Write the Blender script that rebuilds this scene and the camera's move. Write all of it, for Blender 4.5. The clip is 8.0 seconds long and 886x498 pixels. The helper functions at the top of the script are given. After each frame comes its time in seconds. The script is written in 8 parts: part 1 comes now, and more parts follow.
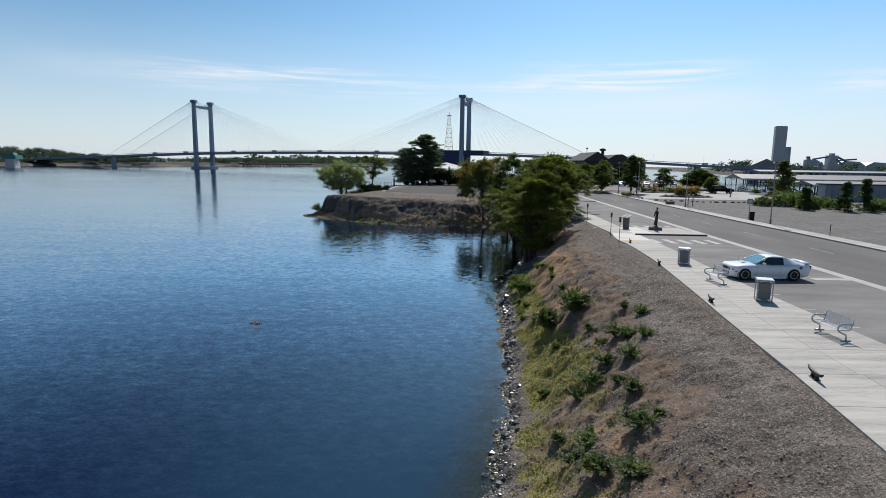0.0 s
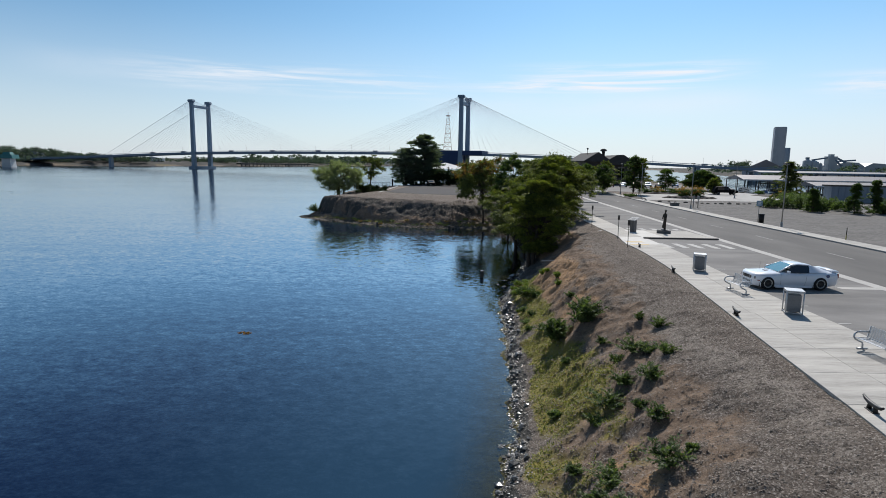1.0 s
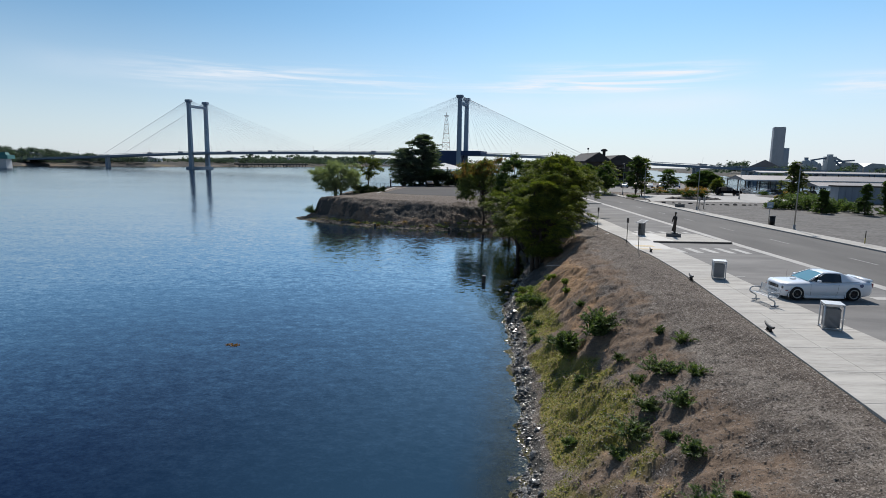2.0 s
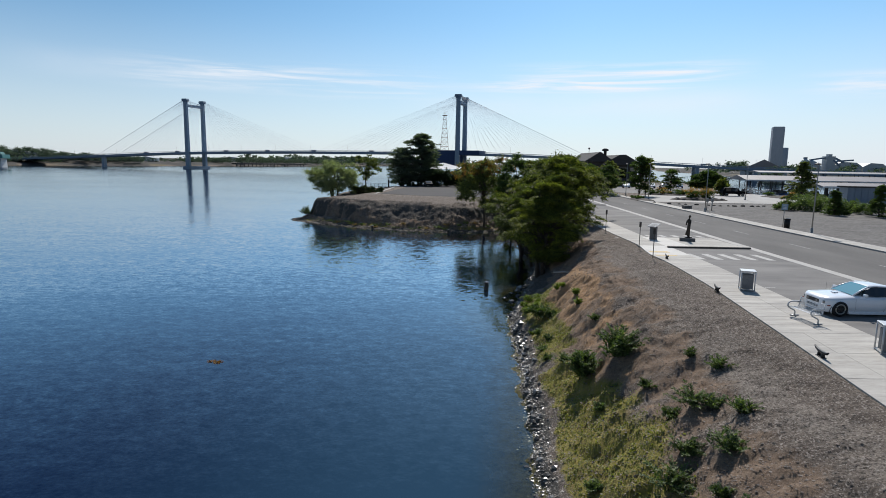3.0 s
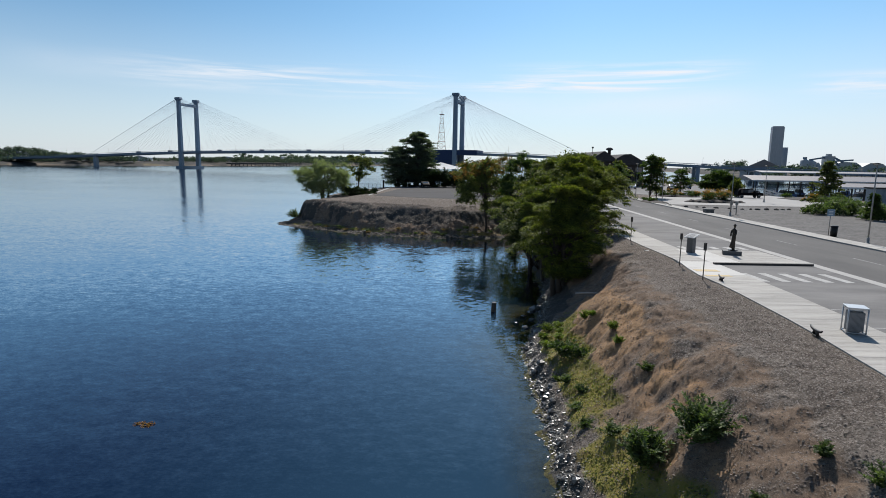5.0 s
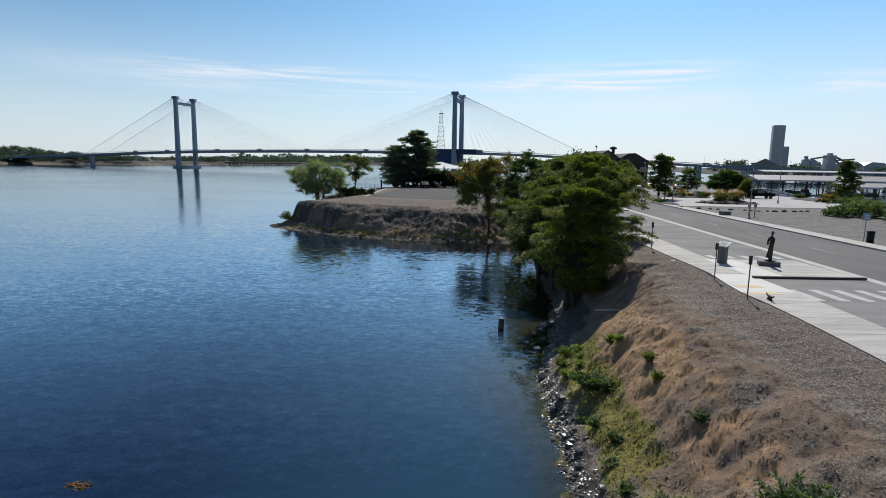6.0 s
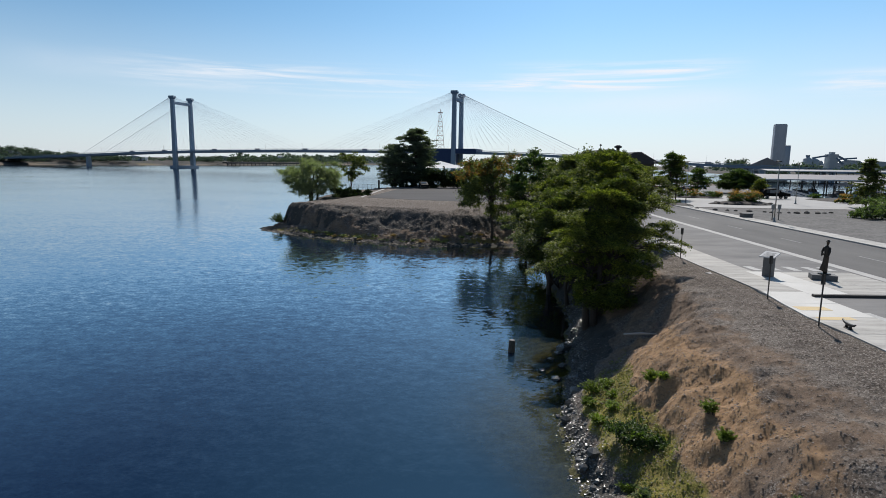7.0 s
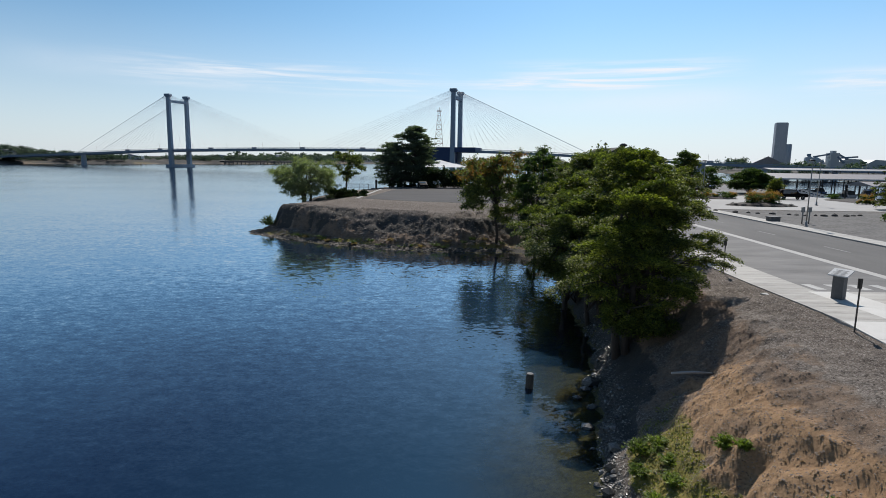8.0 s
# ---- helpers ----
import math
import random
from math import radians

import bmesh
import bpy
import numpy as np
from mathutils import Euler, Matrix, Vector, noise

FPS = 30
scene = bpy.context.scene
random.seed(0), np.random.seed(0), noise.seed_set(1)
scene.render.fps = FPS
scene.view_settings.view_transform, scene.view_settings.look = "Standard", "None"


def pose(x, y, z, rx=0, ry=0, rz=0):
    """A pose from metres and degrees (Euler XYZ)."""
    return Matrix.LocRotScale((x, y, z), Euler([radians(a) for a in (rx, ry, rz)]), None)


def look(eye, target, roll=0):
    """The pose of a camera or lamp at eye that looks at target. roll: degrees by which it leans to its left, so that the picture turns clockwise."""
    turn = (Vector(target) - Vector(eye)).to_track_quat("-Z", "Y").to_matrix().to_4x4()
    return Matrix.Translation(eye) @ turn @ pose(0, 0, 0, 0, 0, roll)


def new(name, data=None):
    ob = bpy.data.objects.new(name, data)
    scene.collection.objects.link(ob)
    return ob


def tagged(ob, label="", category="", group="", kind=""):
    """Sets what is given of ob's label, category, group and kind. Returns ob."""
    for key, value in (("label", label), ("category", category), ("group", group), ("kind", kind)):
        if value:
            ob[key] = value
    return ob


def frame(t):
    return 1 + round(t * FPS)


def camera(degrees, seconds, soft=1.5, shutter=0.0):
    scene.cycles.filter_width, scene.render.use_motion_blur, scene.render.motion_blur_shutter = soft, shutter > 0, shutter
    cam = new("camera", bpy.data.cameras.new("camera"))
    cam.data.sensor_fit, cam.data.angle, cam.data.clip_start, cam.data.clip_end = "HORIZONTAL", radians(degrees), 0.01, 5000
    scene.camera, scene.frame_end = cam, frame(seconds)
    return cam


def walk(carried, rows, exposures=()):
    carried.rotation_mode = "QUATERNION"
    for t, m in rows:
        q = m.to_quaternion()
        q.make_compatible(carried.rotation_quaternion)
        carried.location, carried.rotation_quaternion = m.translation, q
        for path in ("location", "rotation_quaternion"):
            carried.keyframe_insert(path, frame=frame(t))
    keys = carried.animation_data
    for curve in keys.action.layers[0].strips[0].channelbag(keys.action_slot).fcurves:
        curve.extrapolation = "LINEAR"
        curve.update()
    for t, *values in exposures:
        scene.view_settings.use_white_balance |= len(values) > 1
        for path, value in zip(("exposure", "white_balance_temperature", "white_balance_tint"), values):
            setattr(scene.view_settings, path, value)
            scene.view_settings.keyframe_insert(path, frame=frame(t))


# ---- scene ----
cam = camera(75.6, 8.0, soft=0.9)

PATH = [
    (0, (0.747, 2.049, 11.14), (0.738, 4.027, 10.842), 0.9),
    (0.5, (0.699, 3.148, 11.155), (0.692, 5.125, 10.857), 0.9),
    (1, (0.609, 4.273, 11.134), (0.605, 6.251, 10.837), 1.0),
    (1.5, (0.515, 5.383, 11.127), (0.514, 7.361, 10.831), 1.0),
    (3, (0.215, 9.503, 11.184), (0.223, 11.48, 10.887), 1.0),
    (3.5, (0.11, 11.174, 11.196), (0.122, 13.151, 10.898), 1.0),
    (4, (0.089, 13.061, 11.184), (0.103, 15.038, 10.886), 1.0),
    (4.5, (0.061, 15.12, 11.142), (0.078, 17.098, 10.845), 1.0),
    (6, (-0.119, 21.858, 11.178), (-0.097, 23.835, 10.878), 1.0),
    (6.5, (-0.166, 24.387, 11.146), (-0.142, 26.365, 10.847), 0.9),
    (7, (-0.194, 27.063, 11.086), (-0.17, 29.04, 10.785), 0.9),
    (7.5, (-0.307, 29.754, 11.098), (-0.281, 31.73, 10.795), 0.9),
    (8, (-0.445, 32.603, 11.105), (-0.416, 34.579, 10.8), 0.9),
]
walk(cam, [(t, look(eye, target, roll)) for t, eye, target, roll in PATH])

# ---------------------------------------------------------------- light
SUN_AZ, SUN_EL = 15.0, 45.0
SKY_TINT, HAZE, CLOUD = (0.80, 1.15, 1.30), (9.1, 9.35, 10.6), (10.0, 10.5, 11.3)
scene.view_settings.exposure = 0.0
world = bpy.data.worlds.new("sky")
scene.world = world
world.use_nodes = True


def build_sky():
    nt = world.node_tree
    nt.nodes.clear()
    N = nt.nodes.new
    L = nt.links.new
    out, bg = N("ShaderNodeOutputWorld"), N("ShaderNodeBackground")
    sky = N("ShaderNodeTexSky")
    sky.sky_type = "NISHITA"
    sky.sun_disc = False
    sky.sun_elevation, sky.sun_rotation = radians(SUN_EL), radians(SUN_AZ)
    sky.air_density, sky.dust_density, sky.ozone_density = 1.0, 0.4, 2.0
    bg.inputs["Strength"].default_value = 0.085
    co = N("ShaderNodeTexCoord")
    sep = N("ShaderNodeSeparateXYZ")
    L(co.outputs["Generated"], sep.inputs[0])

    def calc(op, a, b=None, clamp=False):
        n = N("ShaderNodeMath")
        n.operation, n.use_clamp = op, clamp
        for k, v in enumerate((a, b)):
            if v is None:
                continue
            if isinstance(v, (int, float)):
                n.inputs[k].default_value = v
            else:
                L(v, n.inputs[k])
        return n.outputs[0]

    def smooth(v, lo, hi):
        n = N("ShaderNodeMapRange")
        n.interpolation_type = "SMOOTHSTEP"
        n.inputs["From Min"].default_value, n.inputs["From Max"].default_value = lo, hi
        L(v, n.inputs["Value"])
        return n.outputs[0]

    def wisps(scale, stretch, turn, lo, hi):
        mp, n = N("ShaderNodeMapping"), N("ShaderNodeTexNoise")
        mp.inputs["Scale"].default_value = (1, 1, stretch)
        mp.inputs["Rotation"].default_value = (0, radians(turn), 0)
        L(co.outputs["Generated"], mp.inputs[0])
        n.inputs["Scale"].default_value, n.inputs["Detail"].default_value = scale, 8.0
        n.inputs["Roughness"].default_value, n.inputs["Distortion"].default_value = 0.58, 0.5
        L(mp.outputs[0], n.inputs["Vector"])
        return smooth(n.outputs["Fac"], lo, hi)

    z = sep.outputs["Z"]
    side = calc("DIVIDE", sep.outputs["X"], calc("MAXIMUM", sep.outputs["Y"], 0.2))

    def streak(z0, half, a0, a1, slope=0.0):
        """A long cloud at height z0, from side a0 to a1."""
        mid = calc("ADD", calc("MULTIPLY", side, slope), z0)
        off = calc("ABSOLUTE", calc("SUBTRACT", z, mid))
        return calc("MULTIPLY", smooth(off, half, 0.0), calc("MULTIPLY", smooth(side, a0 - 0.1, a0 + 0.1), smooth(side, a1 + 0.1, a1 - 0.1)))

    fine, soft_ = wisps(4.2, 20.0, 3.0, 0.37, 0.76), wisps(1.7, 6.0, 1.5, 0.30, 0.75)
    left = calc("ADD", calc("MULTIPLY", streak(0.137, 0.020, -0.42, -0.06, -0.01), 0.26), calc("MULTIPLY", streak(0.128, 0.036, -0.52, 0.0, -0.01), 0.5))
    right = calc("ADD", calc("MULTIPLY", streak(0.128, 0.024, 0.66, 0.95, -0.015), 0.8), calc("ADD", streak(0.128, 0.014, 0.06, 0.36, 0.005), calc("ADD", streak(0.142, 0.026, 0.16, 0.20, 0.02), calc("MULTIPLY", streak(0.136, 0.030, 0.26, 0.46, 0.015), 0.9))))
    high = calc("ADD", left, calc("MULTIPLY", right, 1.2))
    veil = calc("ADD", calc("MULTIPLY", streak(0.10, 0.035, 0.0, 0.55), 0.7), calc("MULTIPLY", streak(0.12, 0.03, -0.7, -0.35, -0.02), 0.5))
    rest = calc("MULTIPLY", calc("MULTIPLY", smooth(z, 0.2, 0.5), fine), 0.12)
    cover = calc("ADD", calc("MULTIPLY", high, calc("MULTIPLY", fine, 1.5)), calc("ADD", calc("MULTIPLY", veil, calc("MULTIPLY", soft_, 0.6)), rest), True)
    haze = calc("MULTIPLY", smooth(z, 0.27, -0.03), calc("MINIMUM", calc("MAXIMUM", calc("ADD", calc("MULTIPLY", side, 0.12), 0.76), 0.62), 0.86))
    tint = N("ShaderNodeMix")
    tint.data_type, tint.blend_type = "RGBA", "MULTIPLY"
    tint.inputs["Factor"].default_value = 1.0
    tint.inputs["B"].default_value = (*SKY_TINT, 1)
    L(sky.outputs[0], tint.inputs["A"])
    # the sky brightens towards the sun's side
    glow, lift = N("ShaderNodeVectorMath"), calc("MINIMUM", calc("MAXIMUM", calc("ADD", calc("MULTIPLY", side, 0.22), 1.0), 0.88), 1.05)
    glow.operation = "SCALE"
    L(tint.outputs["Result"], glow.inputs[0])
    L(lift, glow.inputs["Scale"])
    last = glow.outputs[0]
    for fac, colour in ((haze, HAZE), (cover, CLOUD)):
        mix = N("ShaderNodeMix")
        mix.data_type = "RGBA"
        L(fac, mix.inputs["Factor"])
        L(last, mix.inputs["A"])
        mix.inputs["B"].default_value = (*colour, 1)
        last = mix.outputs["Result"]
    # the half of the sky away from the sun is deeper
    turn, dim = N("ShaderNodeMapRange"), N("ShaderNodeVectorMath")
    turn.interpolation_type = "SMOOTHSTEP"
    turn.inputs["From Min"].default_value, turn.inputs["From Max"].default_value = -0.5, 0.72
    turn.inputs["To Min"].default_value = 0.6
    L(sep.outputs["Y"], turn.inputs["Value"])
    dim.operation = "SCALE"
    L(last, dim.inputs[0])
    L(turn.outputs[0], dim.inputs["Scale"])
    L(dim.outputs[0], bg.inputs["Color"])
    L(bg.outputs[0], out.inputs[0])


build_sky()
sun_data = bpy.data.lights.new("sun", "SUN")
sun_data.energy, sun_data.angle, sun_data.color = 5.0, radians(0.53), (1.0, 0.945, 0.885)
sun = new("sun", sun_data)
_az, _el = radians(SUN_AZ), radians(SUN_EL)
sun.matrix_world = look((math.sin(_az) * math.cos(_el) * 300, math.cos(_az) * math.cos(_el) * 300, math.sin(_el) * 300), (0, 0, 0))


# ---------------------------------------------------------------- materials
def material(name, tones, rough=0.8, metal=0.0, scale=3.0, grain=40.0, bump=0.2, bump_scale=None, spread=0.0, spec=0.5, stretch=(1, 1, 1), stain=0.5):
    """A surface of three tones: stains at one scale, grain at another, relief from both."""
    m = bpy.data.materials.new(name)
    m.use_nodes = True
    nt = m.node_tree
    N, L = nt.nodes.new, nt.links.new
    bsdf = nt.nodes["Principled BSDF"]
    bsdf.inputs["Metallic"].default_value = metal
    bsdf.inputs["Specular IOR Level"].default_value = spec
    geo, mp = N("ShaderNodeNewGeometry"), N("ShaderNodeMapping")
    mp.inputs["Scale"].default_value = stretch
    L(geo.outputs["Position"], mp.inputs[0])
    big, fine = N("ShaderNodeTexNoise"), N("ShaderNodeTexNoise")
    for n, s, d in ((big, scale, 5), (fine, grain, 3)):
        n.inputs["Scale"].default_value, n.inputs["Detail"].default_value = s, d
        n.inputs["Roughness"].default_value = 0.6
        L(mp.outputs[0], n.inputs["Vector"])
    r1, r2 = N("ShaderNodeMapRange"), N("ShaderNodeMapRange")
    for r, n in ((r1, big), (r2, fine)):
        r.inputs["From Min"].default_value, r.inputs["From Max"].default_value = 0.32, 0.68
        L(n.outputs["Fac"], r.inputs["Value"])
    a, b = N("ShaderNodeMix"), N("ShaderNodeMix")
    a.data_type = b.data_type = "RGBA"
    c1, c2, c3 = [(*t, 1) for t in tones]
    a.inputs["A"].default_value, a.inputs["B"].default_value = c1, c2
    L(r1.outputs[0], a.inputs["Factor"])
    b.inputs["B"].default_value = c3
    L(a.outputs["Result"], b.inputs["A"])
    f = N("ShaderNodeMath")
    f.operation = "MULTIPLY"
    f.inputs[1].default_value = stain
    L(r2.outputs[0], f.inputs[0])
    L(f.outputs[0], b.inputs["Factor"])
    colour = b.outputs["Result"]
    if spread:
        info, hsv = N("ShaderNodeObjectInfo"), N("ShaderNodeHueSaturation")
        v = N("ShaderNodeMapRange")
        v.inputs["To Min"].default_value, v.inputs["To Max"].default_value = 1 - spread, 1 + spread
        L(info.outputs["Random"], v.inputs["Value"])
        L(v.outputs[0], hsv.inputs["Value"])
        L(colour, hsv.inputs["Color"])
        colour = hsv.outputs["Color"]
    L(colour, bsdf.inputs["Base Color"])
    rr = N("ShaderNodeMapRange")
    rr.inputs["To Min"].default_value, rr.inputs["To Max"].default_value = max(rough - 0.1, 0.02), min(rough + 0.1, 1)
    L(big.outputs["Fac"], rr.inputs["Value"])
    L(rr.outputs[0], bsdf.inputs["Roughness"])
    if bump:
        bp = N("ShaderNodeBump")
        bp.inputs["Strength"].default_value = bump
        bp.inputs["Distance"].default_value = bump_scale or 0.02
        L(fine.outputs["Fac"], bp.inputs["Height"])
        L(bp.outputs[0], bsdf.inputs["Normal"])
    return m


def leaf_material(name, dark, light, glow=0.45):
    """Leaves: lit from in front and from behind, each one a little different."""
    m = bpy.data.materials.new(name)
    m.use_nodes = True
    nt = m.node_tree
    N, L = nt.nodes.new, nt.links.new
    nt.nodes.remove(nt.nodes["Principled BSDF"])
    geo = N("ShaderNodeNewGeometry")
    mix = N("ShaderNodeMix")
    mix.data_type = "RGBA"
    mix.inputs["A"].default_value, mix.inputs["B"].default_value = (*dark, 1), (*light, 1)
    clump, span, both = N("ShaderNodeTexNoise"), N("ShaderNodeMapRange"), N("ShaderNodeMath")
    clump.inputs["Scale"].default_value, clump.inputs["Detail"].default_value = 1.1, 2.0
    L(geo.outputs["Position"], clump.inputs["Vector"])
    span.inputs["From Min"].default_value, span.inputs["From Max"].default_value = 0.36, 0.64
    L(clump.outputs["Fac"], span.inputs["Value"])
    span.inputs["To Min"].default_value = 0.28
    both.operation = "MULTIPLY"
    L(geo.outputs["Random Per Island"], both.inputs[0])
    L(span.outputs[0], both.inputs[1])
    L(both.outputs[0], mix.inputs["Factor"])
    dif, tra, glo = N("ShaderNodeBsdfDiffuse"), N("ShaderNodeBsdfTranslucent"), N("ShaderNodeBsdfGlossy")
    glo.inputs["Roughness"].default_value = 0.5
    glo.inputs["Color"].default_value = (0.5, 0.5, 0.5, 1)
    warm = N("ShaderNodeMix")
    warm.data_type, warm.blend_type = "RGBA", "MULTIPLY"
    warm.inputs["Factor"].default_value = 1.0
    warm.inputs["B"].default_value = (1.3, 1.55, 0.55, 1)
    L(mix.outputs["Result"], warm.inputs["A"])
    L(mix.outputs["Result"], dif.inputs["Color"])
    L(warm.outputs["Result"], tra.inputs["Color"])
    s1, s2 = N("ShaderNodeMixShader"), N("ShaderNodeMixShader")
    s1.inputs[0].default_value, s2.inputs[0].default_value = glow, 0.05
    L(dif.outputs[0], s1.inputs[1])
    L(tra.outputs[0], s1.inputs[2])
    L(s1.outputs[0], s2.inputs[1])
    L(glo.outputs[0], s2.inputs[2])
    L(s2.outputs[0], nt.nodes["Material Output"].inputs[0])
    return m


def fabric_material(name, colour):
    """Thin cloth that lets the sun glow through."""
    m = bpy.data.materials.new(name)
    m.use_nodes = True
    nt = m.node_tree
    nt.nodes.remove(nt.nodes["Principled BSDF"])
    dif, tra, mix = nt.nodes.new("ShaderNodeBsdfDiffuse"), nt.nodes.new("ShaderNodeBsdfTranslucent"), nt.nodes.new("ShaderNodeMixShader")
    dif.inputs["Color"].default_value = tra.inputs["Color"].default_value = (*colour, 1)
    mix.inputs[0].default_value = 0.18
    nt.links.new(dif.outputs[0], mix.inputs[1])
    nt.links.new(tra.outputs[0], mix.inputs[2])
    nt.links.new(mix.outputs[0], nt.nodes["Material Output"].inputs[0])
    return m


def plain(name, colour, rough=0.5, metal=0.0, coat=0.0, spec=0.5):
    m = bpy.data.materials.new(name)
    m.use_nodes = True
    b = m.node_tree.nodes["Principled BSDF"]
    b.inputs["Base Color"].default_value = (*colour, 1)
    b.inputs["Roughness"].default_value, b.inputs["Metallic"].default_value = rough, metal
    b.inputs["Coat Weight"].default_value = coat
    b.inputs["Specular IOR Level"].default_value = spec
    return m


def ground_material():
    """Gravel, dirt, straw and grass by what grows where on the bank."""
    m = bpy.data.materials.new("bank_ground")
    m.use_nodes = True
    nt = m.node_tree
    N, L = nt.nodes.new, nt.links.new
    bsdf = nt.nodes["Principled BSDF"]
    bsdf.inputs["Specular IOR Level"].default_value = 0.06
    geo = N("ShaderNodeNewGeometry")

    def noise_node(scale, detail=5, rough=0.62):
        n = N("ShaderNodeTexNoise")
        n.inputs["Scale"].default_value, n.inputs["Detail"].default_value, n.inputs["Roughness"].default_value = scale, detail, rough
        L(geo.outputs["Position"], n.inputs["Vector"])
        return n

    def ramp(src, lo, hi):
        r = N("ShaderNodeMapRange")
        r.inputs["From Min"].default_value, r.inputs["From Max"].default_value = lo, hi
        L(src, r.inputs["Value"])
        return r.outputs[0]

    def blend(fac, a, b):
        x = N("ShaderNodeMix")
        x.data_type = "RGBA"
        for key, v in (("A", a), ("B", b)):
            if isinstance(v, tuple):
                x.inputs[key].default_value = (*v, 1)
            else:
                L(v, x.inputs[key])
        L(fac, x.inputs["Factor"])
        return x.outputs["Result"]

    def mask(name, n, edge=0.35):
        at = N("ShaderNodeAttribute")
        at.attribute_name = name
        add = N("ShaderNodeMath")
        add.operation = "ADD"
        L(at.outputs["Fac"], add.inputs[0])
        sub = N("ShaderNodeMath")
        sub.operation = "SUBTRACT"
        L(n.outputs["Fac"], sub.inputs[0])
        sub.inputs[1].default_value = 0.5
        L(sub.outputs[0], add.inputs[1])
        return ramp(add.outputs[0], 0.5 - edge / 2, 0.5 + edge / 2)

    patch, stones, crumbs, dust = noise_node(1.3, 7, 0.7), noise_node(6.0, 7, 0.75), noise_node(38.0, 3), noise_node(0.25)
    vor = N("ShaderNodeTexVoronoi")
    vor.inputs["Scale"].default_value = 24.0
    L(geo.outputs["Position"], vor.inputs["Vector"])
    gravel = blend(ramp(dust.outputs["Fac"], 0.35, 0.65), (0.160, 0.130, 0.108), (0.207, 0.170, 0.144))
    trodden = N("ShaderNodeAttribute")
    trodden.attribute_name = "trodden"
    gravel = blend(trodden.outputs["Fac"], gravel, (0.390, 0.342, 0.294))
    gravel = blend(ramp(patch.outputs["Fac"], 0.48, 0.78), gravel, (0.112, 0.097, 0.085))
    gravel = blend(ramp(crumbs.outputs["Fac"], 0.42, 0.7), gravel, (0.240, 0.208, 0.178))
    gravel = blend(ramp(stones.outputs["Fac"], 0.52, 0.66), gravel, (0.055, 0.048, 0.043))
    tone = N("ShaderNodeSeparateColor")
    L(vor.outputs["Color"], tone.inputs[0])
    gravel = blend(ramp(tone.outputs[0], 0.0, 1.45), gravel, (0.056, 0.047, 0.040))
    gravel = blend(ramp(tone.outputs[1], 0.74, 1.0), gravel, (0.365, 0.328, 0.292))
    dirt = blend(ramp(stones.outputs["Fac"], 0.35, 0.65), (0.270, 0.203, 0.151), (0.130, 0.095, 0.071))
    dirt = blend(ramp(crumbs.outputs["Fac"], 0.5, 0.72), dirt, (0.379, 0.271, 0.192))
    straw = blend(ramp(stones.outputs["Fac"], 0.35, 0.68), (0.508, 0.326, 0.186), (0.243, 0.155, 0.092))
    green = blend(ramp(stones.outputs["Fac"], 0.35, 0.65), (0.209, 0.201, 0.048), (0.299, 0.239, 0.082))
    green = blend(ramp(patch.outputs["Fac"], 0.50, 0.68), green, (0.150, 0.112, 0.058))
    rock = blend(ramp(crumbs.outputs["Fac"], 0.4, 0.65), (0.053, 0.05, 0.046), (0.123, 0.119, 0.11))
    silt = blend(ramp(stones.outputs["Fac"], 0.4, 0.65), (0.135, 0.125, 0.062), (0.062, 0.056, 0.03))
    col = blend(mask("dirt", patch), gravel, dirt)
    col = blend(mask("straw", patch), col, straw)
    col = blend(mask("green", patch), col, green)
    col = blend(mask("stony_shade", patch, 0.2), col, rock)
    col = blend(mask("wet", patch, 0.15), col, silt)
    L(col, bsdf.inputs["Base Color"])
    bsdf.inputs["Roughness"].default_value = 0.92
    b1, b2 = N("ShaderNodeBump"), N("ShaderNodeBump")
    b1.inputs["Strength"].default_value, b1.inputs["Distance"].default_value = 1.0, 0.065
    b2.inputs["Strength"].default_value, b2.inputs["Distance"].default_value = 1.0, 0.04
    L(stones.outputs["Fac"], b1.inputs["Height"])
    L(crumbs.outputs["Fac"], b2.inputs["Height"])
    L(b1.outputs[0], b2.inputs["Normal"])
    L(b2.outputs[0], bsdf.inputs["Normal"])
    return m


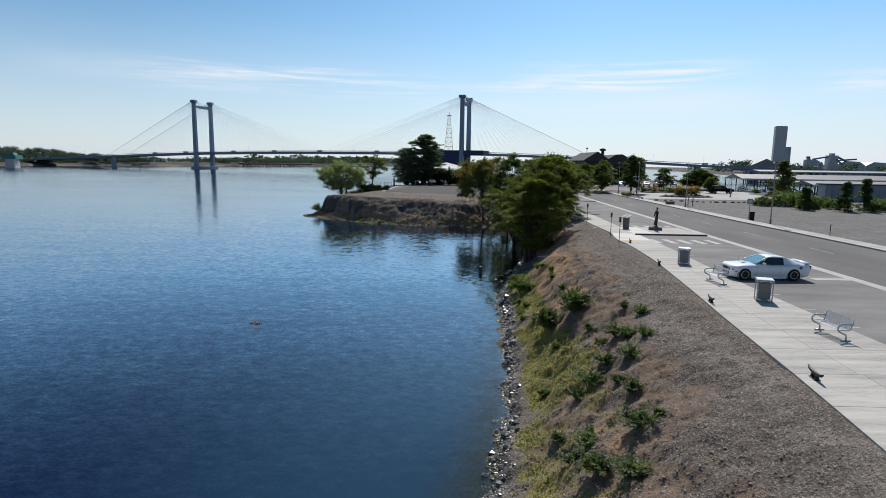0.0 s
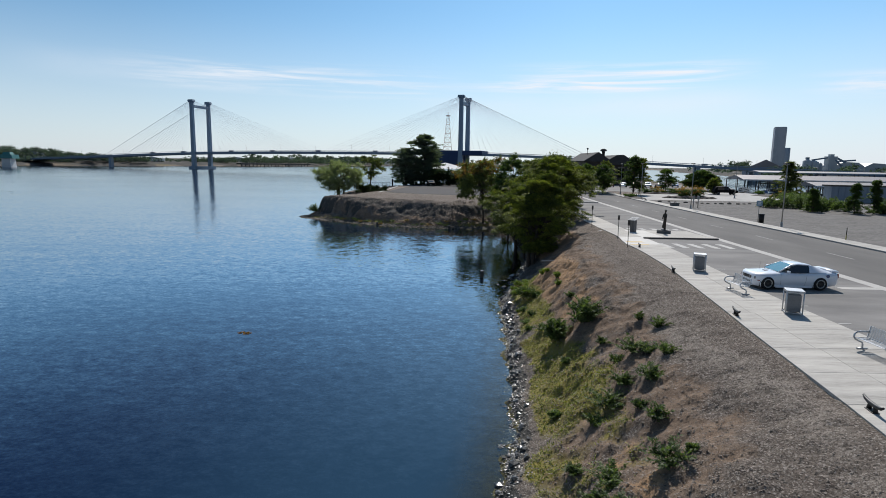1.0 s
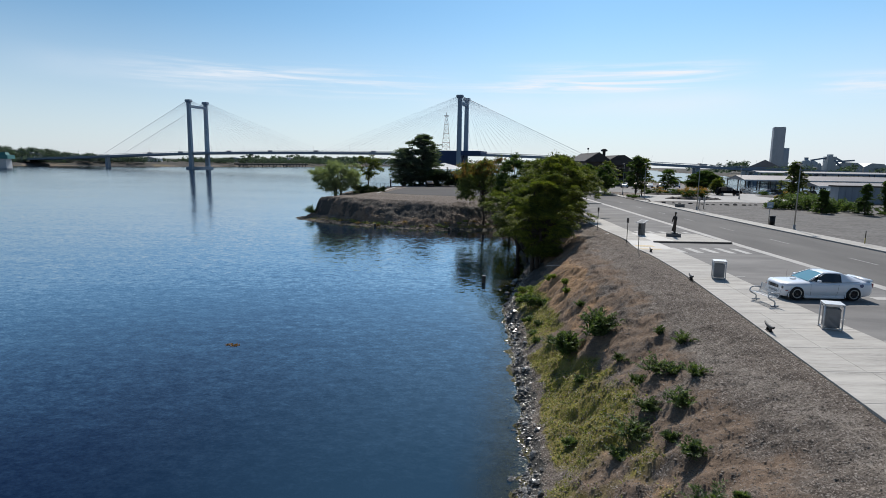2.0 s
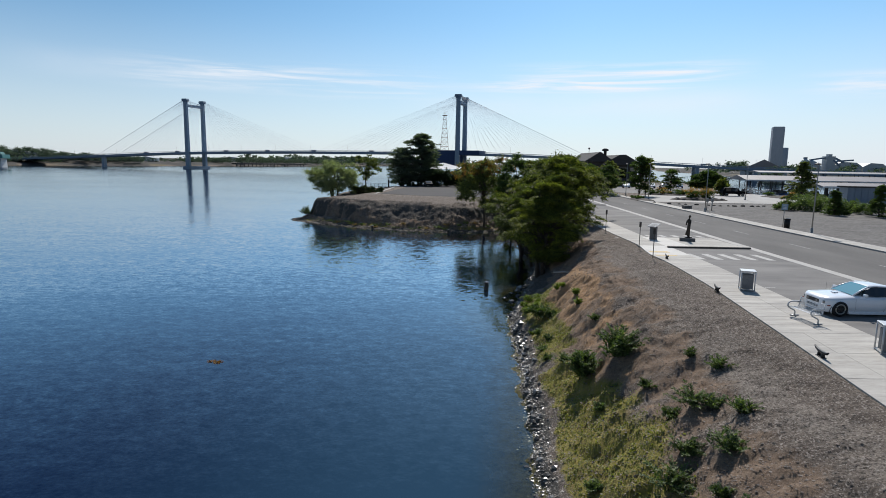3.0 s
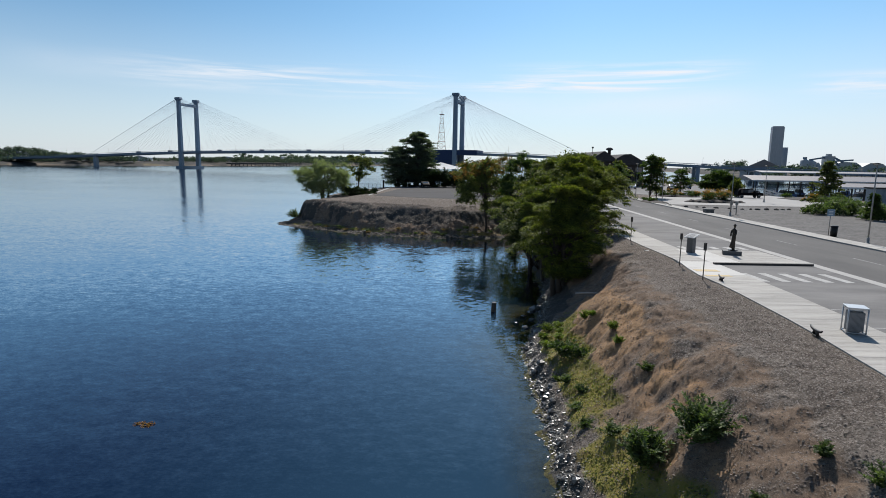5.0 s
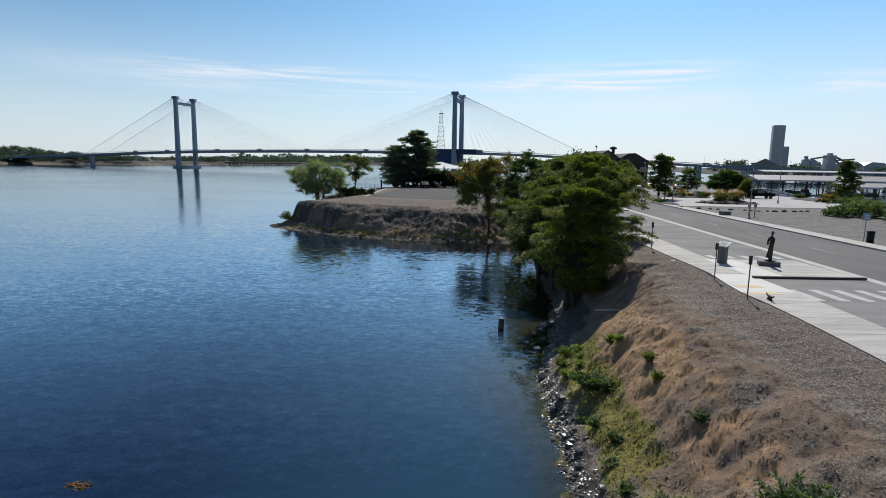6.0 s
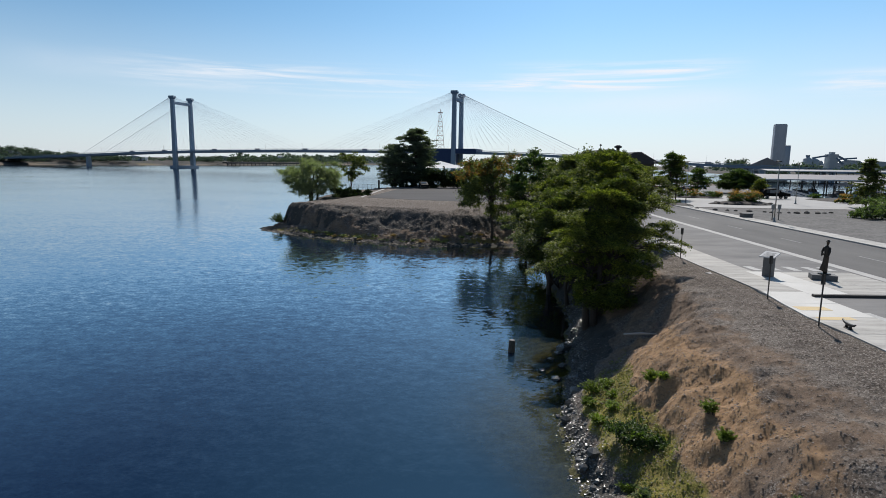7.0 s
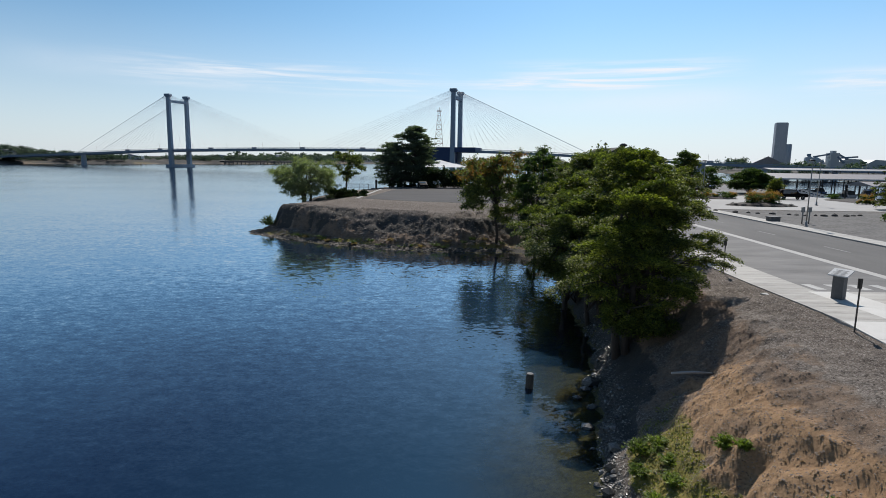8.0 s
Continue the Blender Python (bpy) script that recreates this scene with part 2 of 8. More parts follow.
def water_material():
    """River water: clear over the shallows, blue where it is deep, rippled."""
    m = bpy.data.materials.new("river_water")
    m.use_nodes = True
    nt = m.node_tree
    N, L = nt.nodes.new, nt.links.new
    nt.nodes.remove(nt.nodes["Principled BSDF"])
    geo = N("ShaderNodeNewGeometry")

    def ripples(scale, stretch, turn, detail, size):
        """A lean of the surface, in x and y, from waves of one size."""
        mp, n, off, amp = N("ShaderNodeMapping"), N("ShaderNodeTexNoise"), N("ShaderNodeVectorMath"), N("ShaderNodeVectorMath")
        mp.inputs["Scale"].default_value = stretch
        mp.inputs["Rotation"].default_value = (0, 0, radians(turn))
        L(geo.outputs["Position"], mp.inputs[0])
        n.inputs["Scale"].default_value, n.inputs["Detail"].default_value = scale, detail
        L(mp.outputs[0], n.inputs["Vector"])
        off.operation, amp.operation = "SUBTRACT", "MULTIPLY"
        off.inputs[1].default_value = (0.5, 0.5, 0.5)
        amp.inputs[1].default_value = (size * 0.7, size, 0)
        L(n.outputs["Color"], off.inputs[0])
        L(off.outputs[0], amp.inputs[0])
        return amp.outputs[0], n.outputs["Fac"]

    def joined(op, p, q):
        n = N("ShaderNodeVectorMath")
        n.operation = op
        L(p, n.inputs[0])
        if isinstance(q, tuple):
            n.inputs[1].default_value = q
        else:
            L(q, n.inputs[1])
        return n.outputs[0]

    # slow swell, small waves and fine ripples
    w1, w2 = ripples(0.32, (0.35, 1.5, 1), 14, 2, 0.045)[0], ripples(2.0, (0.75, 1.25, 1), -14, 3, 0.17)[0]
    w4 = ripples(8.0, (0.8, 1.2, 1), 8, 2, 0.17)[0]
    w3 = ripples(0.035, (0.5, 1, 1), 25, 4, 0.0)[1]
    gust = N("ShaderNodeMapRange")
    gust.inputs["From Min"].default_value, gust.inputs["From Max"].default_value = 0.35, 0.65
    gust.inputs["To Min"].default_value, gust.inputs["To Max"].default_value = 0.55, 1.15
    L(w3, gust.inputs["Value"])
    lean = N("ShaderNodeVectorMath")
    lean.operation = "SCALE"
    L(joined("ADD", joined("ADD", w1, w2), w4), lean.inputs[0])
    L(gust.outputs[0], lean.inputs["Scale"])
    up = joined("NORMALIZE", joined("ADD", lean.outputs[0], (0.0, -0.024, 1)), (0, 0, 0))
    fres = N("ShaderNodeFresnel")
    fres.inputs["IOR"].default_value = 1.36
    L(up, fres.inputs["Normal"])
    body, clear, gloss = N("ShaderNodeBsdfDiffuse"), N("ShaderNodeBsdfTransparent"), N("ShaderNodeBsdfGlossy")
    clear.inputs["Color"].default_value = (0.50, 0.52, 0.38, 1)
    gloss.distribution = "MULTI_GGX"
    gloss.inputs["Roughness"].default_value = 0.02
    gloss.inputs["Color"].default_value = (0.775, 0.79, 0.80, 1)
    L(up, gloss.inputs["Normal"])
    at = N("ShaderNodeAttribute")
    at.attribute_name = "deep"
    # turbid grey-blue over the shelf, dark blue in the channel
    depth = N("ShaderNodeMix")
    depth.data_type = "RGBA"
    depth.inputs["A"].default_value, depth.inputs["B"].default_value = (0.0190, 0.049, 0.088, 1), (0.0018, 0.0078, 0.030, 1)
    far_out = N("ShaderNodeAttribute")
    far_out.attribute_name = "channel"
    L(far_out.outputs["Fac"], depth.inputs["Factor"])
    L(depth.outputs["Result"], body.inputs["Color"])
    s1, s2 = N("ShaderNodeMixShader"), N("ShaderNodeMixShader")
    L(at.outputs["Fac"], s1.inputs[0])
    L(clear.outputs[0], s1.inputs[1])
    L(body.outputs[0], s1.inputs[2])
    sheen = N("ShaderNodeMapRange")
    sheen.inputs["From Min"].default_value, sheen.inputs["From Max"].default_value = 0.056, 0.31
    sheen.inputs["To Min"].default_value, sheen.inputs["To Max"].default_value = 0.008, 0.84
    L(fres.outputs[0], sheen.inputs["Value"])
    L(sheen.outputs[0], s2.inputs[0])
    L(s1.outputs[0], s2.inputs[1])
    L(gloss.outputs[0], s2.inputs[2])
    L(s2.outputs[0], nt.nodes["Material Output"].inputs[0])
    return m


def glass_material(name, tint):
    m = bpy.data.materials.new(name)
    m.use_nodes = True
    b = m.node_tree.nodes["Principled BSDF"]
    b.inputs["Base Color"].default_value = (*tint, 1)
    b.inputs["Roughness"].default_value = 0.03
    b.inputs["Specular IOR Level"].default_value = 0.8
    b.inputs["Coat Weight"].default_value = 1.0
    return m


M_GROUND, M_WATER = ground_material(), water_material()
M_SLAB = material("brushed_concrete", [(0.391, 0.374, 0.34), (0.204, 0.195, 0.178), (0.451, 0.433, 0.404)], 0.85, scale=0.8, grain=9, bump=0.12, spread=0.09, stretch=(0.35, 2.8, 1))
M_NEWSLAB = material("new_concrete", [(0.51, 0.497, 0.468), (0.451, 0.438, 0.408), (0.561, 0.552, 0.527)], 0.85, scale=0.7, grain=30, bump=0.08, spread=0.04)
M_BAY = material("bay_asphalt", [(0.215, 0.208, 0.2), (0.125, 0.122, 0.12), (0.222, 0.217, 0.21)], 0.9, scale=0.4, grain=30, bump=0.25, stretch=(0.45, 1.2, 1), stain=0.3, spec=0.2)
M_ROAD = material("road_asphalt", [(0.133, 0.128, 0.122), (0.09, 0.087, 0.085), (0.172, 0.167, 0.16)], 0.9, scale=0.2, grain=60, bump=0.25, stretch=(1.2, 0.3, 1), stain=0.35, spec=0.2)
M_GUTTER = material("gutter_concrete", [(0.365, 0.353, 0.332), (0.306, 0.297, 0.281), (0.425, 0.412, 0.391)], 0.85, scale=0.8, grain=30, bump=0.1)
M_KERB = material("kerb_concrete", [(0.391, 0.378, 0.353), (0.323, 0.31, 0.289), (0.451, 0.438, 0.416)], 0.85, scale=0.8, grain=30, bump=0.1, spread=0.05)
M_LOT = material("grey_gravel", [(0.118, 0.113, 0.107), (0.062, 0.059, 0.056), (0.185, 0.176, 0.167)], 0.95, scale=0.45, grain=3.2, bump=0.6, bump_scale=0.08, stretch=(0.8, 1.2, 1), stain=0.8, spec=0.2)
M_DRIVE = material("drive_concrete", [(0.355, 0.345, 0.33), (0.30, 0.292, 0.28), (0.40, 0.39, 0.375)], 0.85, scale=0.25, grain=25, bump=0.1, spec=0.2)
M_PAINT = material("road_paint", [(0.391, 0.383, 0.365), (0.221, 0.217, 0.208), (0.476, 0.468, 0.451)], 0.8, scale=1.8, grain=25, bump=0.05)
M_WORNPAINT = material("worn_lane_paint", [(0.30, 0.295, 0.285), (0.17, 0.166, 0.16), (0.36, 0.352, 0.34)], 0.85, scale=1.5, grain=18, bump=0.05)
M_TACTILE = material("tactile_yellow", [(0.527, 0.383, 0.17), (0.468, 0.357, 0.196), (0.578, 0.468, 0.281)], 0.8, scale=2, grain=30, bump=0.1)
M_BARK = material("bark", [(0.064, 0.051, 0.041), (0.043, 0.034, 0.028), (0.093, 0.076, 0.061)], 0.95, scale=3, grain=14, bump=0.6, bump_scale=0.05, stretch=(1, 1, 0.3))
M_ROCK = material("river_rock", [(0.095, 0.09, 0.083), (0.05, 0.048, 0.044), (0.16, 0.153, 0.142)], 0.26, scale=3, grain=20, bump=0.3, spread=0.45)
M_SILVER = material("silver_paint", [(0.527, 0.535, 0.544), (0.476, 0.484, 0.493), (0.57, 0.578, 0.586)], 0.35, 0.3, scale=2, grain=30, bump=0.02)
M_LINER = material("bin_mesh_grey", [(0.255, 0.259, 0.268), (0.212, 0.217, 0.225), (0.297, 0.302, 0.31)], 0.6, 0.2, scale=3, grain=60, bump=0.2)
M_IRON = material("black_iron", [(0.019, 0.019, 0.02), (0.013, 0.013, 0.014), (0.034, 0.032, 0.031)], 0.5, 0.4, scale=4, grain=30, bump=0.1)
M_BRONZE = material("dark_bronze", [(0.038, 0.031, 0.025), (0.025, 0.022, 0.019), (0.064, 0.053, 0.043)], 0.45, 0.6, scale=4, grain=18, bump=0.3, bump_scale=0.03)
M_POST = material("post_brown", [(0.072, 0.066, 0.06), (0.055, 0.051, 0.047), (0.102, 0.093, 0.085)], 0.7, 0.3, scale=4, grain=30, bump=0.1)
M_POLE = material("lamp_pole_grey", [(0.306, 0.302, 0.289), (0.255, 0.251, 0.242), (0.357, 0.353, 0.34)], 0.5, 0.4, scale=3, grain=30, bump=0.03)
M_MULCH = material("dark_mulch", [(0.040, 0.033, 0.028), (0.025, 0.021, 0.018), (0.065, 0.054, 0.046)], 0.95, scale=2, grain=12, bump=0.5, bump_scale=0.05)
M_BOULDER = material("dark_boulder", [(0.051, 0.049, 0.047), (0.034, 0.033, 0.031), (0.076, 0.074, 0.07)], 0.85, scale=3, grain=15, bump=0.3)
M_STONEBOX = material("grey_stone", [(0.128, 0.128, 0.129), (0.093, 0.093, 0.095), (0.17, 0.17, 0.17)], 0.8, scale=3, grain=25, bump=0.2)
M_WOODPILE = material("weathered_piling", [(0.064, 0.055, 0.043), (0.038, 0.034, 0.028), (0.128, 0.115, 0.093)], 0.9, scale=2, grain=16, bump=0.4, stretch=(1, 1, 0.2))
M_WHITE = material("white_fabric", [(0.80, 0.80, 0.79), (0.76, 0.76, 0.75), (0.83, 0.83, 0.82)], 0.8, scale=1, grain=20, bump=0.03)
# blue steel and tower concrete, both with distance haze put into their tones
M_BRIDGE = material("hazed_bridge_steel_blue", [(0.15, 0.215, 0.29), (0.125, 0.185, 0.255), (0.18, 0.245, 0.32)], 0.6, scale=0.1, grain=2, bump=0.0)
M_TOWER = material("hazed_tower_concrete", [(0.23, 0.30, 0.37), (0.19, 0.255, 0.32), (0.27, 0.34, 0.41)], 0.85, scale=0.08, grain=1.5, bump=0.05, stretch=(1, 1, 0.3))
M_CABLE = plain("cable_sheath", (0.72, 0.74, 0.77), 0.6)
# far grey concrete whose bluish cast is distance haze put into the colour
M_SILO = material("hazed_silo_concrete", [(0.42, 0.445, 0.475), (0.31, 0.335, 0.365), (0.50, 0.525, 0.55)], 0.9, scale=0.10, grain=0.9, bump=0.05, stretch=(1, 1, 0.25))
M_ROOFMETAL = material("pale_roof_metal", [(0.225, 0.203, 0.2), (0.18, 0.162, 0.16), (0.261, 0.239, 0.236)], 0.55, 0.1, scale=0.15, grain=2, bump=0.1, stretch=(3, 0.3, 1))
M_WHITEROOF = material("white_roof_edge", [(0.612, 0.612, 0.603), (0.527, 0.527, 0.518), (0.663, 0.663, 0.654)], 0.6, scale=0.3, grain=3, bump=0.02)
M_DARKBROWN = material("dark_siding", [(0.047, 0.043, 0.041), (0.034, 0.031, 0.031), (0.064, 0.058, 0.054)], 0.8, scale=0.5, grain=6, bump=0.2, stretch=(1, 1, 6))
M_DARKROOF = material("dark_shingle", [(0.047, 0.045, 0.047), (0.032, 0.031, 0.033), (0.068, 0.066, 0.066)], 0.9, scale=0.6, grain=7, bump=0.3, stretch=(1, 1, 4))
M_BLUEWALL = material("pale_blue_metal", [(0.204, 0.255, 0.323), (0.17, 0.217, 0.281), (0.238, 0.289, 0.357)], 0.5, 0.1, scale=0.3, grain=5, bump=0.15, stretch=(8, 8, 0.3))
M_YARD = material("yard_asphalt", [(0.066, 0.063, 0.063), (0.045, 0.043, 0.043), (0.095, 0.091, 0.09)], 0.95, scale=0.12, grain=14, bump=0.3, spec=0.2, stretch=(0.5, 1.6, 1))
M_CLOD = material("loose_stone", [(0.190, 0.160, 0.134), (0.125, 0.104, 0.086), (0.270, 0.234, 0.200)], 0.95, scale=1, grain=20, bump=0.4, spread=0.75)
M_DOCKDARK = material("dock_timber", [(0.043, 0.04, 0.038), (0.03, 0.028, 0.027), (0.068, 0.064, 0.06)], 0.85, scale=0.8, grain=8, bump=0.1)
M_CARWHITE = plain("car_white_paint", (0.78, 0.80, 0.84), 0.28, 0.0, 1.0)
M_CARBLACK = plain("car_black_paint", (0.006, 0.006, 0.007), 0.6, spec=0.06)
M_CARRED = plain("car_red_paint", (0.28, 0.02, 0.03), 0.3, 0.0, 1.0)
M_CARGREY = plain("car_grey_paint", (0.22, 0.23, 0.25), 0.3, 0.3, 1.0)
M_CARBLUE = plain("car_blue_paint", (0.05, 0.09, 0.22), 0.3, 0.2, 1.0)
M_TRIM = plain("black_plastic", (0.012, 0.012, 0.013), 0.55)
M_TYRE = plain("tyre_rubber", (0.014, 0.014, 0.015), 0.85)
M_RIM = plain("rim_alloy", (0.48, 0.47, 0.44), 0.3, 0.9)
M_SPOKE = plain("dark_alloy", (0.05, 0.05, 0.05), 0.4, 0.6)
M_GLASSDARK = glass_material("tinted_glass", (0.008, 0.009, 0.010))
M_GLASSTEAL = glass_material("windscreen_glass", (0.05, 0.20, 0.24))
M_LAMPLENS = glass_material("headlight_lens", (0.10, 0.11, 0.12))
M_REDLENS = plain("tail_light_red", (0.22, 0.012, 0.015), 0.2, 0, 0.6)
M_SIGNBACK = plain("sign_plate_grey", (0.42, 0.44, 0.46), 0.45, 0.5)
M_PANEL = material("panel_face", [(0.51, 0.518, 0.518), (0.425, 0.433, 0.442), (0.578, 0.586, 0.586)], 0.85, scale=2, grain=20, bump=0.0)
L_LOCUST = leaf_material("leaf_locust", (0.017, 0.034, 0.009), (0.36, 0.375, 0.065), 0.32)
L_DEEP = leaf_material("leaf_deep", (0.028, 0.048, 0.018), (0.30, 0.31, 0.085), 0.36)
L_RUST = leaf_material("leaf_rust", (0.19, 0.075, 0.028), (0.30, 0.185, 0.052), 0.42)
L_WILLOW = leaf_material("leaf_willow", (0.130, 0.152, 0.095), (0.37, 0.395, 0.245), 0.45)
L_PINE = leaf_material("needle_pine", (0.055, 0.078, 0.066), (0.210, 0.240, 0.165), 0.40)
L_SHRUB = leaf_material("leaf_shrub", (0.03, 0.055, 0.015), (0.126, 0.173, 0.046), 0.42)
L_WEED = leaf_material("leaf_weed", (0.046, 0.072, 0.030), (0.215, 0.265, 0.110), 0.40)
# yellow-green shore weeds, lightened so that the colour holds the sun on them
L_LIME_LIT = leaf_material("leaf_lime_lit", (0.085, 0.119, 0.025), (0.332, 0.39, 0.092), 0.45)
L_GRASS = leaf_material("blade_grass", (0.115, 0.135, 0.032), (0.370, 0.335, 0.098), 0.42)
L_DRY = leaf_material("blade_straw", (0.20, 0.130, 0.072), (0.47, 0.320, 0.190), 0.38)
L_FLOWER = leaf_material("petal_orange", (0.323, 0.145, 0.043), (0.425, 0.255, 0.076), 0.4)
L_HEDGE = leaf_material("leaf_hedge", (0.015, 0.027, 0.009), (0.058, 0.081, 0.023), 0.3)
# far woods: blue-grey distance haze is put into the leaf colour
L_FAR_HAZE = leaf_material("leaf_far_haze", (0.066, 0.092, 0.096), (0.100, 0.130, 0.125), 0.35)


# ---------------------------------------------------------------- mesh helpers
def part(name, bm, mat, parent=None, label=""):
    """Links a bmesh as one mesh object, under a thing or a part if one is given."""
    me = bpy.data.meshes.new(name)
    bm.to_mesh(me)
    bm.free()
    me.materials.append(mat)
    ob = new(name, me)
    if parent:
        ob.parent = parent
    return tagged(ob, label)


def thing(name, label, category, m=None, group="", kind=""):
    ob = new(name)
    ob.empty_display_size = 0.2
    if m is not None:
        ob.matrix_basis = m
    return tagged(ob, label, category, group, kind)


def box(bm, x0, x1, y0, y1, z0, z1, bevel=0.0, taper=0.0):
    v = [bm.verts.new((x, y, z)) for z, k in ((z0, 0), (z1, taper)) for x, y in ((x0 + k, y0 + k), (x1 - k, y0 + k), (x1 - k, y1 - k), (x0 + k, y1 - k))]
    fs = [bm.faces.new([v[i] for i in q]) for q in ((3, 2, 1, 0), (4, 5, 6, 7), (0, 1, 5, 4), (1, 2, 6, 5), (2, 3, 7, 6), (3, 0, 4, 7))]
    if bevel:
        bmesh.ops.bevel(bm, geom=list({e for f in fs for e in f.edges}), offset=bevel, segments=2, profile=0.6, affect="EDGES")
    return bm


def tube(bm, points, radii, sides=8, cap=True):
    """A round bar through points; radii one for each or one for all."""
    pts = [Vector(p) for p in points]
    if not hasattr(radii, "__len__"):
        radii = [radii] * len(pts)
    rings = []
    for i, p in enumerate(pts):
        d = (pts[min(i + 1, len(pts) - 1)] - pts[max(i - 1, 0)]).normalized()
        a = d.cross(Vector((0, 0, 1)) if abs(d.z) < 0.9 else Vector((1, 0, 0))).normalized()
        b = d.cross(a)
        rings.append([bm.verts.new(p + radii[i] * (math.cos(t) * a + math.sin(t) * b)) for t in (2 * math.pi * k / sides for k in range(sides))])
    for r, s in zip(rings, rings[1:]):
        for k in range(sides):
            f = bm.faces.new((r[k], r[(k + 1) % sides], s[(k + 1) % sides], s[k]))
            f.smooth = True
    if cap:
        bm.faces.new(rings[0][::-1])
        bm.faces.new(rings[-1])
    return bm


def prism(bm, outline, z0, z1, inset=0.0):
    """A plate with the given outline."""
    n = len(outline)
    lo = [bm.verts.new((x, y, z0)) for x, y in outline]
    hi = [bm.verts.new((x, y, z1)) for x, y in outline]
    bm.faces.new(lo[::-1])
    top = bm.faces.new(hi)
    for i in range(n):
        bm.faces.new((lo[i], lo[(i + 1) % n], hi[(i + 1) % n], hi[i]))
    if inset:
        bmesh.ops.bevel(bm, geom=list(top.edges), offset=inset, segments=1, affect="EDGES")
    bmesh.ops.recalc_face_normals(bm, faces=bm.faces)
    return bm


def side_prism(bm, outline, y0, y1):
    """A plate with an outline in x and z, from y0 to y1."""
    n = len(outline)
    a = [bm.verts.new((x, y0, z)) for x, z in outline]
    b = [bm.verts.new((x, y1, z)) for x, z in outline]
    bm.faces.new(a)
    bm.faces.new(b[::-1])
    for i in range(n):
        bm.faces.new((a[i], b[i], b[(i + 1) % n], a[(i + 1) % n]))
    bmesh.ops.recalc_face_normals(bm, faces=bm.faces)
    return bm


def fast_mesh(name, verts, faces, mat, smooth=False):
    """A mesh from number arrays; faces all have the same count of corners."""
    verts, faces = np.asarray(verts, np.float32), np.asarray(faces, np.int32)
    me = bpy.data.meshes.new(name)
    n, k = faces.shape
    me.vertices.add(len(verts))
    me.vertices.foreach_set("co", verts.ravel())
    me.loops.add(n * k)
    me.loops.foreach_set("vertex_index", faces.ravel())
    me.polygons.add(n)
    me.polygons.foreach_set("loop_start", np.arange(0, n * k, k, dtype=np.int32))
    me.polygons.foreach_set("use_smooth", np.full(n, smooth))
    me.update(calc_edges=True)
    me.materials.append(mat)
    return me


def near_line(table, y):
    ys, xs = zip(*table)
    return np.interp(y, ys, xs)


# ---------------------------------------------------------------- the land
PAVE = 4.95
# y, x of the water's edge, of the promenade's river side and of its road side
SHORE = ((-60, -6), (0, -0.8), (20, 2.1), (23, 2.8), (28.6, 3.6), (37.7, 4.5), (44.9, 4.9), (50.6, 5.3), (53.8, 6.2), (56.4, 7.2), (63.7, 8.6), (68, 9.4), (78.6, 10.3), (85.4, 11), (94, 11.3))
EDGE = ((-60, -3), (0, 8.2), (18.5, 11.4), (25.2, 12.4), (29.6, 13.15), (39.3, 14.65), (47, 15.35), (49.5, 15.3), (51, 15.35), (53, 15.8), (55.2, 16.2), (62, 16.25), (67.6, 16.5), (120, 17.5))
KERB = ((-60, 14), (0, 16.1), (23, 16.6), (31.3, 16.8), (37.7, 17.3), (45.7, 18.0), (62, 18.7), (120, 21.5))
GUTTER = ((-60, 20.5), (32, 23.6), (52.6, 24.3), (104, 26.8), (190, 30.6))
FARKERB = ((-60, 30.5), (46, 34.3), (68, 34.5), (86, 35.2), (113, 36.4), (190, 40))
COAST = [(x, y) for y, x in SHORE] + [(10.5, 101), (9, 103), (5.8, 101.6), (1.6, 101.7), (-5.4, 102.9), (-12.9, 106), (-21.6, 111.6), (-28.2, 117.1), (-28.8, 121), (-26, 128), (-27.5, 140), (-26, 158),
                                        (-20, 178), (-12, 196), (2, 220), (30, 262), (60, 285), (100, 270), (112, 225), (92, 180), (84, 152), (102, 128), (104, 90), (100, 60), (96, -60)]
YARD = [(-12.5, 127), (-4, 122), (5, 119.5), (13, 120), (15, 124), (15, 178), (-6, 184), (-8, 170)]
FAR_LEFT = [(-3000, -300), (-520, -300), (-505, 600), (-490, 720), (-452, 779), (-416, 824), (-387, 899), (-352, 990), (-310, 1103), (-256, 1240), (-170, 1600), (-60, 2300), (200, 2900), (600, 3600), (600, 4800), (-3000, 4800)]
FAR_RIGHT = [(150, -300), (190, 60), (300, 250), (340, 420), (330, 560), (420, 900), (560, 1500), (760, 2400), (900, 4800), (3500, 4800), (3500, -300)]


def inside_distance(px, py, loop):
    """Metres inside the outline; less than nought outside."""
    px, py = np.asarray(px, float), np.asarray(py, float)
    best, odd = np.full(px.shape, 1e18), np.zeros(px.shape, bool)
    for (x0, y0), (x1, y1) in zip(loop, loop[1:] + loop[:1]):
        dx, dy = x1 - x0, y1 - y0
        t = np.clip(((px - x0) * dx + (py - y0) * dy) / (dx * dx + dy * dy), 0, 1)
        best = np.minimum(best, (px - x0 - t * dx) ** 2 + (py - y0 - t * dy) ** 2)
        if dy:
            odd ^= ((y0 > py) != (y1 > py)) & (px < x0 + (py - y0) * dx / dy)
    return np.where(odd, 1, -1) * np.sqrt(best)


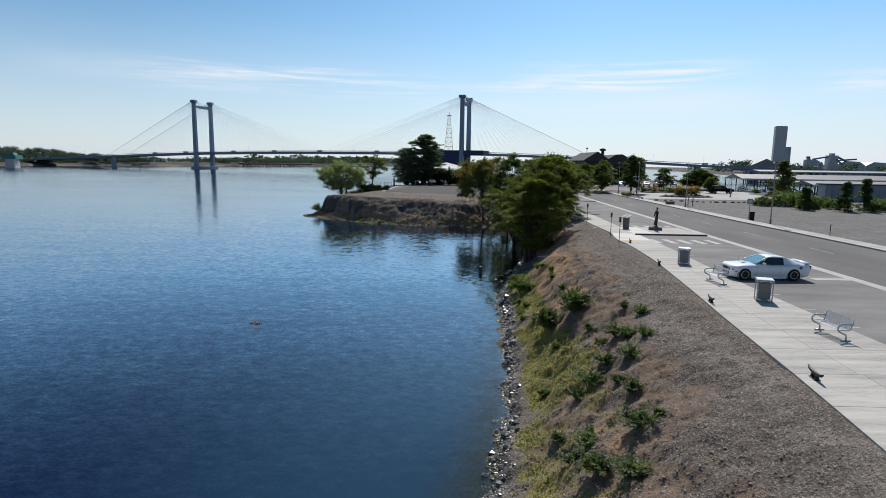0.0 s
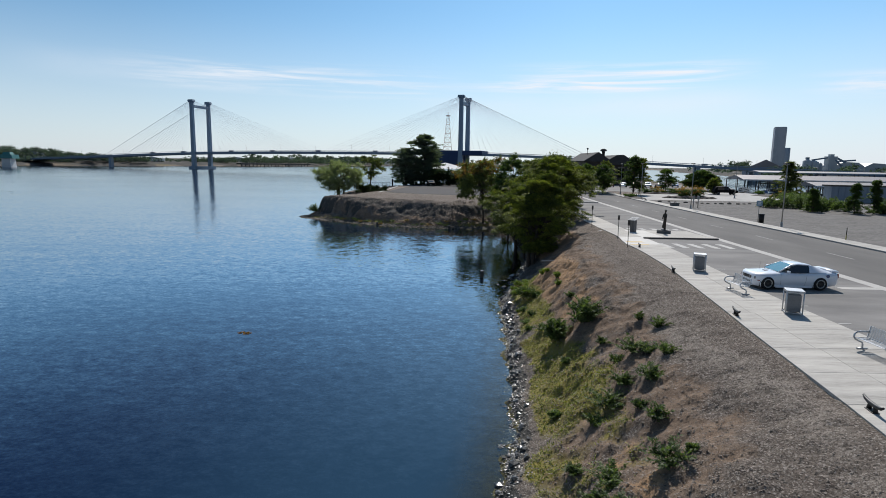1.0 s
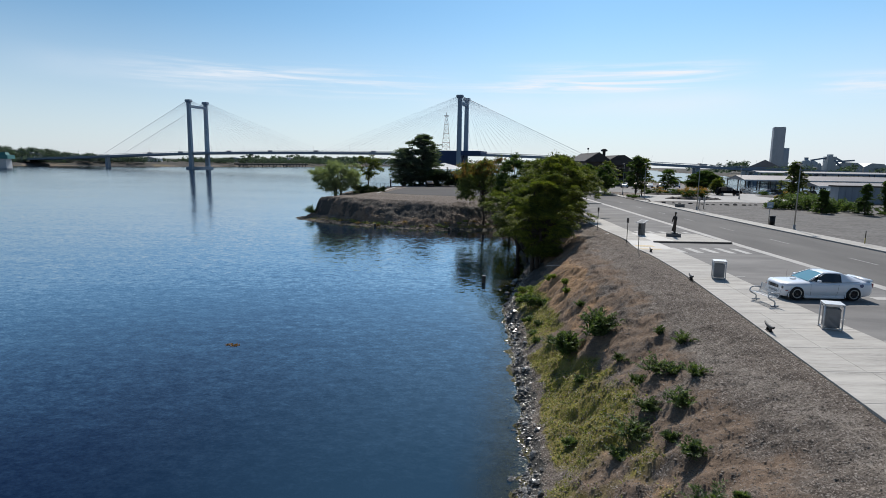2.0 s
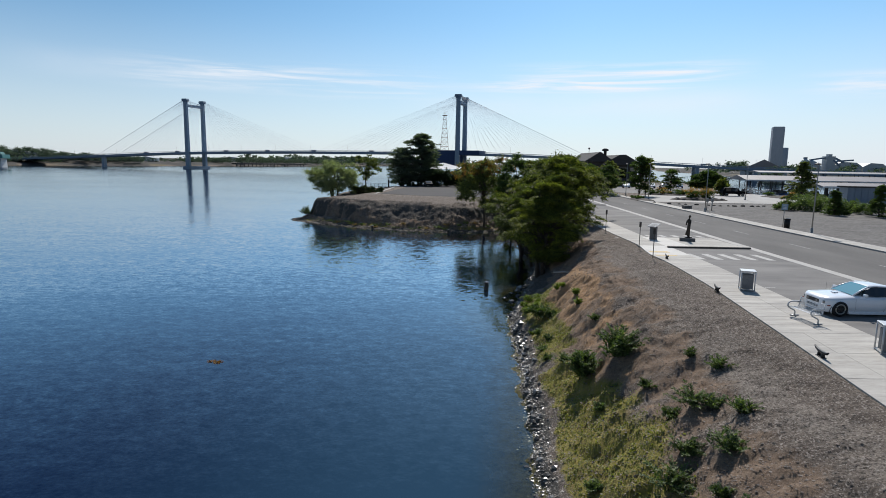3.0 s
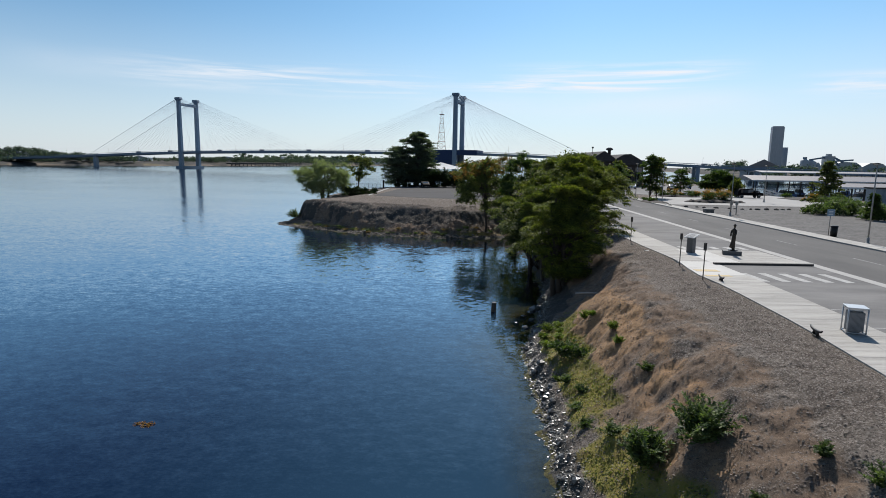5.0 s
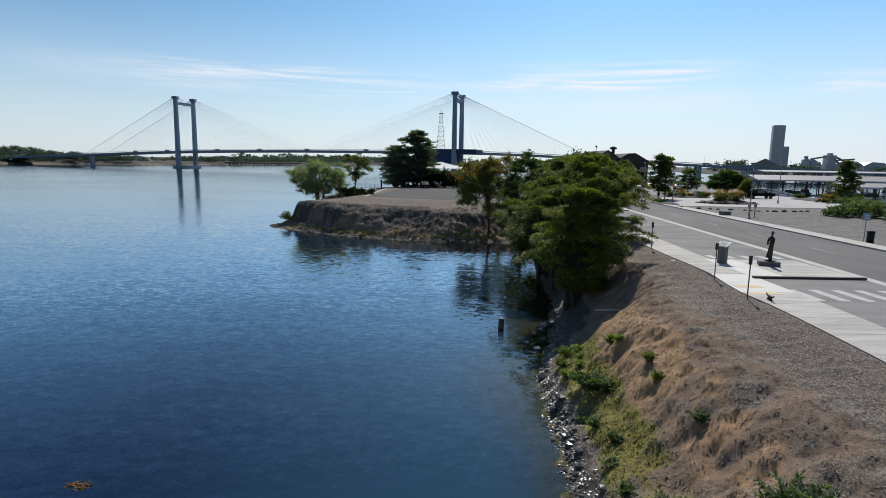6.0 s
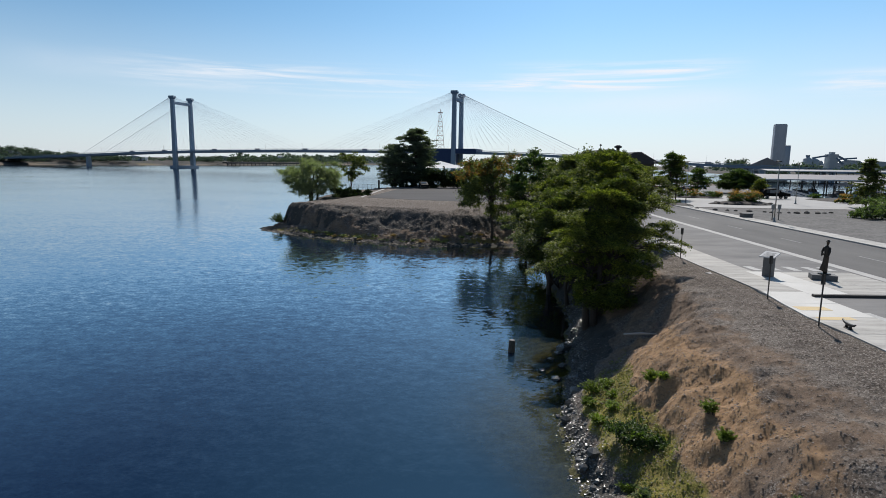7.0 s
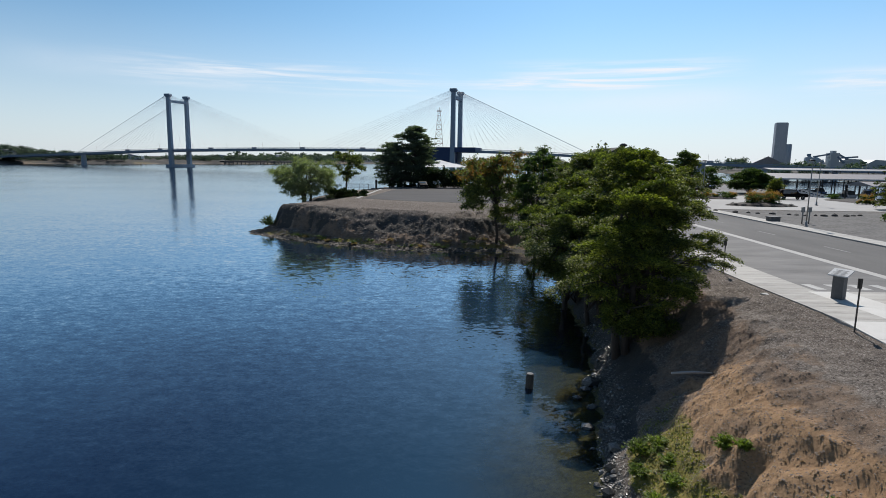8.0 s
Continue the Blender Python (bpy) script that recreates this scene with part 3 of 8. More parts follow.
def lumps(x, y, size, seed):
    """Smooth uneven numbers from about -1 to 1 over the plan, in three octaves."""
    rng = np.random.RandomState(seed)
    table = rng.uniform(-1, 1, 4096)
    out = np.zeros(np.shape(x))
    for k, amp in enumerate((0.75, 0.4, 0.2)):
        a = 0.6 + seed + 1.1 * k
        u = (x * math.cos(a) + y * math.sin(a)) / size * 2**k * 1.6 + 71.3 * k
        v = (y * math.cos(a) - x * math.sin(a)) / size * 2**k * 1.6 + 13.7 * k
        iu, iv = np.floor(u).astype(np.int64), np.floor(v).astype(np.int64)
        fu, fv = u - iu, v - iv
        fu, fv = fu * fu * (3 - 2 * fu), fv * fv * (3 - 2 * fv)

        def corner(p, q):
            return table[((p * 73856093) ^ (q * 19349663)) & 4095]

        low = corner(iu, iv) * (1 - fu) + corner(iu + 1, iv) * fu
        high = corner(iu, iv + 1) * (1 - fu) + corner(iu + 1, iv + 1) * fu
        out += amp * (low * (1 - fv) + high * fv)
    return np.clip(out * 1.25, -1, 1)


def step_in(lo, hi, v):
    t = np.clip((v - lo) / (hi - lo), 0, 1)
    return t * t * (3 - 2 * t)


def lie(x, y):
    """Height of the land, and what covers it."""
    x, y = np.asarray(x, float), np.asarray(y, float)
    d = inside_distance(x, y, COAST) + 0.35 * lumps(x, y, 3.5, 3) + 0.18 * lumps(x, y, 1.1, 4)
    w = np.maximum(near_line(EDGE, y) - near_line(SHORE, y), 5.0)
    u = d / (w * 0.97)
    # the bank's cut at three stretches: an even slope, a high shoulder, a slumped one under the trees
    cut = (0, 0.06, 0.13, 0.22, 0.3, 0.4, 0.5, 0.6, 0.7, 0.8, 0.9, 1.0)
    even = np.interp(u, cut, (0, 0.36, 0.60, 0.95, 1.6, 2.35, 2.88, 3.45, 3.94, 4.32, 4.64, 4.90))
    high = np.interp(u, cut, (0, 0.42, 0.95, 1.40, 2.02, 3.0, 3.84, 4.28, 4.45, 4.60, 4.76, 4.90))
    slumped = np.interp(u, cut, (0, 0.46, 0.92, 1.46, 1.95, 2.55, 3.2, 3.95, 4.36, 4.58, 4.76, 4.90))
    bank = even + (high - even) * step_in(28, 39, y)
    bank = bank + (slumped - bank) * step_in(50, 57, y)
    hollow = np.hypot((x - 10.9) / 2.2, (y - 53.9 - 0.25 * (x - 10.9)) / 1.7) + 0.16 * lumps(x, y, 1.2, 41)
    bank = bank - 0.28 * step_in(0.9, 0.4, hollow) * step_in(0.10, 0.3, u)
    slump = 0.8 * lumps(x, y, 6.5, 51) + 0.34 * lumps(x, y, 2.0, 52) + 0.12 * lumps(x, y, 0.8, 53)
    foot = d + slump * step_in(1.4, 2.6, d) * step_in(9, 5, d) - 2.2 * step_in(-19, -28, x) * step_in(128, 118, y)
    head = np.where(foot < d - 0.01, 0.12 * np.minimum(d, 2.2), 0) + np.interp(foot, (0, 1.2, 2.7, 3.1, 3.9, 4.9, 14, 45), (0, 0.34, 0.86, 1.7, 3.35, 3.98, 4.66, 4.88))
    k = step_in(90, 101, y) * step_in(16, 11, x)
    k = np.maximum(k, step_in(118, 130, y) * step_in(17, 13, x))
    z = bank * (1 - k) + head * k
    rough = step_in(0.12, 0.3, u) * step_in(0.84, 0.6, u) * (1 - 0.35 * step_in(41, 46, y) * step_in(54, 51, y))
    z = z + rough * (0.13 * lumps(x, y, 3.2, 5) + 0.10 * lumps(x, y, 1.1, 6) + 0.055 * lumps(x, y, 0.6, 7) + 0.015 * lumps(x, y, 0.32, 21))
    gentle = step_in(-15, -8, x)
    slope = np.interp(foot, (0, 1.2, 2.2, 4.4, 6.2, 7.6, 14, 45), (0, 0.34, 0.8, 2.3, 3.6, 4.05, 4.62, 4.88))
    z = z + k * gentle * (slope - np.interp(foot, (0, 1.2, 2.7, 3.1, 3.9, 4.9, 14, 45), (0, 0.34, 0.86, 1.7, 3.35, 3.98, 4.66, 4.88)))
    crumble = k * step_in(0.8, 2.2, d) * step_in(6.5, 4.6, d)
    z = z + crumble * (0.30 * lumps(x, y, 7.0, 16) + 0.12 * lumps(x, y, 2.2, 17) + 0.12 * lumps(x, y, 0.9, 18))
    z = z + 0.042 * lumps(x, y, 0.5, 8) * step_in(0, 0.1, u) * step_in(1.0, 0.9, u)
    z = np.minimum(z, 4.90)
    yard = step_in(-7, -0.2, inside_distance(x, y, YARD))
    z = np.where(d > 0, z * (1 - yard) + 4.80 * yard, z)
    z = np.where(d < 0, np.maximum(0.22 * d, -3.2) + 0.05 * lumps(x, y, 0.9, 9) * (d > -12), z)
    left = inside_distance(x, y, FAR_LEFT)
    right = inside_distance(x, y, FAR_RIGHT)
    far = np.maximum(left, right)
    shore = np.where(left > right, np.interp(far, (0, 6, 30, 90, 400), (0, 2.4, 4.6, 8.5, 12.0)), np.interp(far, (0, 6, 30, 90, 400), (0, 1.8, 2.6, 4.0, 4.8)))
    z = np.where((d < 0) & (far > 0), shore, z)
    # what grows: green low down, straw beside it, bare dirt on the steep part
    on = (d > 0)
    bare = 0.26 * step_in(27, 21, y) * step_in(0.16, 0.30, u)
    green = on * step_in(0.075, 0.13, u) * step_in(0.55 - 0.22 * step_in(30, 35, y), 0.40 - 0.14 * step_in(30, 35, y), u) * (0.66 - bare + 0.34 * step_in(39, 43, y) + 0.40 * lumps(x, y, 2.6, 11) + 0.22 * lumps(x, y, 0.9, 14)) * step_in(57, 50, y)
    green = np.maximum(green, on * k * step_in(0.6, 1.2, d) * step_in(2.6, 1.8, d) * (0.55 + 0.4 * lumps(x, y, 4, 12)))
    straw = on * step_in(0.22, 0.34, u) * step_in(0.62, 0.46, u) * (0.20 + 0.45 * lumps(x, y, 2.2, 13) + 0.66 * step_in(37, 45, y)) * step_in(57, 53, y)
    dirt = on * step_in(0.12, 0.25, u) * step_in(0.86, 0.62, u) * (0.68 + 0.45 * lumps(x, y, 1.6, 22))
    # past y 52 the dark rock reaches higher, painting in some tree shade
    stony_shade = on * np.maximum(step_in(0.095 + 0.22 * step_in(52, 58, y), 0.05 + 0.15 * step_in(52, 58, y), u) * (1 - k), k * step_in(1.5, 0.6, d)) * 1.2
    stony_shade = np.maximum(stony_shade, k * step_in(2.2, 3.6, d) * step_in(8.2, 5.4, d) * (0.66 + 0.34 * lumps(x, y, 2.4, 23)))
    # a faint trodden line along the top of the bank
    trail = np.interp(y, (12, 20, 31.5, 39, 44, 52, 60), (9.6, 10.5, 10.6, 11.0, 11.9, 13.0, 14.0))
    trodden = on * (1 - k) * step_in(1.3, 0.1, np.abs(x - trail + 0.5 * lumps(x, y, 2.5, 24))) * (0.60 + 0.45 * lumps(x, y, 1.8, 25))
    wet = (d < 0.12) * 1.2 * (far < 0)
    dirt = np.maximum(dirt, on * k * step_in(2.0, 3.0, d) * step_in(5.2, 4.2, d) * (0.30 + 0.5 * lumps(x, y, 2.0, 54)))
    dirt = np.where(far > 0, 0.35 + 0.4 * lumps(x, y, 120, 20), dirt)
    green = np.where((far > 0), 0.22 + 0.3 * lumps(x, y, 160, 15), green)
    return z, d, u, {"green": green, "straw": straw, "dirt": dirt, "stony_shade": np.where(far > 0, 0.84 + 0.45 * lumps(x, y, 30, 19), stony_shade), "wet": wet, "trodden": np.clip(trodden, 0, 1)}


def level(x, y):
    return float(lie(np.array([x]), np.array([y]))[0][0])


def spaced(*runs):
    out = []
    for lo, hi, step in runs:
        out.extend(np.arange(lo, hi, step))
    return np.array(out + [runs[-1][1]])


def build_ground():
    xs = spaced((-3000, -600, 200), (-600, -280, 12), (-280, -60, 27.5), (-60, -32, 2), (-32, 0, 0.35), (0, 17, 0.14), (17, 40, 2.3), (40, 100, 4), (100, 600, 20), (600, 3500, 250))
    ys = spaced((-300, -30, 30), (-30, -4, 1.0), (-4, 10, 0.25), (10, 58, 0.13), (58, 72, 0.17), (72, 100, 0.4), (100, 122, 0.3), (122, 300, 3.5), (300, 600, 25), (600, 1240, 16), (1240, 4800, 120))
    gx, gy = np.meshgrid(xs, ys)
    z, d, u, masks = lie(gx, gy)
    nx, ny = len(xs), len(ys)
    i = np.arange(nx * ny).reshape(ny, nx)
    faces = np.stack([i[:-1, :-1], i[:-1, 1:], i[1:, 1:], i[1:, :-1]], -1).reshape(-1, 4)
    me = fast_mesh("ground", np.stack([gx, gy, z], -1).reshape(-1, 3), faces, M_GROUND, True)
    for name, values in masks.items():
        at = me.attributes.new(name, "FLOAT", "POINT")
        at.data.foreach_set("value", np.clip(values, -0.5, 1.5).astype(np.float32).ravel())
    tagged(new("ground", me), "grey gravel and dirt river bank with patchy grass", "ground", kind="structure")


def build_water():
    xs = spaced((-3000, -100, 290), (-100, -32, 17), (-32, 14, 0.8), (14, 100, 8), (100, 3500, 340))
    ys = spaced((-300, 0, 50), (0, 125, 0.8), (125, 325, 10), (325, 4800, 373))
    gx, gy = np.meshgrid(xs, ys)
    nx, ny = len(xs), len(ys)
    d = inside_distance(gx, gy, COAST)
    shelf = step_in(42, 52, gy) * step_in(104, 92, gy)
    deep = np.clip(0.36 - 0.22 * shelf + (0.64 + 0.22 * shelf) * step_in(0, 1, -d / (2.4 + 4.0 * shelf)) ** 0.85, 0, 1)
    i = np.arange(nx * ny).reshape(ny, nx)
    faces = np.stack([i[:-1, :-1], i[:-1, 1:], i[1:, 1:], i[1:, :-1]], -1).reshape(-1, 4)
    me = fast_mesh("water", np.stack([gx, gy, 0 * gx], -1).reshape(-1, 3), faces, M_WATER, True)
    at = me.attributes.new("deep", "FLOAT", "POINT")
    at.data.foreach_set("value", deep.astype(np.float32).ravel())
    at = me.attributes.new("channel", "FLOAT", "POINT")
    at.data.foreach_set("value", np.clip(step_in(2.5, 19, -d) * (1 - 0.22 * step_in(20, 46, gy)) + 0.25 * step_in(26, 8, gy), 0, 1).astype(np.float32).ravel())
    ob = new("water", me)
    ob.visible_shadow = False
    tagged(ob, "calm deep blue river water with small ripples", "water", kind="structure")


build_ground()
build_water()


def strip(name, left, right, y0, y1, step, z0, z1, mat, label, category):
    """A paved strip between two lines of the plan."""
    ys = np.append(np.arange(y0, y1, step), y1)
    bm = bmesh.new()
    prism(bm, [(float(near_line(left, y)), float(y)) for y in ys] + [(float(near_line(right, y)), float(y)) for y in ys[::-1]], z0, z1)
    return tagged(part(name, bm, mat), label, category, kind="structure")


def shifted(table, dx):
    return tuple((y, x + dx) for y, x in table)


strip("parking", KERB, GUTTER, -20, 112, 4, 4.70, PAVE - 0.015, M_BAY, "sun-bleached grey asphalt parking strip with faint streaks", "parking")
strip("road", shifted(GUTTER, 0.7), FARKERB, -20, 190, 4, 4.70, PAVE - 0.010, M_ROAD, "smooth grey asphalt two-lane road", "road")
strip("trim", GUTTER, shifted(GUTTER, 0.7), -20, 190, 4, 4.70, PAVE - 0.004, M_GUTTER, "pale concrete gutter strip along the road", "gutter")
strip("parking", shifted(FARKERB, 1.87), ((-60, 95), (112.3, 98)), 8, 112.3, 4, 4.60, PAVE - 0.042, M_LOT, "rough grey gravel lot beside the road", "gravel lot")
# roundabout drive of pale concrete and the lot behind it
_bm = bmesh.new()
prism(_bm, [(38.2, 113.2), (57, 112.6), (77, 113.2), (77, 150), (66, 152), (49, 142), (38.6, 128)], 4.7, PAVE - 0.012)
tagged(part("pavement", _bm, M_DRIVE), "pale concrete turning circle by the marina", "pavement", kind="structure")
_bm = bmesh.new()
prism(_bm, [(40.2, 150), (49, 143.5), (66, 153.5), (88, 178), (100, 215), (40.6, 198)], 4.7, PAVE - 0.016)
tagged(part("parking", _bm, M_BAY), "grey asphalt parking lot beside the marina", "parking", kind="structure")
_bm = bmesh.new()
prism(_bm, YARD, 4.3, 4.812)
tagged(part("parking", _bm, M_YARD), "dark asphalt yard on the headland", "parking", kind="structure")


# ---------------------------------------------------------------- plants
def leaf_cards(rng, centres, radii, count, size, droop=0.3, long=2.0, flat=1.0):
    """Many small pointed leaves in clumps round the given centres: corners and faces."""
    centres, radii = np.asarray(centres, float), np.asarray(radii, float)
    pick = rng.choice(len(centres), count, p=radii**2 / (radii**2).sum())
    # each clump is a set of twigs that carry the leaves, and some loose ones between
    twigs = 7
    heads = rng.normal(size=(len(centres), twigs, 3)) * (1, 1, 0.55)
    heads /= np.linalg.norm(heads, axis=2)[..., None]
    d = heads[pick, rng.randint(0, twigs, count)]
    loose = rng.normal(size=(count, 3))
    free = rng.rand(count) < 0.35
    d = np.where(free[:, None], loose / np.linalg.norm(loose, axis=1)[:, None], d)
    r = radii[pick] * np.where(free, np.abs(rng.normal(size=count)) * 0.6, rng.uniform(0.1, 1.35, count))
    c = centres[pick] + d * r[:, None] * (1, 1, 0.72 * flat) + rng.normal(size=(count, 3)) * (0.13 * radii[pick])[:, None]
    c[:, 2] -= 0.16 * droop * r**2 / radii[pick]
    along = d * (1, 1, 0.4) + 0.8 * rng.normal(size=(count, 3))
    along[:, 2] -= droop
    along /= np.linalg.norm(along, axis=1)[:, None]
    across = np.cross(along, rng.normal(size=(count, 3)) + (0, 0, 1.2))
    across /= np.linalg.norm(across, axis=1)[:, None] + 1e-9
    ln = size * rng.uniform(0.6, 1.35, count)[:, None]
    v = np.stack([c - along * ln / 2, c + across * ln / (2 * long), c + along * ln / 2, c - across * ln / (2 * long)], 1)
    return v.reshape(-1, 3), np.arange(4 * count).reshape(-1, 4)


def limb_path(rng, start, end, wobble=0.12, n=5):
    s, e = np.asarray(start, float), np.asarray(end, float)
    span = np.linalg.norm(e - s)
    pts = [s + (e - s) * t + (rng.normal(size=3) * wobble * span * math.sin(math.pi * t) * 0.5 if 0 < t < 1 else 0) + np.array((0, 0, 0.10 * span * math.sin(math.pi * t))) for t in np.linspace(0, 1, n)]
    return [tuple(p) for p in pts]


def build_tree(name, label, x, y, z, height, spread, seed, leaves, size, mat, trunk=0.22, bare=0.25, squash=1.0, lean=(0, 0), clumps=60, stems=1, clump_r=0.16, second=None, group="", ragged=0.25, droop=0.3):
    """A trunk that tapers into limbs, with a crown of leaves in clumps of uneven size and gaps between."""
    rng = np.random.RandomState(seed)
    tree = thing(name, label, "tree", pose(x, y, z), group)
    top = np.array((lean[0], lean[1], height))
    mid = np.array((lean[0] * 0.7, lean[1] * 0.7, height * (bare + (1 - bare) * 0.5)))
    half = np.array((spread / 2, spread / 2 * squash, height * (1 - bare) / 2))
    cs = []
    while len(cs) < clumps:
        d = rng.normal(size=3)
        d /= np.linalg.norm(d)
        r = rng.uniform(0.25, 1.0) ** 0.45 * (1 + ragged * rng.normal() * 0.5)
        p = mid + d * half * r
        if p[2] > height * bare * 0.8:
            cs.append(p)
    cs = np.array(cs)
    rad = spread * clump_r * rng.uniform(0.55, 1.25, len(cs))
    bm = bmesh.new()
    for s in range(stems):
        off = rng.normal(size=2) * (0.25 * trunk * 4 if stems > 1 else 0)
        fork = np.array((lean[0] * 0.4 + off[0] * 1.8, lean[1] * 0.4 + off[1] * 1.8, height * (bare + 0.12)))
        tube(bm, limb_path(rng, (off[0], off[1], -0.5), fork, 0.06), [trunk * k for k in (1.25, 1, 0.92, 0.85, 0.75)], 9)
        tube(bm, limb_path(rng, fork, mid + (top - mid) * 0.75 + rng.normal(size=3) * 0.2, 0.1), [trunk * k for k in (0.72, 0.55, 0.4, 0.25, 0.08)], 7)
        for q in rng.choice(len(cs), min(len(cs), 26 // stems + 5), replace=False):
            t = rng.uniform(0.0, 0.75)
            a = fork + (mid - fork) * t
            tube(bm, limb_path(rng, a, cs[q], 0.2), [trunk * k for k in (0.42, 0.3, 0.2, 0.12, 0.04)], 6)
    part("trunk", bm, M_BARK, tree, "dark rough bark")
    v, f = leaf_cards(rng, cs, rad, leaves, size, droop)
    crown = new("crown", fast_mesh("crown", v, f, mat))
    crown.parent = tree
    if second:
        m2, share, above = second
        hi = cs[:, 2] > height * above
        v, f = leaf_cards(rng, cs[hi], rad[hi], int(leaves * share), size, droop)
        ob = new("tinted_leaves", fast_mesh("tinted_leaves", v, f, m2))
        ob.parent = tree
    return tree


def spray_cards(rng, centres, out, sizes, count, size):
    """Leaves laid along flat drooping sprays, each spray reaching outwards from its limb."""
    pick = rng.choice(len(centres), count, p=sizes**2 / (sizes**2).sum())
    s, o = sizes[pick][:, None], out[pick]
    side = np.stack([-o[:, 1], o[:, 0], 0 * o[:, 0]], 1)
    side /= np.linalg.norm(side, axis=1)[:, None] + 1e-9
    up = np.cross(o, side)
    # several leaf stalks fan out of each spray
    fan = rng.randint(-4, 5, count)[:, None] * 0.24 + 0.05 * rng.normal(size=(count, 1))
    far = rng.rand(count, 1) ** 0.7
    stalk = o * np.cos(fan) + side * np.sin(fan)
    c = centres[pick] + stalk * far * s * 1.35 + side * rng.normal(size=(count, 1)) * 0.09 * s + up * rng.normal(size=(count, 1)) * 0.11 * s
    c -= o * s * 0.45
    c[:, 2] -= (0.5 * s * far**2)[:, 0]
    along = side * np.where(rng.rand(count, 1) < 0.5, 1, -1) + stalk * 0.7 + rng.normal(size=(count, 3)) * 0.35
    along[:, 2] -= 0.25
    along /= np.linalg.norm(along, axis=1)[:, None]
    across = np.cross(along, up + 0.45 * rng.normal(size=(count, 3)))
    across /= np.linalg.norm(across, axis=1)[:, None] + 1e-9
    ln = size * rng.uniform(0.6, 1.35, count)[:, None]
    v = np.stack([c - along * ln / 2, c + across * ln / 4.4, c + along * ln / 2, c - across * ln / 4.4], 1)
    return v.reshape(-1, 3), np.arange(4 * count).reshape(-1, 4)


def build_locust(name, label, x, y, z, height, spread, seed, sprays, leaves, size, mat, stems=2, lean=(0, 0), trunk=0.2, group="", full=0.62, pad=0.95, tips=(), bare=0.0, form=()):
    """A loose tree of tiered limbs whose feathery sprays droop at their tips, dark within."""
    rng = np.random.RandomState(seed)
    tree = thing(name, label, "tree", pose(x, y, z), group)
    waves = rng.uniform(0, 6.28, 4)

    def reach(s, a):
        shape = np.minimum(1, 0.24 + 2.2 * s) * (1 - np.clip(s, 0, 1) ** 2.6) ** 0.62 + 0.08
        if form:
            shape = np.interp(s, [a_ for a_, _ in form], [b_ for _, b_ in form])
        return spread / 2 * shape * (1 + 0.20 * np.sin(2 * a + 5 * s + waves[0]) + 0.18 * np.sin(3 * a - 9 * s + waves[1]) + 0.17 * np.sin(21 * s + 2 * a + waves[2]))

    s = rng.uniform(0.04, 1.0, sprays) ** 0.85
    a = rng.uniform(0, 6.283, sprays)
    r = reach(s, a) * (1 - 0.55 * rng.rand(sprays) ** 1.6)
    bend = np.stack([lean[0] * s, lean[1] * s], 1)
    cs = np.stack([r * np.cos(a) + bend[:, 0], r * np.sin(a) + bend[:, 1], height * (bare + (1 - bare) * s) * 0.94], 1)
    out = np.stack([np.cos(a), np.sin(a), rng.uniform(-0.2, 0.65, sprays) + 0.8 * s**4], 1) + 0.3 * rng.normal(size=(sprays, 3)) * (1, 1, 0.3)
    out /= np.linalg.norm(out, axis=1)[:, None]
    sizes = pad * rng.uniform(0.55, 1.25, sprays)
    for k, (dx, dy, dz) in enumerate(tips):
        cs[k] = (dx, dy, dz)
        s[k] = dz / height
        out[k] = np.array((dx, dy, 0.05 * height)) / np.linalg.norm((dx, dy, 0.05 * height))
    bm = bmesh.new()
    for k in range(len(tips)):
        tube(bm, limb_path(rng, (0.3, 0.1, cs[k][2] * 0.72), cs[k], 0.1), [trunk * w for w in (0.36, 0.26, 0.18, 0.11, 0.04)], 6)
    for k in range(stems):
        off = rng.normal(size=2) * (0.4 if stems > 1 else 0)
        tip = np.array((lean[0] * 0.85 + off[0] * 2.0, lean[1] * 0.85 + off[1] * 2.0, height * 0.86))
        tube(bm, limb_path(rng, (off[0], off[1], -0.6), tip, 0.05, 7), [trunk * q for q in (1.2, 1, 0.85, 0.68, 0.5, 0.3, 0.08)], 9)
        for q in rng.choice(sprays, min(sprays, 46 // stems), replace=False):
            t = max(0.08, s[q] - rng.uniform(0.1, 0.3))
            root = np.array((off[0], off[1], 0)) * (1 - t) + tip * t
            tube(bm, limb_path(rng, root, cs[q], 0.16), [trunk * w for w in (0.4, 0.28, 0.2, 0.12, 0.04)], 6)
    part("trunk", bm, M_BARK, tree, "dark rough bark")
    v, f = spray_cards(rng, cs, out, sizes, int(leaves * 0.7), size)
    deep = rng.choice(sprays, max(8, sprays // 3), replace=False)
    inner = np.stack([lean[0] * s[deep], lean[1] * s[deep], 0 * s[deep]], 1)
    core = inner + (cs[deep] - inner) * (full, full, 1.0)
    v2, f2 = leaf_cards(rng, core, sizes[deep] * 0.9, leaves - int(leaves * 0.7), size * 1.25, 0.3)
    crown = new("crown", fast_mesh("crown", np.concatenate([v, v2]), np.concatenate([f, f2 + len(v)]), mat))
    crown.parent = tree
    return tree


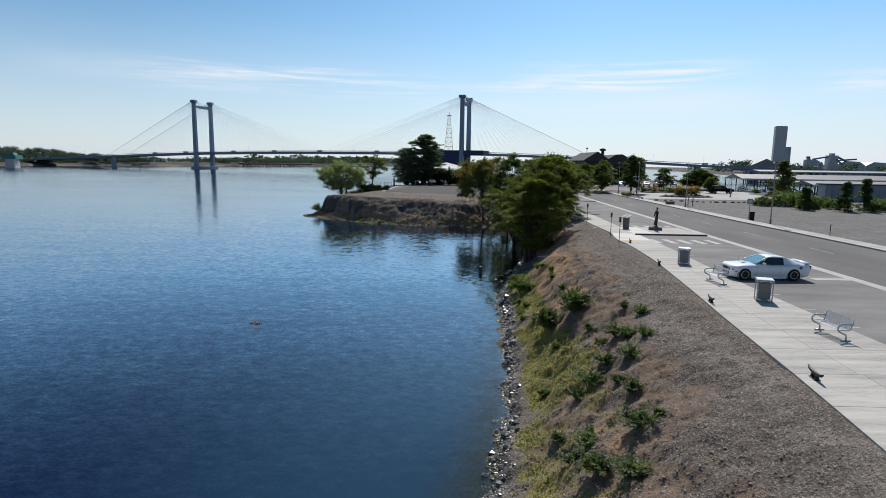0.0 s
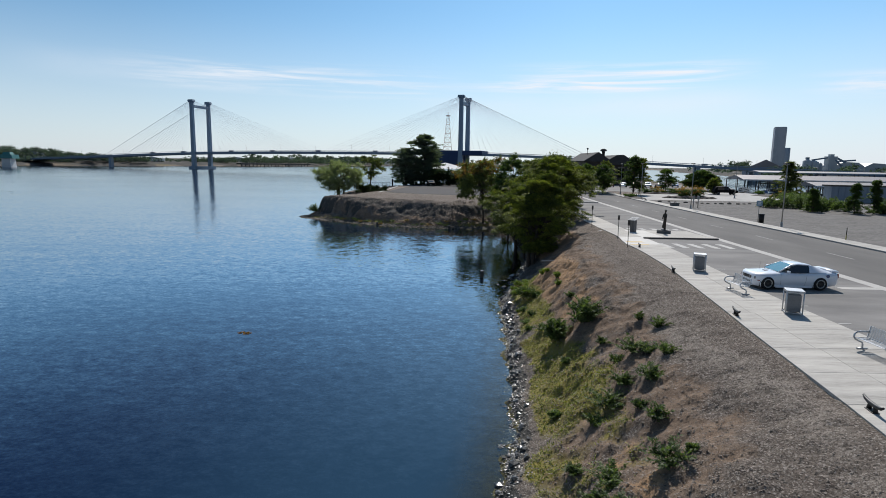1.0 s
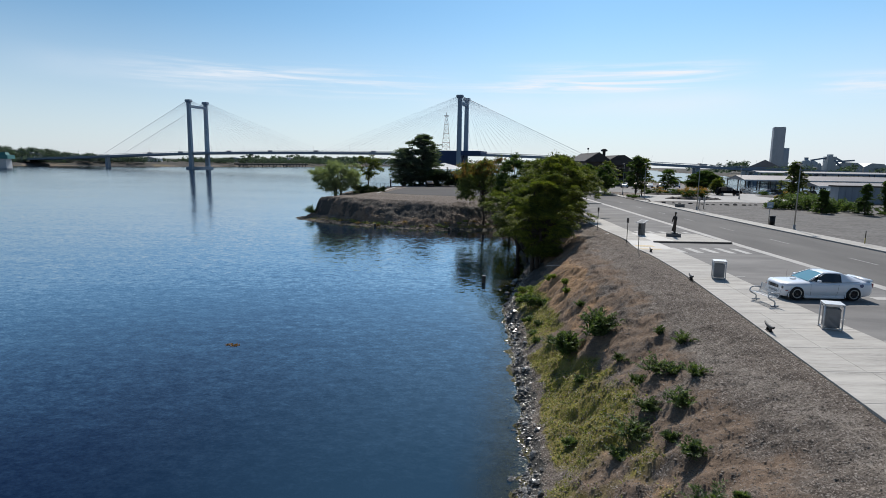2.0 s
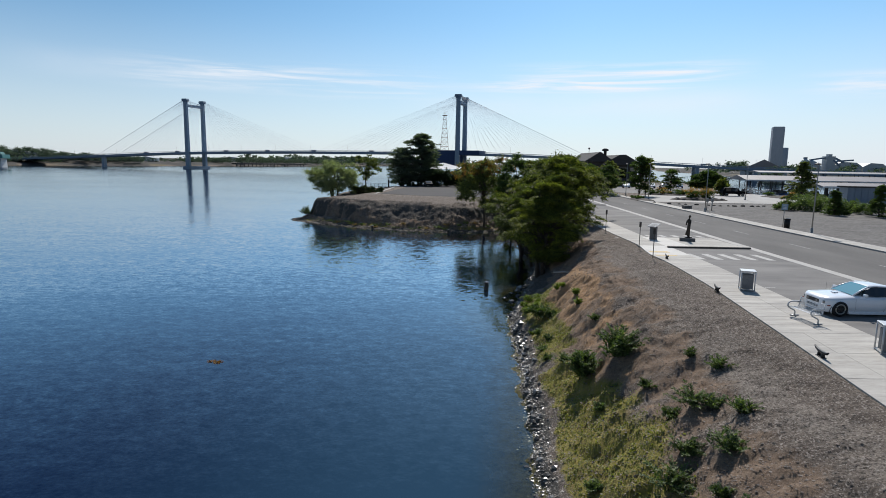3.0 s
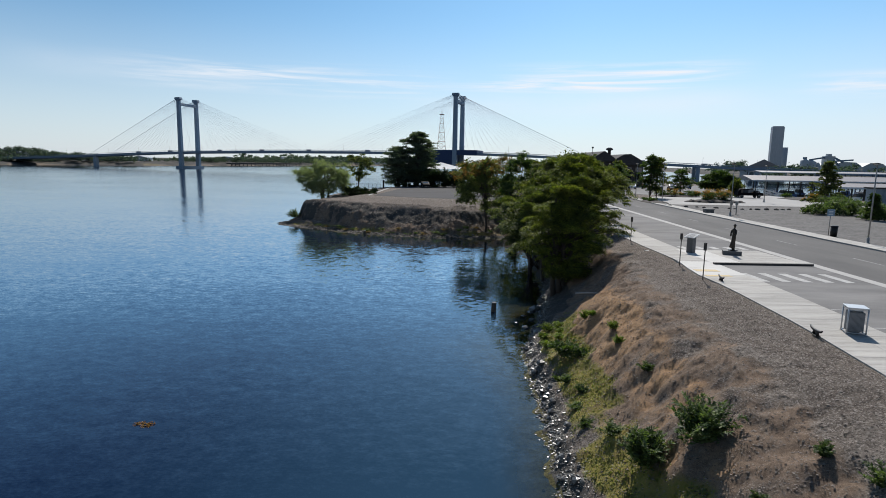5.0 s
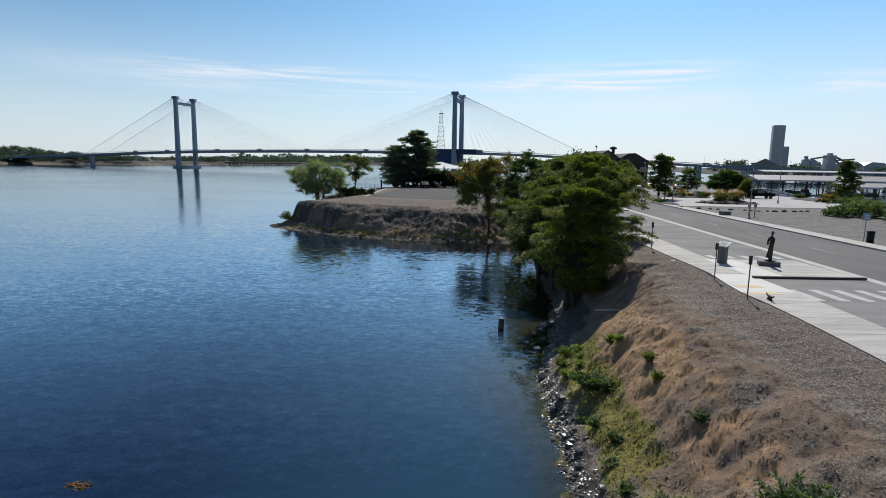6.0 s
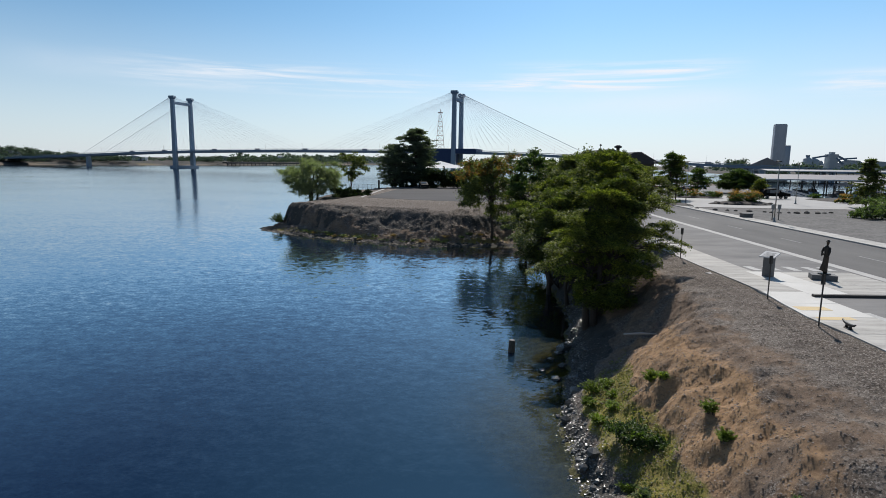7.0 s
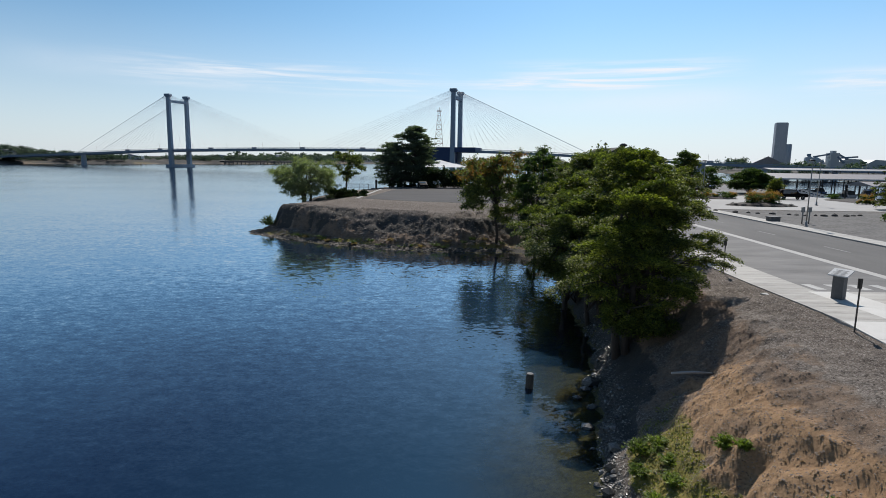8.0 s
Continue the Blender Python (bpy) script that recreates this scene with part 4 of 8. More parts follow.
def build_conifer(name, label, x, y, z, height, spread, seed, leaves, size):
    """A broad old pine: whorls of boughs that carry flat plates of needles."""
    rng = np.random.RandomState(seed)
    tree = thing(name, label, "tree", pose(x, y, z))
    bm = bmesh.new()
    tube(bm, limb_path(rng, (0, 0, -0.5), (0.2, 0, height * 0.96), 0.02, 7), [0.42, 0.38, 0.33, 0.27, 0.2, 0.12, 0.04], 9)
    cs, rad = [], []
    tiers = 19
    for k in range(tiers):
        s = 0.08 + 0.90 * k / (tiers - 1)
        h = height * s
        full = np.interp(s, (0.0, 0.15, 0.42, 0.62, 0.8, 0.93, 1.0), (0.85, 0.95, 1.0, 0.97, 0.82, 0.52, 0.16)) * spread / 2
        for j in range(9):
            a = rng.uniform(0, 6.28)
            r = full * rng.uniform(0.6, 1.1)
            tip = np.array((r * math.cos(a), r * math.sin(a), h + r * rng.uniform(-0.05, 0.26)))
            tube(bm, limb_path(rng, (0.1, 0, h - 0.4), tip, 0.08, 4), [0.10, 0.07, 0.05, 0.02], 5)
            for t in (0.35, 0.55, 0.72, 0.87, 1.0):
                cs.append(np.array((0, 0, h)) * (1 - t) + tip * t + rng.normal(size=3) * 0.16)
                rad.append((0.55 + 0.4 * rng.rand()) * (1.15 - 0.4 * t))
    part("trunk", bm, M_BARK, tree, "dark rough bark")
    v, f = leaf_cards(rng, cs, rad, leaves, size, -0.25, 3.0, 0.5)
    crown = new("crown", fast_mesh("crown", v, f, L_PINE))
    crown.parent = tree
    return tree


def build_weed(name, label, x, y, z, width, height, seed, stems, leaflets, size, mat, group=""):
    """A leafy weed: arching stems from one root, with narrow leaflets in pairs along them."""
    rng = np.random.RandomState(seed)
    weed = thing(name, label, "bush", pose(x, y, z), group)
    root = rng.normal(size=(stems, 2)) * width * 0.13
    a = rng.uniform(0, 6.283, stems)
    reach = width * 0.5 * rng.uniform(0.35, 1.1, stems)
    rise = height * rng.uniform(0.6, 1.15, stems) * (1.15 - 0.45 * reach / (width * 0.5))
    fine = bmesh.new()

    def point(k, t):
        return np.stack([root[k, 0] + np.cos(a[k]) * reach[k] * t**1.3, root[k, 1] + np.sin(a[k]) * reach[k] * t**1.3, rise[k] * (1.75 * t - 0.75 * t * t)], -1)

    for k in range(min(stems, 9)):
        tube(fine, [tuple(point(k, np.float64(t))) for t in (0.0, 0.3, 0.6, 0.9)], [0.012, 0.01, 0.007, 0.003], 4)
    part("stem", fine, M_BARK, weed)
    k = rng.randint(0, stems, leaflets)
    t = rng.uniform(0.12, 1.0, leaflets)
    c = point(k, t)
    d = point(k, t + 0.05) - c
    d /= np.linalg.norm(d, axis=1)[:, None]
    side = np.stack([-np.sin(a[k]), np.cos(a[k]), 0 * t], 1) * np.where(rng.rand(leaflets) < 0.5, 1, -1)[:, None]
    along = side + d * 0.9 + rng.normal(size=(leaflets, 3)) * 0.4
    along /= np.linalg.norm(along, axis=1)[:, None]
    across = np.cross(along, rng.normal(size=(leaflets, 3)) * 0.5 + (0, 0, 1))
    across /= np.linalg.norm(across, axis=1)[:, None] + 1e-9
    ln = (size * rng.uniform(0.6, 1.3, leaflets) * (1.15 - 0.55 * t))[:, None]
    v = np.stack([c, c + along * ln * 0.45 + across * ln / 6.5, c + along * ln - (0, 0, 0.03) * ln, c + along * ln * 0.45 - across * ln / 6.5], 1).reshape(-1, 3)
    ob = new("foliage", fast_mesh("foliage", v, np.arange(4 * leaflets).reshape(-1, 4), mat))
    ob.parent = weed
    return weed


def build_bush(name, label, x, y, z, width, height, seed, leaves, size, mat, group="", category="bush", long=2.0, second=None):
    """A low bush: stems from the root and leaves in clumps, long or short."""
    rng = np.random.RandomState(seed)
    bush = thing(name, label, category, pose(x, y, z), group)
    cs = np.array([(rng.uniform(-0.38, 0.38) * width, rng.uniform(-0.38, 0.38) * width, height * rng.uniform(0.12, 0.7)) for _ in range(max(7, int(width * 6)))])
    rad = rng.uniform(0.6, 1.1, len(cs)) * min(width, height) * 0.36
    bm = bmesh.new()
    for c in cs[:8]:
        tube(bm, limb_path(rng, (c[0] * 0.15, c[1] * 0.15, -0.1), c, 0.15, 4), [0.022, 0.016, 0.012, 0.006], 5)
    part("stem", bm, M_BARK, bush)
    v, f = leaf_cards(rng, cs, rad, leaves, size, 0.0, long)
    ob = new("foliage", fast_mesh("foliage", v, f, mat))
    ob.parent = bush
    if second:
        m2, n2 = second
        hi = cs + (0, 0, height * 0.22)
        v, f = leaf_cards(rng, hi, rad * 0.8, n2, size * 0.8, 0.0)
        ob = new("blossom", fast_mesh("blossom", v, f, m2))
        ob.parent = bush
    return bush


# ---------------------------------------------------------------- the river's far side: bridge, silo, woods
BR_DIR = Vector((291.9, -84, 0)).normalized()
BR_ACROSS = Vector((-BR_DIR.y, BR_DIR.x, 0))
TOWER_LEFT, TOWER_RIGHT = Vector((-277.4, 641.6, 0)), Vector((14.5, 557.6, 0))
BR_WIDE = 27.0
# metres along from the left tower, height of the roadway
ROADWAY = ((-260, 8.0), (-200, 10.6), (-138, 13.1), (-105, 14.6), (-51, 16.9), (0, 18.6), (66, 19.8), (122, 20.6), (200, 21.0), (285, 21.1), (330, 20.8), (380, 19.4), (423, 17.5), (450, 16.0), (504, 13.6), (540, 12.3), (600, 10.2), (680, 7.4))


def roadway(s):
    return float(np.interp(s, [a for a, _ in ROADWAY], [b for _, b in ROADWAY]))


def along_bridge(base, s, w, z):
    p = base + BR_DIR * s + BR_ACROSS * w
    return (p.x, p.y, z)


def bar(bm, a, b, wide, tall):
    """A straight square bar between two points, wide level and tall upright."""
    a, b = Vector(a), Vector(b)
    d = (b - a).normalized()
    s = d.cross(Vector((0, 0, 1)))
    s = s.normalized() * wide / 2 if s.length > 1e-6 else Vector((wide / 2, 0, 0))
    u = s.cross(d).normalized() * tall / 2
    v = [bm.verts.new(p + i * s + j * u) for p in (a, b) for i, j in ((-1, -1), (1, -1), (1, 1), (-1, 1))]
    for q in ((3, 2, 1, 0), (4, 5, 6, 7), (0, 1, 5, 4), (1, 2, 6, 5), (2, 3, 7, 6), (3, 0, 4, 7)):
        bm.faces.new([v[k] for k in q])
    return bm


def shell_rows(bm, rows):
    vs = [[bm.verts.new(p) for p in row[:-1]] for row in rows]
    n = len(vs[0])
    for a, b in zip(vs, vs[1:]):
        for i in range(n):
            bm.faces.new((a[i], a[(i + 1) % n], b[(i + 1) % n], b[i]))
    bm.faces.new(vs[0])
    bm.faces.new(vs[-1])
    bmesh.ops.recalc_face_normals(bm, faces=bm.faces)


def upright(bm, base, s, w, z0, z1, a0, b0, a1, b1):
    """A tapered square column square to the bridge."""
    lo = [bm.verts.new(along_bridge(base, s + i * a0, w + j * b0, z0)) for i, j in ((-.5, -.5), (.5, -.5), (.5, .5), (-.5, .5))]
    hi = [bm.verts.new(along_bridge(base, s + i * a1, w + j * b1, z1)) for i, j in ((-.5, -.5), (.5, -.5), (.5, .5), (-.5, .5))]
    bm.faces.new(lo[::-1])
    bm.faces.new(hi)
    for i in range(4):
        bm.faces.new((lo[i], lo[(i + 1) % 4], hi[(i + 1) % 4], hi[i]))
    return bm


def build_bridge():
    bridge = thing("cable_stayed_bridge", "blue-grey cable-stayed bridge with twin concrete towers over the river", "bridge")
    for w in (0.8, BR_WIDE / 2, BR_WIDE - 0.8):
        girder = bmesh.new()
        rows = []
        for a, z in ROADWAY:
            wide = BR_WIDE / 2 if 0.9 < w < BR_WIDE - 1 else 0.7
            lo, hi = (z - 0.7, z - 0.1) if wide > 1 else (z - 2.1, z)
            rows.append([along_bridge(TOWER_LEFT, a, w + i * wide, h) for i, h in ((-1, lo), (1, lo), (1, hi), (-1, hi), (-1, lo))])
        shell_rows(girder, rows)
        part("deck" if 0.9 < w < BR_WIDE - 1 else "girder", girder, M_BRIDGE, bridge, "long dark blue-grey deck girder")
    mid = BR_WIDE / 2
    for w in (0.3, BR_WIDE - 0.3):
        rail = bmesh.new()
        rows = [[along_bridge(TOWER_LEFT, a, w + i * 0.08, z + h) for i, h in ((-1, 0.85), (1, 0.85), (1, 1.1), (-1, 1.1), (-1, 0.85))] for a, z in ROADWAY]
        shell_rows(rail, rows)
        for s in range(-250, 660, 6):
            bar(rail, along_bridge(TOWER_LEFT, s, w, roadway(s)), along_bridge(TOWER_LEFT, s + 0.01, w, roadway(s) + 1.0), 0.12, 0.12)
        part("railing", rail, M_BRIDGE, bridge)
    for base in (TOWER_LEFT, TOWER_RIGHT):
        for w in (0.0, BR_WIDE):
            leg = bmesh.new()
            upright(leg, base, 0, w, 2.6, 73.0, 4.4, 3.4, 3.5, 2.8)
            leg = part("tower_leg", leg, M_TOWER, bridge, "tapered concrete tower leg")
            cap = bmesh.new()
            upright(cap, base, 0, w, 71.6, 73.4, 3.6, 3.0, 6.8, 4.4)
            upright(cap, base, 0, w, 73.4, 75.0, 6.8, 4.4, 5.8, 4.0)
            part("saddle_head", cap, M_BRIDGE, leg, "flared steel cable head")
        beam = bmesh.new()
        bar(beam, along_bridge(base, 0, 1.5, 68.0), along_bridge(base, 0, BR_WIDE - 1.5, 68.0), 3.0, 2.6)
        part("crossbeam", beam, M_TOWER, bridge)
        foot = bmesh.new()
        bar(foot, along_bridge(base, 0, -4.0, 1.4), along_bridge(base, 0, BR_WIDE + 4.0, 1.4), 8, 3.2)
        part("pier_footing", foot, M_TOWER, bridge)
        for w in (0.0, BR_WIDE):
            for side in (-1, 1):
                for k in range(18):
                    out = 14 + k * 6.45 + (1.4 * k if side * (1 if base is TOWER_LEFT else -1) > 0 else 0)
                    at = (0 if base is TOWER_LEFT else 299) + side * out
                    stay = bmesh.new()
                    thick = 0.17 if k == 17 and abs(at - 149) > 150 else 0.05
                    tube(stay, [along_bridge(base, side * 1.8, w, 74.0 - (17 - k) * 0.16), along_bridge(base, side * out, w, roadway(at))], thick, 5, False)
                    part("stay_cable", stay, M_CABLE, bridge)
    for s, ws in ((-119, (4,)), (423, (4, 23)), (470, (4, 23)), (515, (4, 23)), (560, (4, 23)), (610, (4, 23))):
        for w in ws:
            col = bmesh.new()
            upright(col, TOWER_LEFT, s, w, -1, roadway(s) - 2.0, 3.4, 4.5, 3.0, 4.0)
            part("pier", col, M_TOWER, bridge)
    for s in range(-110, 640, 42):
        post = bmesh.new()
        z = roadway(s)
        tube(post, [along_bridge(TOWER_LEFT, s, mid, z), along_bridge(TOWER_LEFT, s, mid, z + 6.5), along_bridge(TOWER_LEFT, s, mid - 1.5, z + 7)], 0.07, 5)
        part("lamp_post", post, M_POLE, bridge)
    wrap = bmesh.new()
    rows = [[along_bridge(TOWER_LEFT, a, w, z) for w, z in ((-1.5, 19.0), (BR_WIDE + 1, 19.0), (BR_WIDE + 1, 23.4), (-1.5, 23.4), (-1.5, 19.0))] for a in (266, 325)]
    shell_rows(wrap, rows)
    rows = [[along_bridge(TOWER_LEFT, a, w, z) for w, z in ((-1.4, 9.0), (BR_WIDE + 0.9, 9.0), (BR_WIDE + 0.9, 19.0), (-1.4, 19.0), (-1.4, 9.0))] for a in (274, 302)]
    shell_rows(wrap, rows)
    part("work_platform", wrap, plain("blue_sheeting", (0.012, 0.035, 0.10), 0.7), bridge, "dark blue sheeted work platform under the deck")
    for k in range(9):
        v = bmesh.new()
        s = (-60, -18, 45, 96, 150, 214, 262, 470, 520)[k]
        box(v, -2.4, 2.4, -1, 1, 0.1, 1.6, 0.2)
        v.transform(Matrix.Translation(along_bridge(TOWER_LEFT, s, 5, roadway(s))) @ Matrix.Rotation(math.atan2(BR_DIR.y, BR_DIR.x), 4, "Z"))
        car_ = part("distant_car", v, M_CARGREY)
        tagged(car_, "tiny distant vehicle on the bridge deck", "car", "cars on bridge")


def build_arch_bridge():
    arch = thing("arch_bridge", "distant grey steel arch railway bridge", "bridge")
    bm = bmesh.new()
    for k in range(3):
        x0 = -330 + k * 75
        for y in (1690, 1700):
            pts = [(x0 + 72 * t, y, 7 + 15 * math.sin(math.pi * t)) for t in np.linspace(0, 1, 11)]
            tube(bm, pts, 0.8, 6)
            for p in pts[1:-1]:
                tube(bm, [(p[0], y, 6.5), p], 0.35, 5)
    part("arch", bm, M_SILO, arch)
    bm = bmesh.new()
    box(bm, -420, 10, 1688, 1702, 5.5, 7.2)
    part("deck", bm, M_SILO, arch)
    for x in range(-405, 10, 75):
        bm = bmesh.new()
        box(bm, x - 3, x + 3, 1689, 1701, -1, 5.5)
        part("pier", bm, M_SILO, arch)


def build_mast():
    mast = thing("lattice_mast", "tall red and white steel lattice mast", "mast", pose(2.4, 664, 0))
    for i, j in ((-1, -1), (1, -1), (1, 1), (-1, 1)):
        bm = bmesh.new()
        tube(bm, [(i * 6.5, j * 6.5, 5), (i * 1.2, j * 1.2, 64.5)], [0.22, 0.15], 5)
        part("leg", bm, M_REDMAST, mast)
    for k in range(12):
        r0, r1 = 6.5 - 5.3 * k / 12, 6.5 - 5.3 * (k + 1) / 12
        z0, z1 = 5 + 59.5 * k / 12, 5 + 59.5 * (k + 1) / 12
        bm = bmesh.new()
        for (i, j), (p, q) in (((-1, -1), (1, -1)), ((1, -1), (1, 1)), ((1, 1), (-1, 1)), ((-1, 1), (-1, -1))):
            tube(bm, [(i * r0, j * r0, z0), (p * r1, q * r1, z1)], 0.12, 4)
            tube(bm, [(i * r1, j * r1, z1), (p * r1, q * r1, z1)], 0.12, 4)
        part("brace", bm, M_REDMAST, mast)
    bm = bmesh.new()
    tube(bm, [(0, 0, 64), (0, 0, 68)], 0.3, 6)
    box(bm, -2.6, 2.6, -0.3, 0.3, 63.6, 64.6)
    part("head", bm, M_REDMAST, mast)


M_REDMAST = plain("mast_red_oxide", (0.30, 0.20, 0.19), 0.6)


def build_silo():
    silo = thing("grain_silo", "tall grey concrete grain elevator with lower annex", "silo", pose(427, 750, 0, 0, 0, -20))
    bm = bmesh.new()
    box(bm, -6.6, 6.6, -6.2, 6.2, 0, 63.4)
    part("tower", bm, M_SILO, silo)
    for k, (x, y) in enumerate(((9.4, -4), (9.4, 3), (9.4, 10))):
        bm = bmesh.new()
        tube(bm, [(x, y, 0), (x, y, 38)], 3.6, 20)
        part("silo_tube", bm, M_SILO, silo)
    bm = bmesh.new()
    box(bm, -6, 6, -5.6, 5.6, 63.4, 64.2)
    part("parapet", bm, M_SILO, silo)
    shed = thing("grain_shed", "grey gable-roofed grain shed beside silo", "shed", pose(385, 700, 0, 0, 0, -28))
    bm = bmesh.new()
    box(bm, -24, 24, -18, 18, 0, 9)
    part("wall", bm, M_SILO, shed)
    bm = bmesh.new()
    side_prism(bm, [(-26, 8.6), (26, 8.6), (0, 22)], -19, 19)
    part("roof", bm, M_ROOFMETAL, shed)


def build_plant():
    """The loading works beyond the silo: tanks, a head house with slanted conveyors, long sheds."""
    works = thing("grain_works", "pale industrial loading sheds and conveyors on far shore", "factory", pose(0, 760, 0))
    for x, r, top in ((472, 5.2, 24.5), (481, 5.6, 23.0), (489, 3.0, 20.5)):
        bm = bmesh.new()
        tube(bm, [(x, 0, 2), (x, 0, top - 2.4), (x, 0, top)], [r, r, r * 0.3], 20)
        part("tank", bm, M_PALEWORKS, works)
    bm = bmesh.new()
    box(bm, 470.2, 473.8, -1.5, 1.5, 24, 27.0)
    part("tank_cabin", bm, M_BRIDGE, works)
    bm = bmesh.new()
    box(bm, 497, 508, -5, 5, 2, 28.6)
    box(bm, 500, 505, -2.5, 2.5, 28.6, 31.4)
    part("head_house", bm, M_PALEWORKS, works)
    for a, b in (((478, 0, 23.5), (498, 0, 27.0)), ((508, -2, 27.0), (520, -3, 21.0)), ((508, 2, 22), (536, 2, 24.2)), ((505, -4, 24), (515, -4, 16.5))):
        bm = bmesh.new()
        bar(bm, a, b, 2.2, 2.0)
        part("conveyor", bm, M_BRIDGE, works)
    for x0, x1, z1 in ((514, 551, 17), (553, 585, 16), (588, 700, 15)):
        bm = bmesh.new()
        side_prism(bm, [(x0, 3), (x1, 3), (x1, z1), (x0 + (x1 - x0) * 0.8, z1 + 4.2), (x0 + (x1 - x0) * 0.3, z1 + 5.0), (x0, z1)], 6, 40)
        part("shed", bm, M_PALEWORKS, works)


M_PALEWORKS = material("pale_works_metal", [(0.442, 0.468, 0.476), (0.391, 0.416, 0.425), (0.493, 0.518, 0.527)], 0.6, scale=0.05, grain=0.6, bump=0.0)


def build_far_wood(name, label, places, seed, size, mat, per=230):
    """Far woods: uneven crowns of leaf clumps along the shore, too many to count."""
    rng = np.random.RandomState(seed)
    cs, rad = [], []
    for x, y, z, h in places:
        for _ in range(8):
            cs.append((x + rng.normal() * h * 0.32, y + rng.normal() * h * 0.32, z + h * rng.uniform(0.25, 0.85)))
            rad.append(h * rng.uniform(0.14, 0.28))
    v, f = leaf_cards(rng, cs, rad, per * len(places), size, 0.1, 1.6)
    tagged(new(name, fast_mesh(name, v, f, mat)), label, "trees", kind="stuff")


build_bridge()
build_arch_bridge()
build_mast()
build_silo()
build_plant()
_r = np.random.RandomState(40)
_bend = [(600, -505), (720, -490), (779, -452), (824, -416), (899, -387), (990, -352), (1103, -310), (1240, -256), (1600, -170), (2300, -60)]
_left = [(-550 - _r.uniform(0, 70), 540 + k * 1.6, 6.5, _r.uniform(12, 19) - max(0, k - 170) * 0.16) for k in range(210)]
for _ in range(110):
    _y = _r.uniform(760, 1000)
    _left.append((near_line(_bend, _y) - _r.uniform(25, 150), _y, 5, _r.uniform(4, 8.5)))
for _ in range(75):
    _t = _r.rand()
    _left.append((near_line(_bend, 765 + 85 * _t) - _r.uniform(12, 60), 765 + 85 * _t, 4, _r.uniform(11, 15) - 5 * _t))
for _ in range(230):
    _y = _r.uniform(980, 1420)
    _left.append((near_line(_bend, _y) - _r.uniform(10, 90), _y, 4, _r.uniform(8, 13)))
for _ in range(130):
    _y = _r.uniform(600, 770)
    _left.append((near_line(_bend, _y) - _r.uniform(14, 50), _y, 3.0, _r.uniform(5, 9)))
build_far_wood("far_trees", "dark green woodland along the far river bank", _left, 41, 1.25, L_FAR_HAZE, 420)
_mid = []
for _ in range(260):
    _y = _r.uniform(1240, 2600)
    _mid.append((near_line(_bend, _y) - _r.uniform(25, 180), _y, 5, _r.uniform(14, 22)))
_mid += [(-60 + _r.uniform(0, 700), 3000 + _r.uniform(0, 300), 2, _r.uniform(22, 40)) for _ in range(60)]
build_far_wood("far_trees", "hazy green tree line on the distant shore", _mid, 42, 4.5, L_FAR_HAZE, 150)
_right = [(345 + _r.uniform(0, 380), 560 + _r.uniform(0, 300), 4, _r.uniform(7, 14)) for _ in range(70)] + [(482 + _r.uniform(0, 16), 960 + _r.uniform(0, 20), 4, _r.uniform(17, 22)) for _ in range(14)] + [(300 + _r.uniform(0, 34), 520 + _r.uniform(0, 40), 2, _r.uniform(10, 16)) for _ in range(12)]
build_far_wood("far_trees", "dark trees round works on the mainland", _right, 43, 1.8, L_FAR_HAZE, 220)


def build_far_bank_things():
    for x, y, w, h, mat, lab in ((-452, 900, 26, 5, M_WHITEROOF, "low white shed on the far bank"), (-575, 790, 50, 8, M_PALEWORKS, "long pale shed on far bank"), (-392, 1098, 40, 6, M_WHITEROOF, "white riverside warehouse, far away")):
        shed = thing("riverside_shed", lab, "shed", pose(x, y, level(x, y) - 0.5))
        bm = bmesh.new()
        box(bm, -w / 2, w / 2, -8, 8, 0, h)
        part("wall", bm, mat, shed)
        bm = bmesh.new()
        side_prism(bm, [(-w / 2 - 1, h), (w / 2 + 1, h), (0, h + 3)], -9, 9)
        part("roof", bm, M_SILO, shed)
    tank = thing("water_tower", "pale concrete tank on the far shore", "tank", pose(-332, 1260, 0))
    bm = bmesh.new()
    tube(bm, [(0, 0, 0), (0, 0, 16), (0, 0, 18)], [9, 8, 6], 18)
    part("tank", bm, M_SILO, tank)
    quay = thing("barge_quay", "long dark loading quay on piles", "quay", pose(-328, 1040, 0, 0, 0, 67))
    bm = bmesh.new()
    box(bm, -60, 135, -5, 5, 3.2, 5.4)
    part("deck", bm, M_DOCKDARK, quay)
    for k in range(20):
        bm = bmesh.new()
        tube(bm, [(-58 + k * 9.7, -4, -2), (-58 + k * 9.7, -4, 3.3)], 0.8, 6)
        part("pile", bm, M_DOCKDARK, quay)
    pier = thing("intake_tower", "pale intake tower with a green roof on the river", "tower", pose(-421, 560, 0))
    bm = bmesh.new()
    box(bm, -4.5, 4.5, -4, 4, -1, 8.5, 0, 0.4)
    part("shaft", bm, M_PALEWORKS, pier)
    bm = bmesh.new()
    box(bm, -7, 7, -5, 5, 8.5, 12.2, 0, 0.3)
    box(bm, -4, 4, -3, 3, 12.2, 14.6, 0, 1.0)
    part("cabin", bm, plain("teal_cabin", (0.03, 0.16, 0.16), 0.6), pier, "dark teal cabin")
    bm = bmesh.new()
    bar(bm, (-9, 0, 8.8), (-112, 10, 9.6), 3, 1.0)
    part("walkway", bm, M_PALEWORKS, pier)


build_far_bank_things()


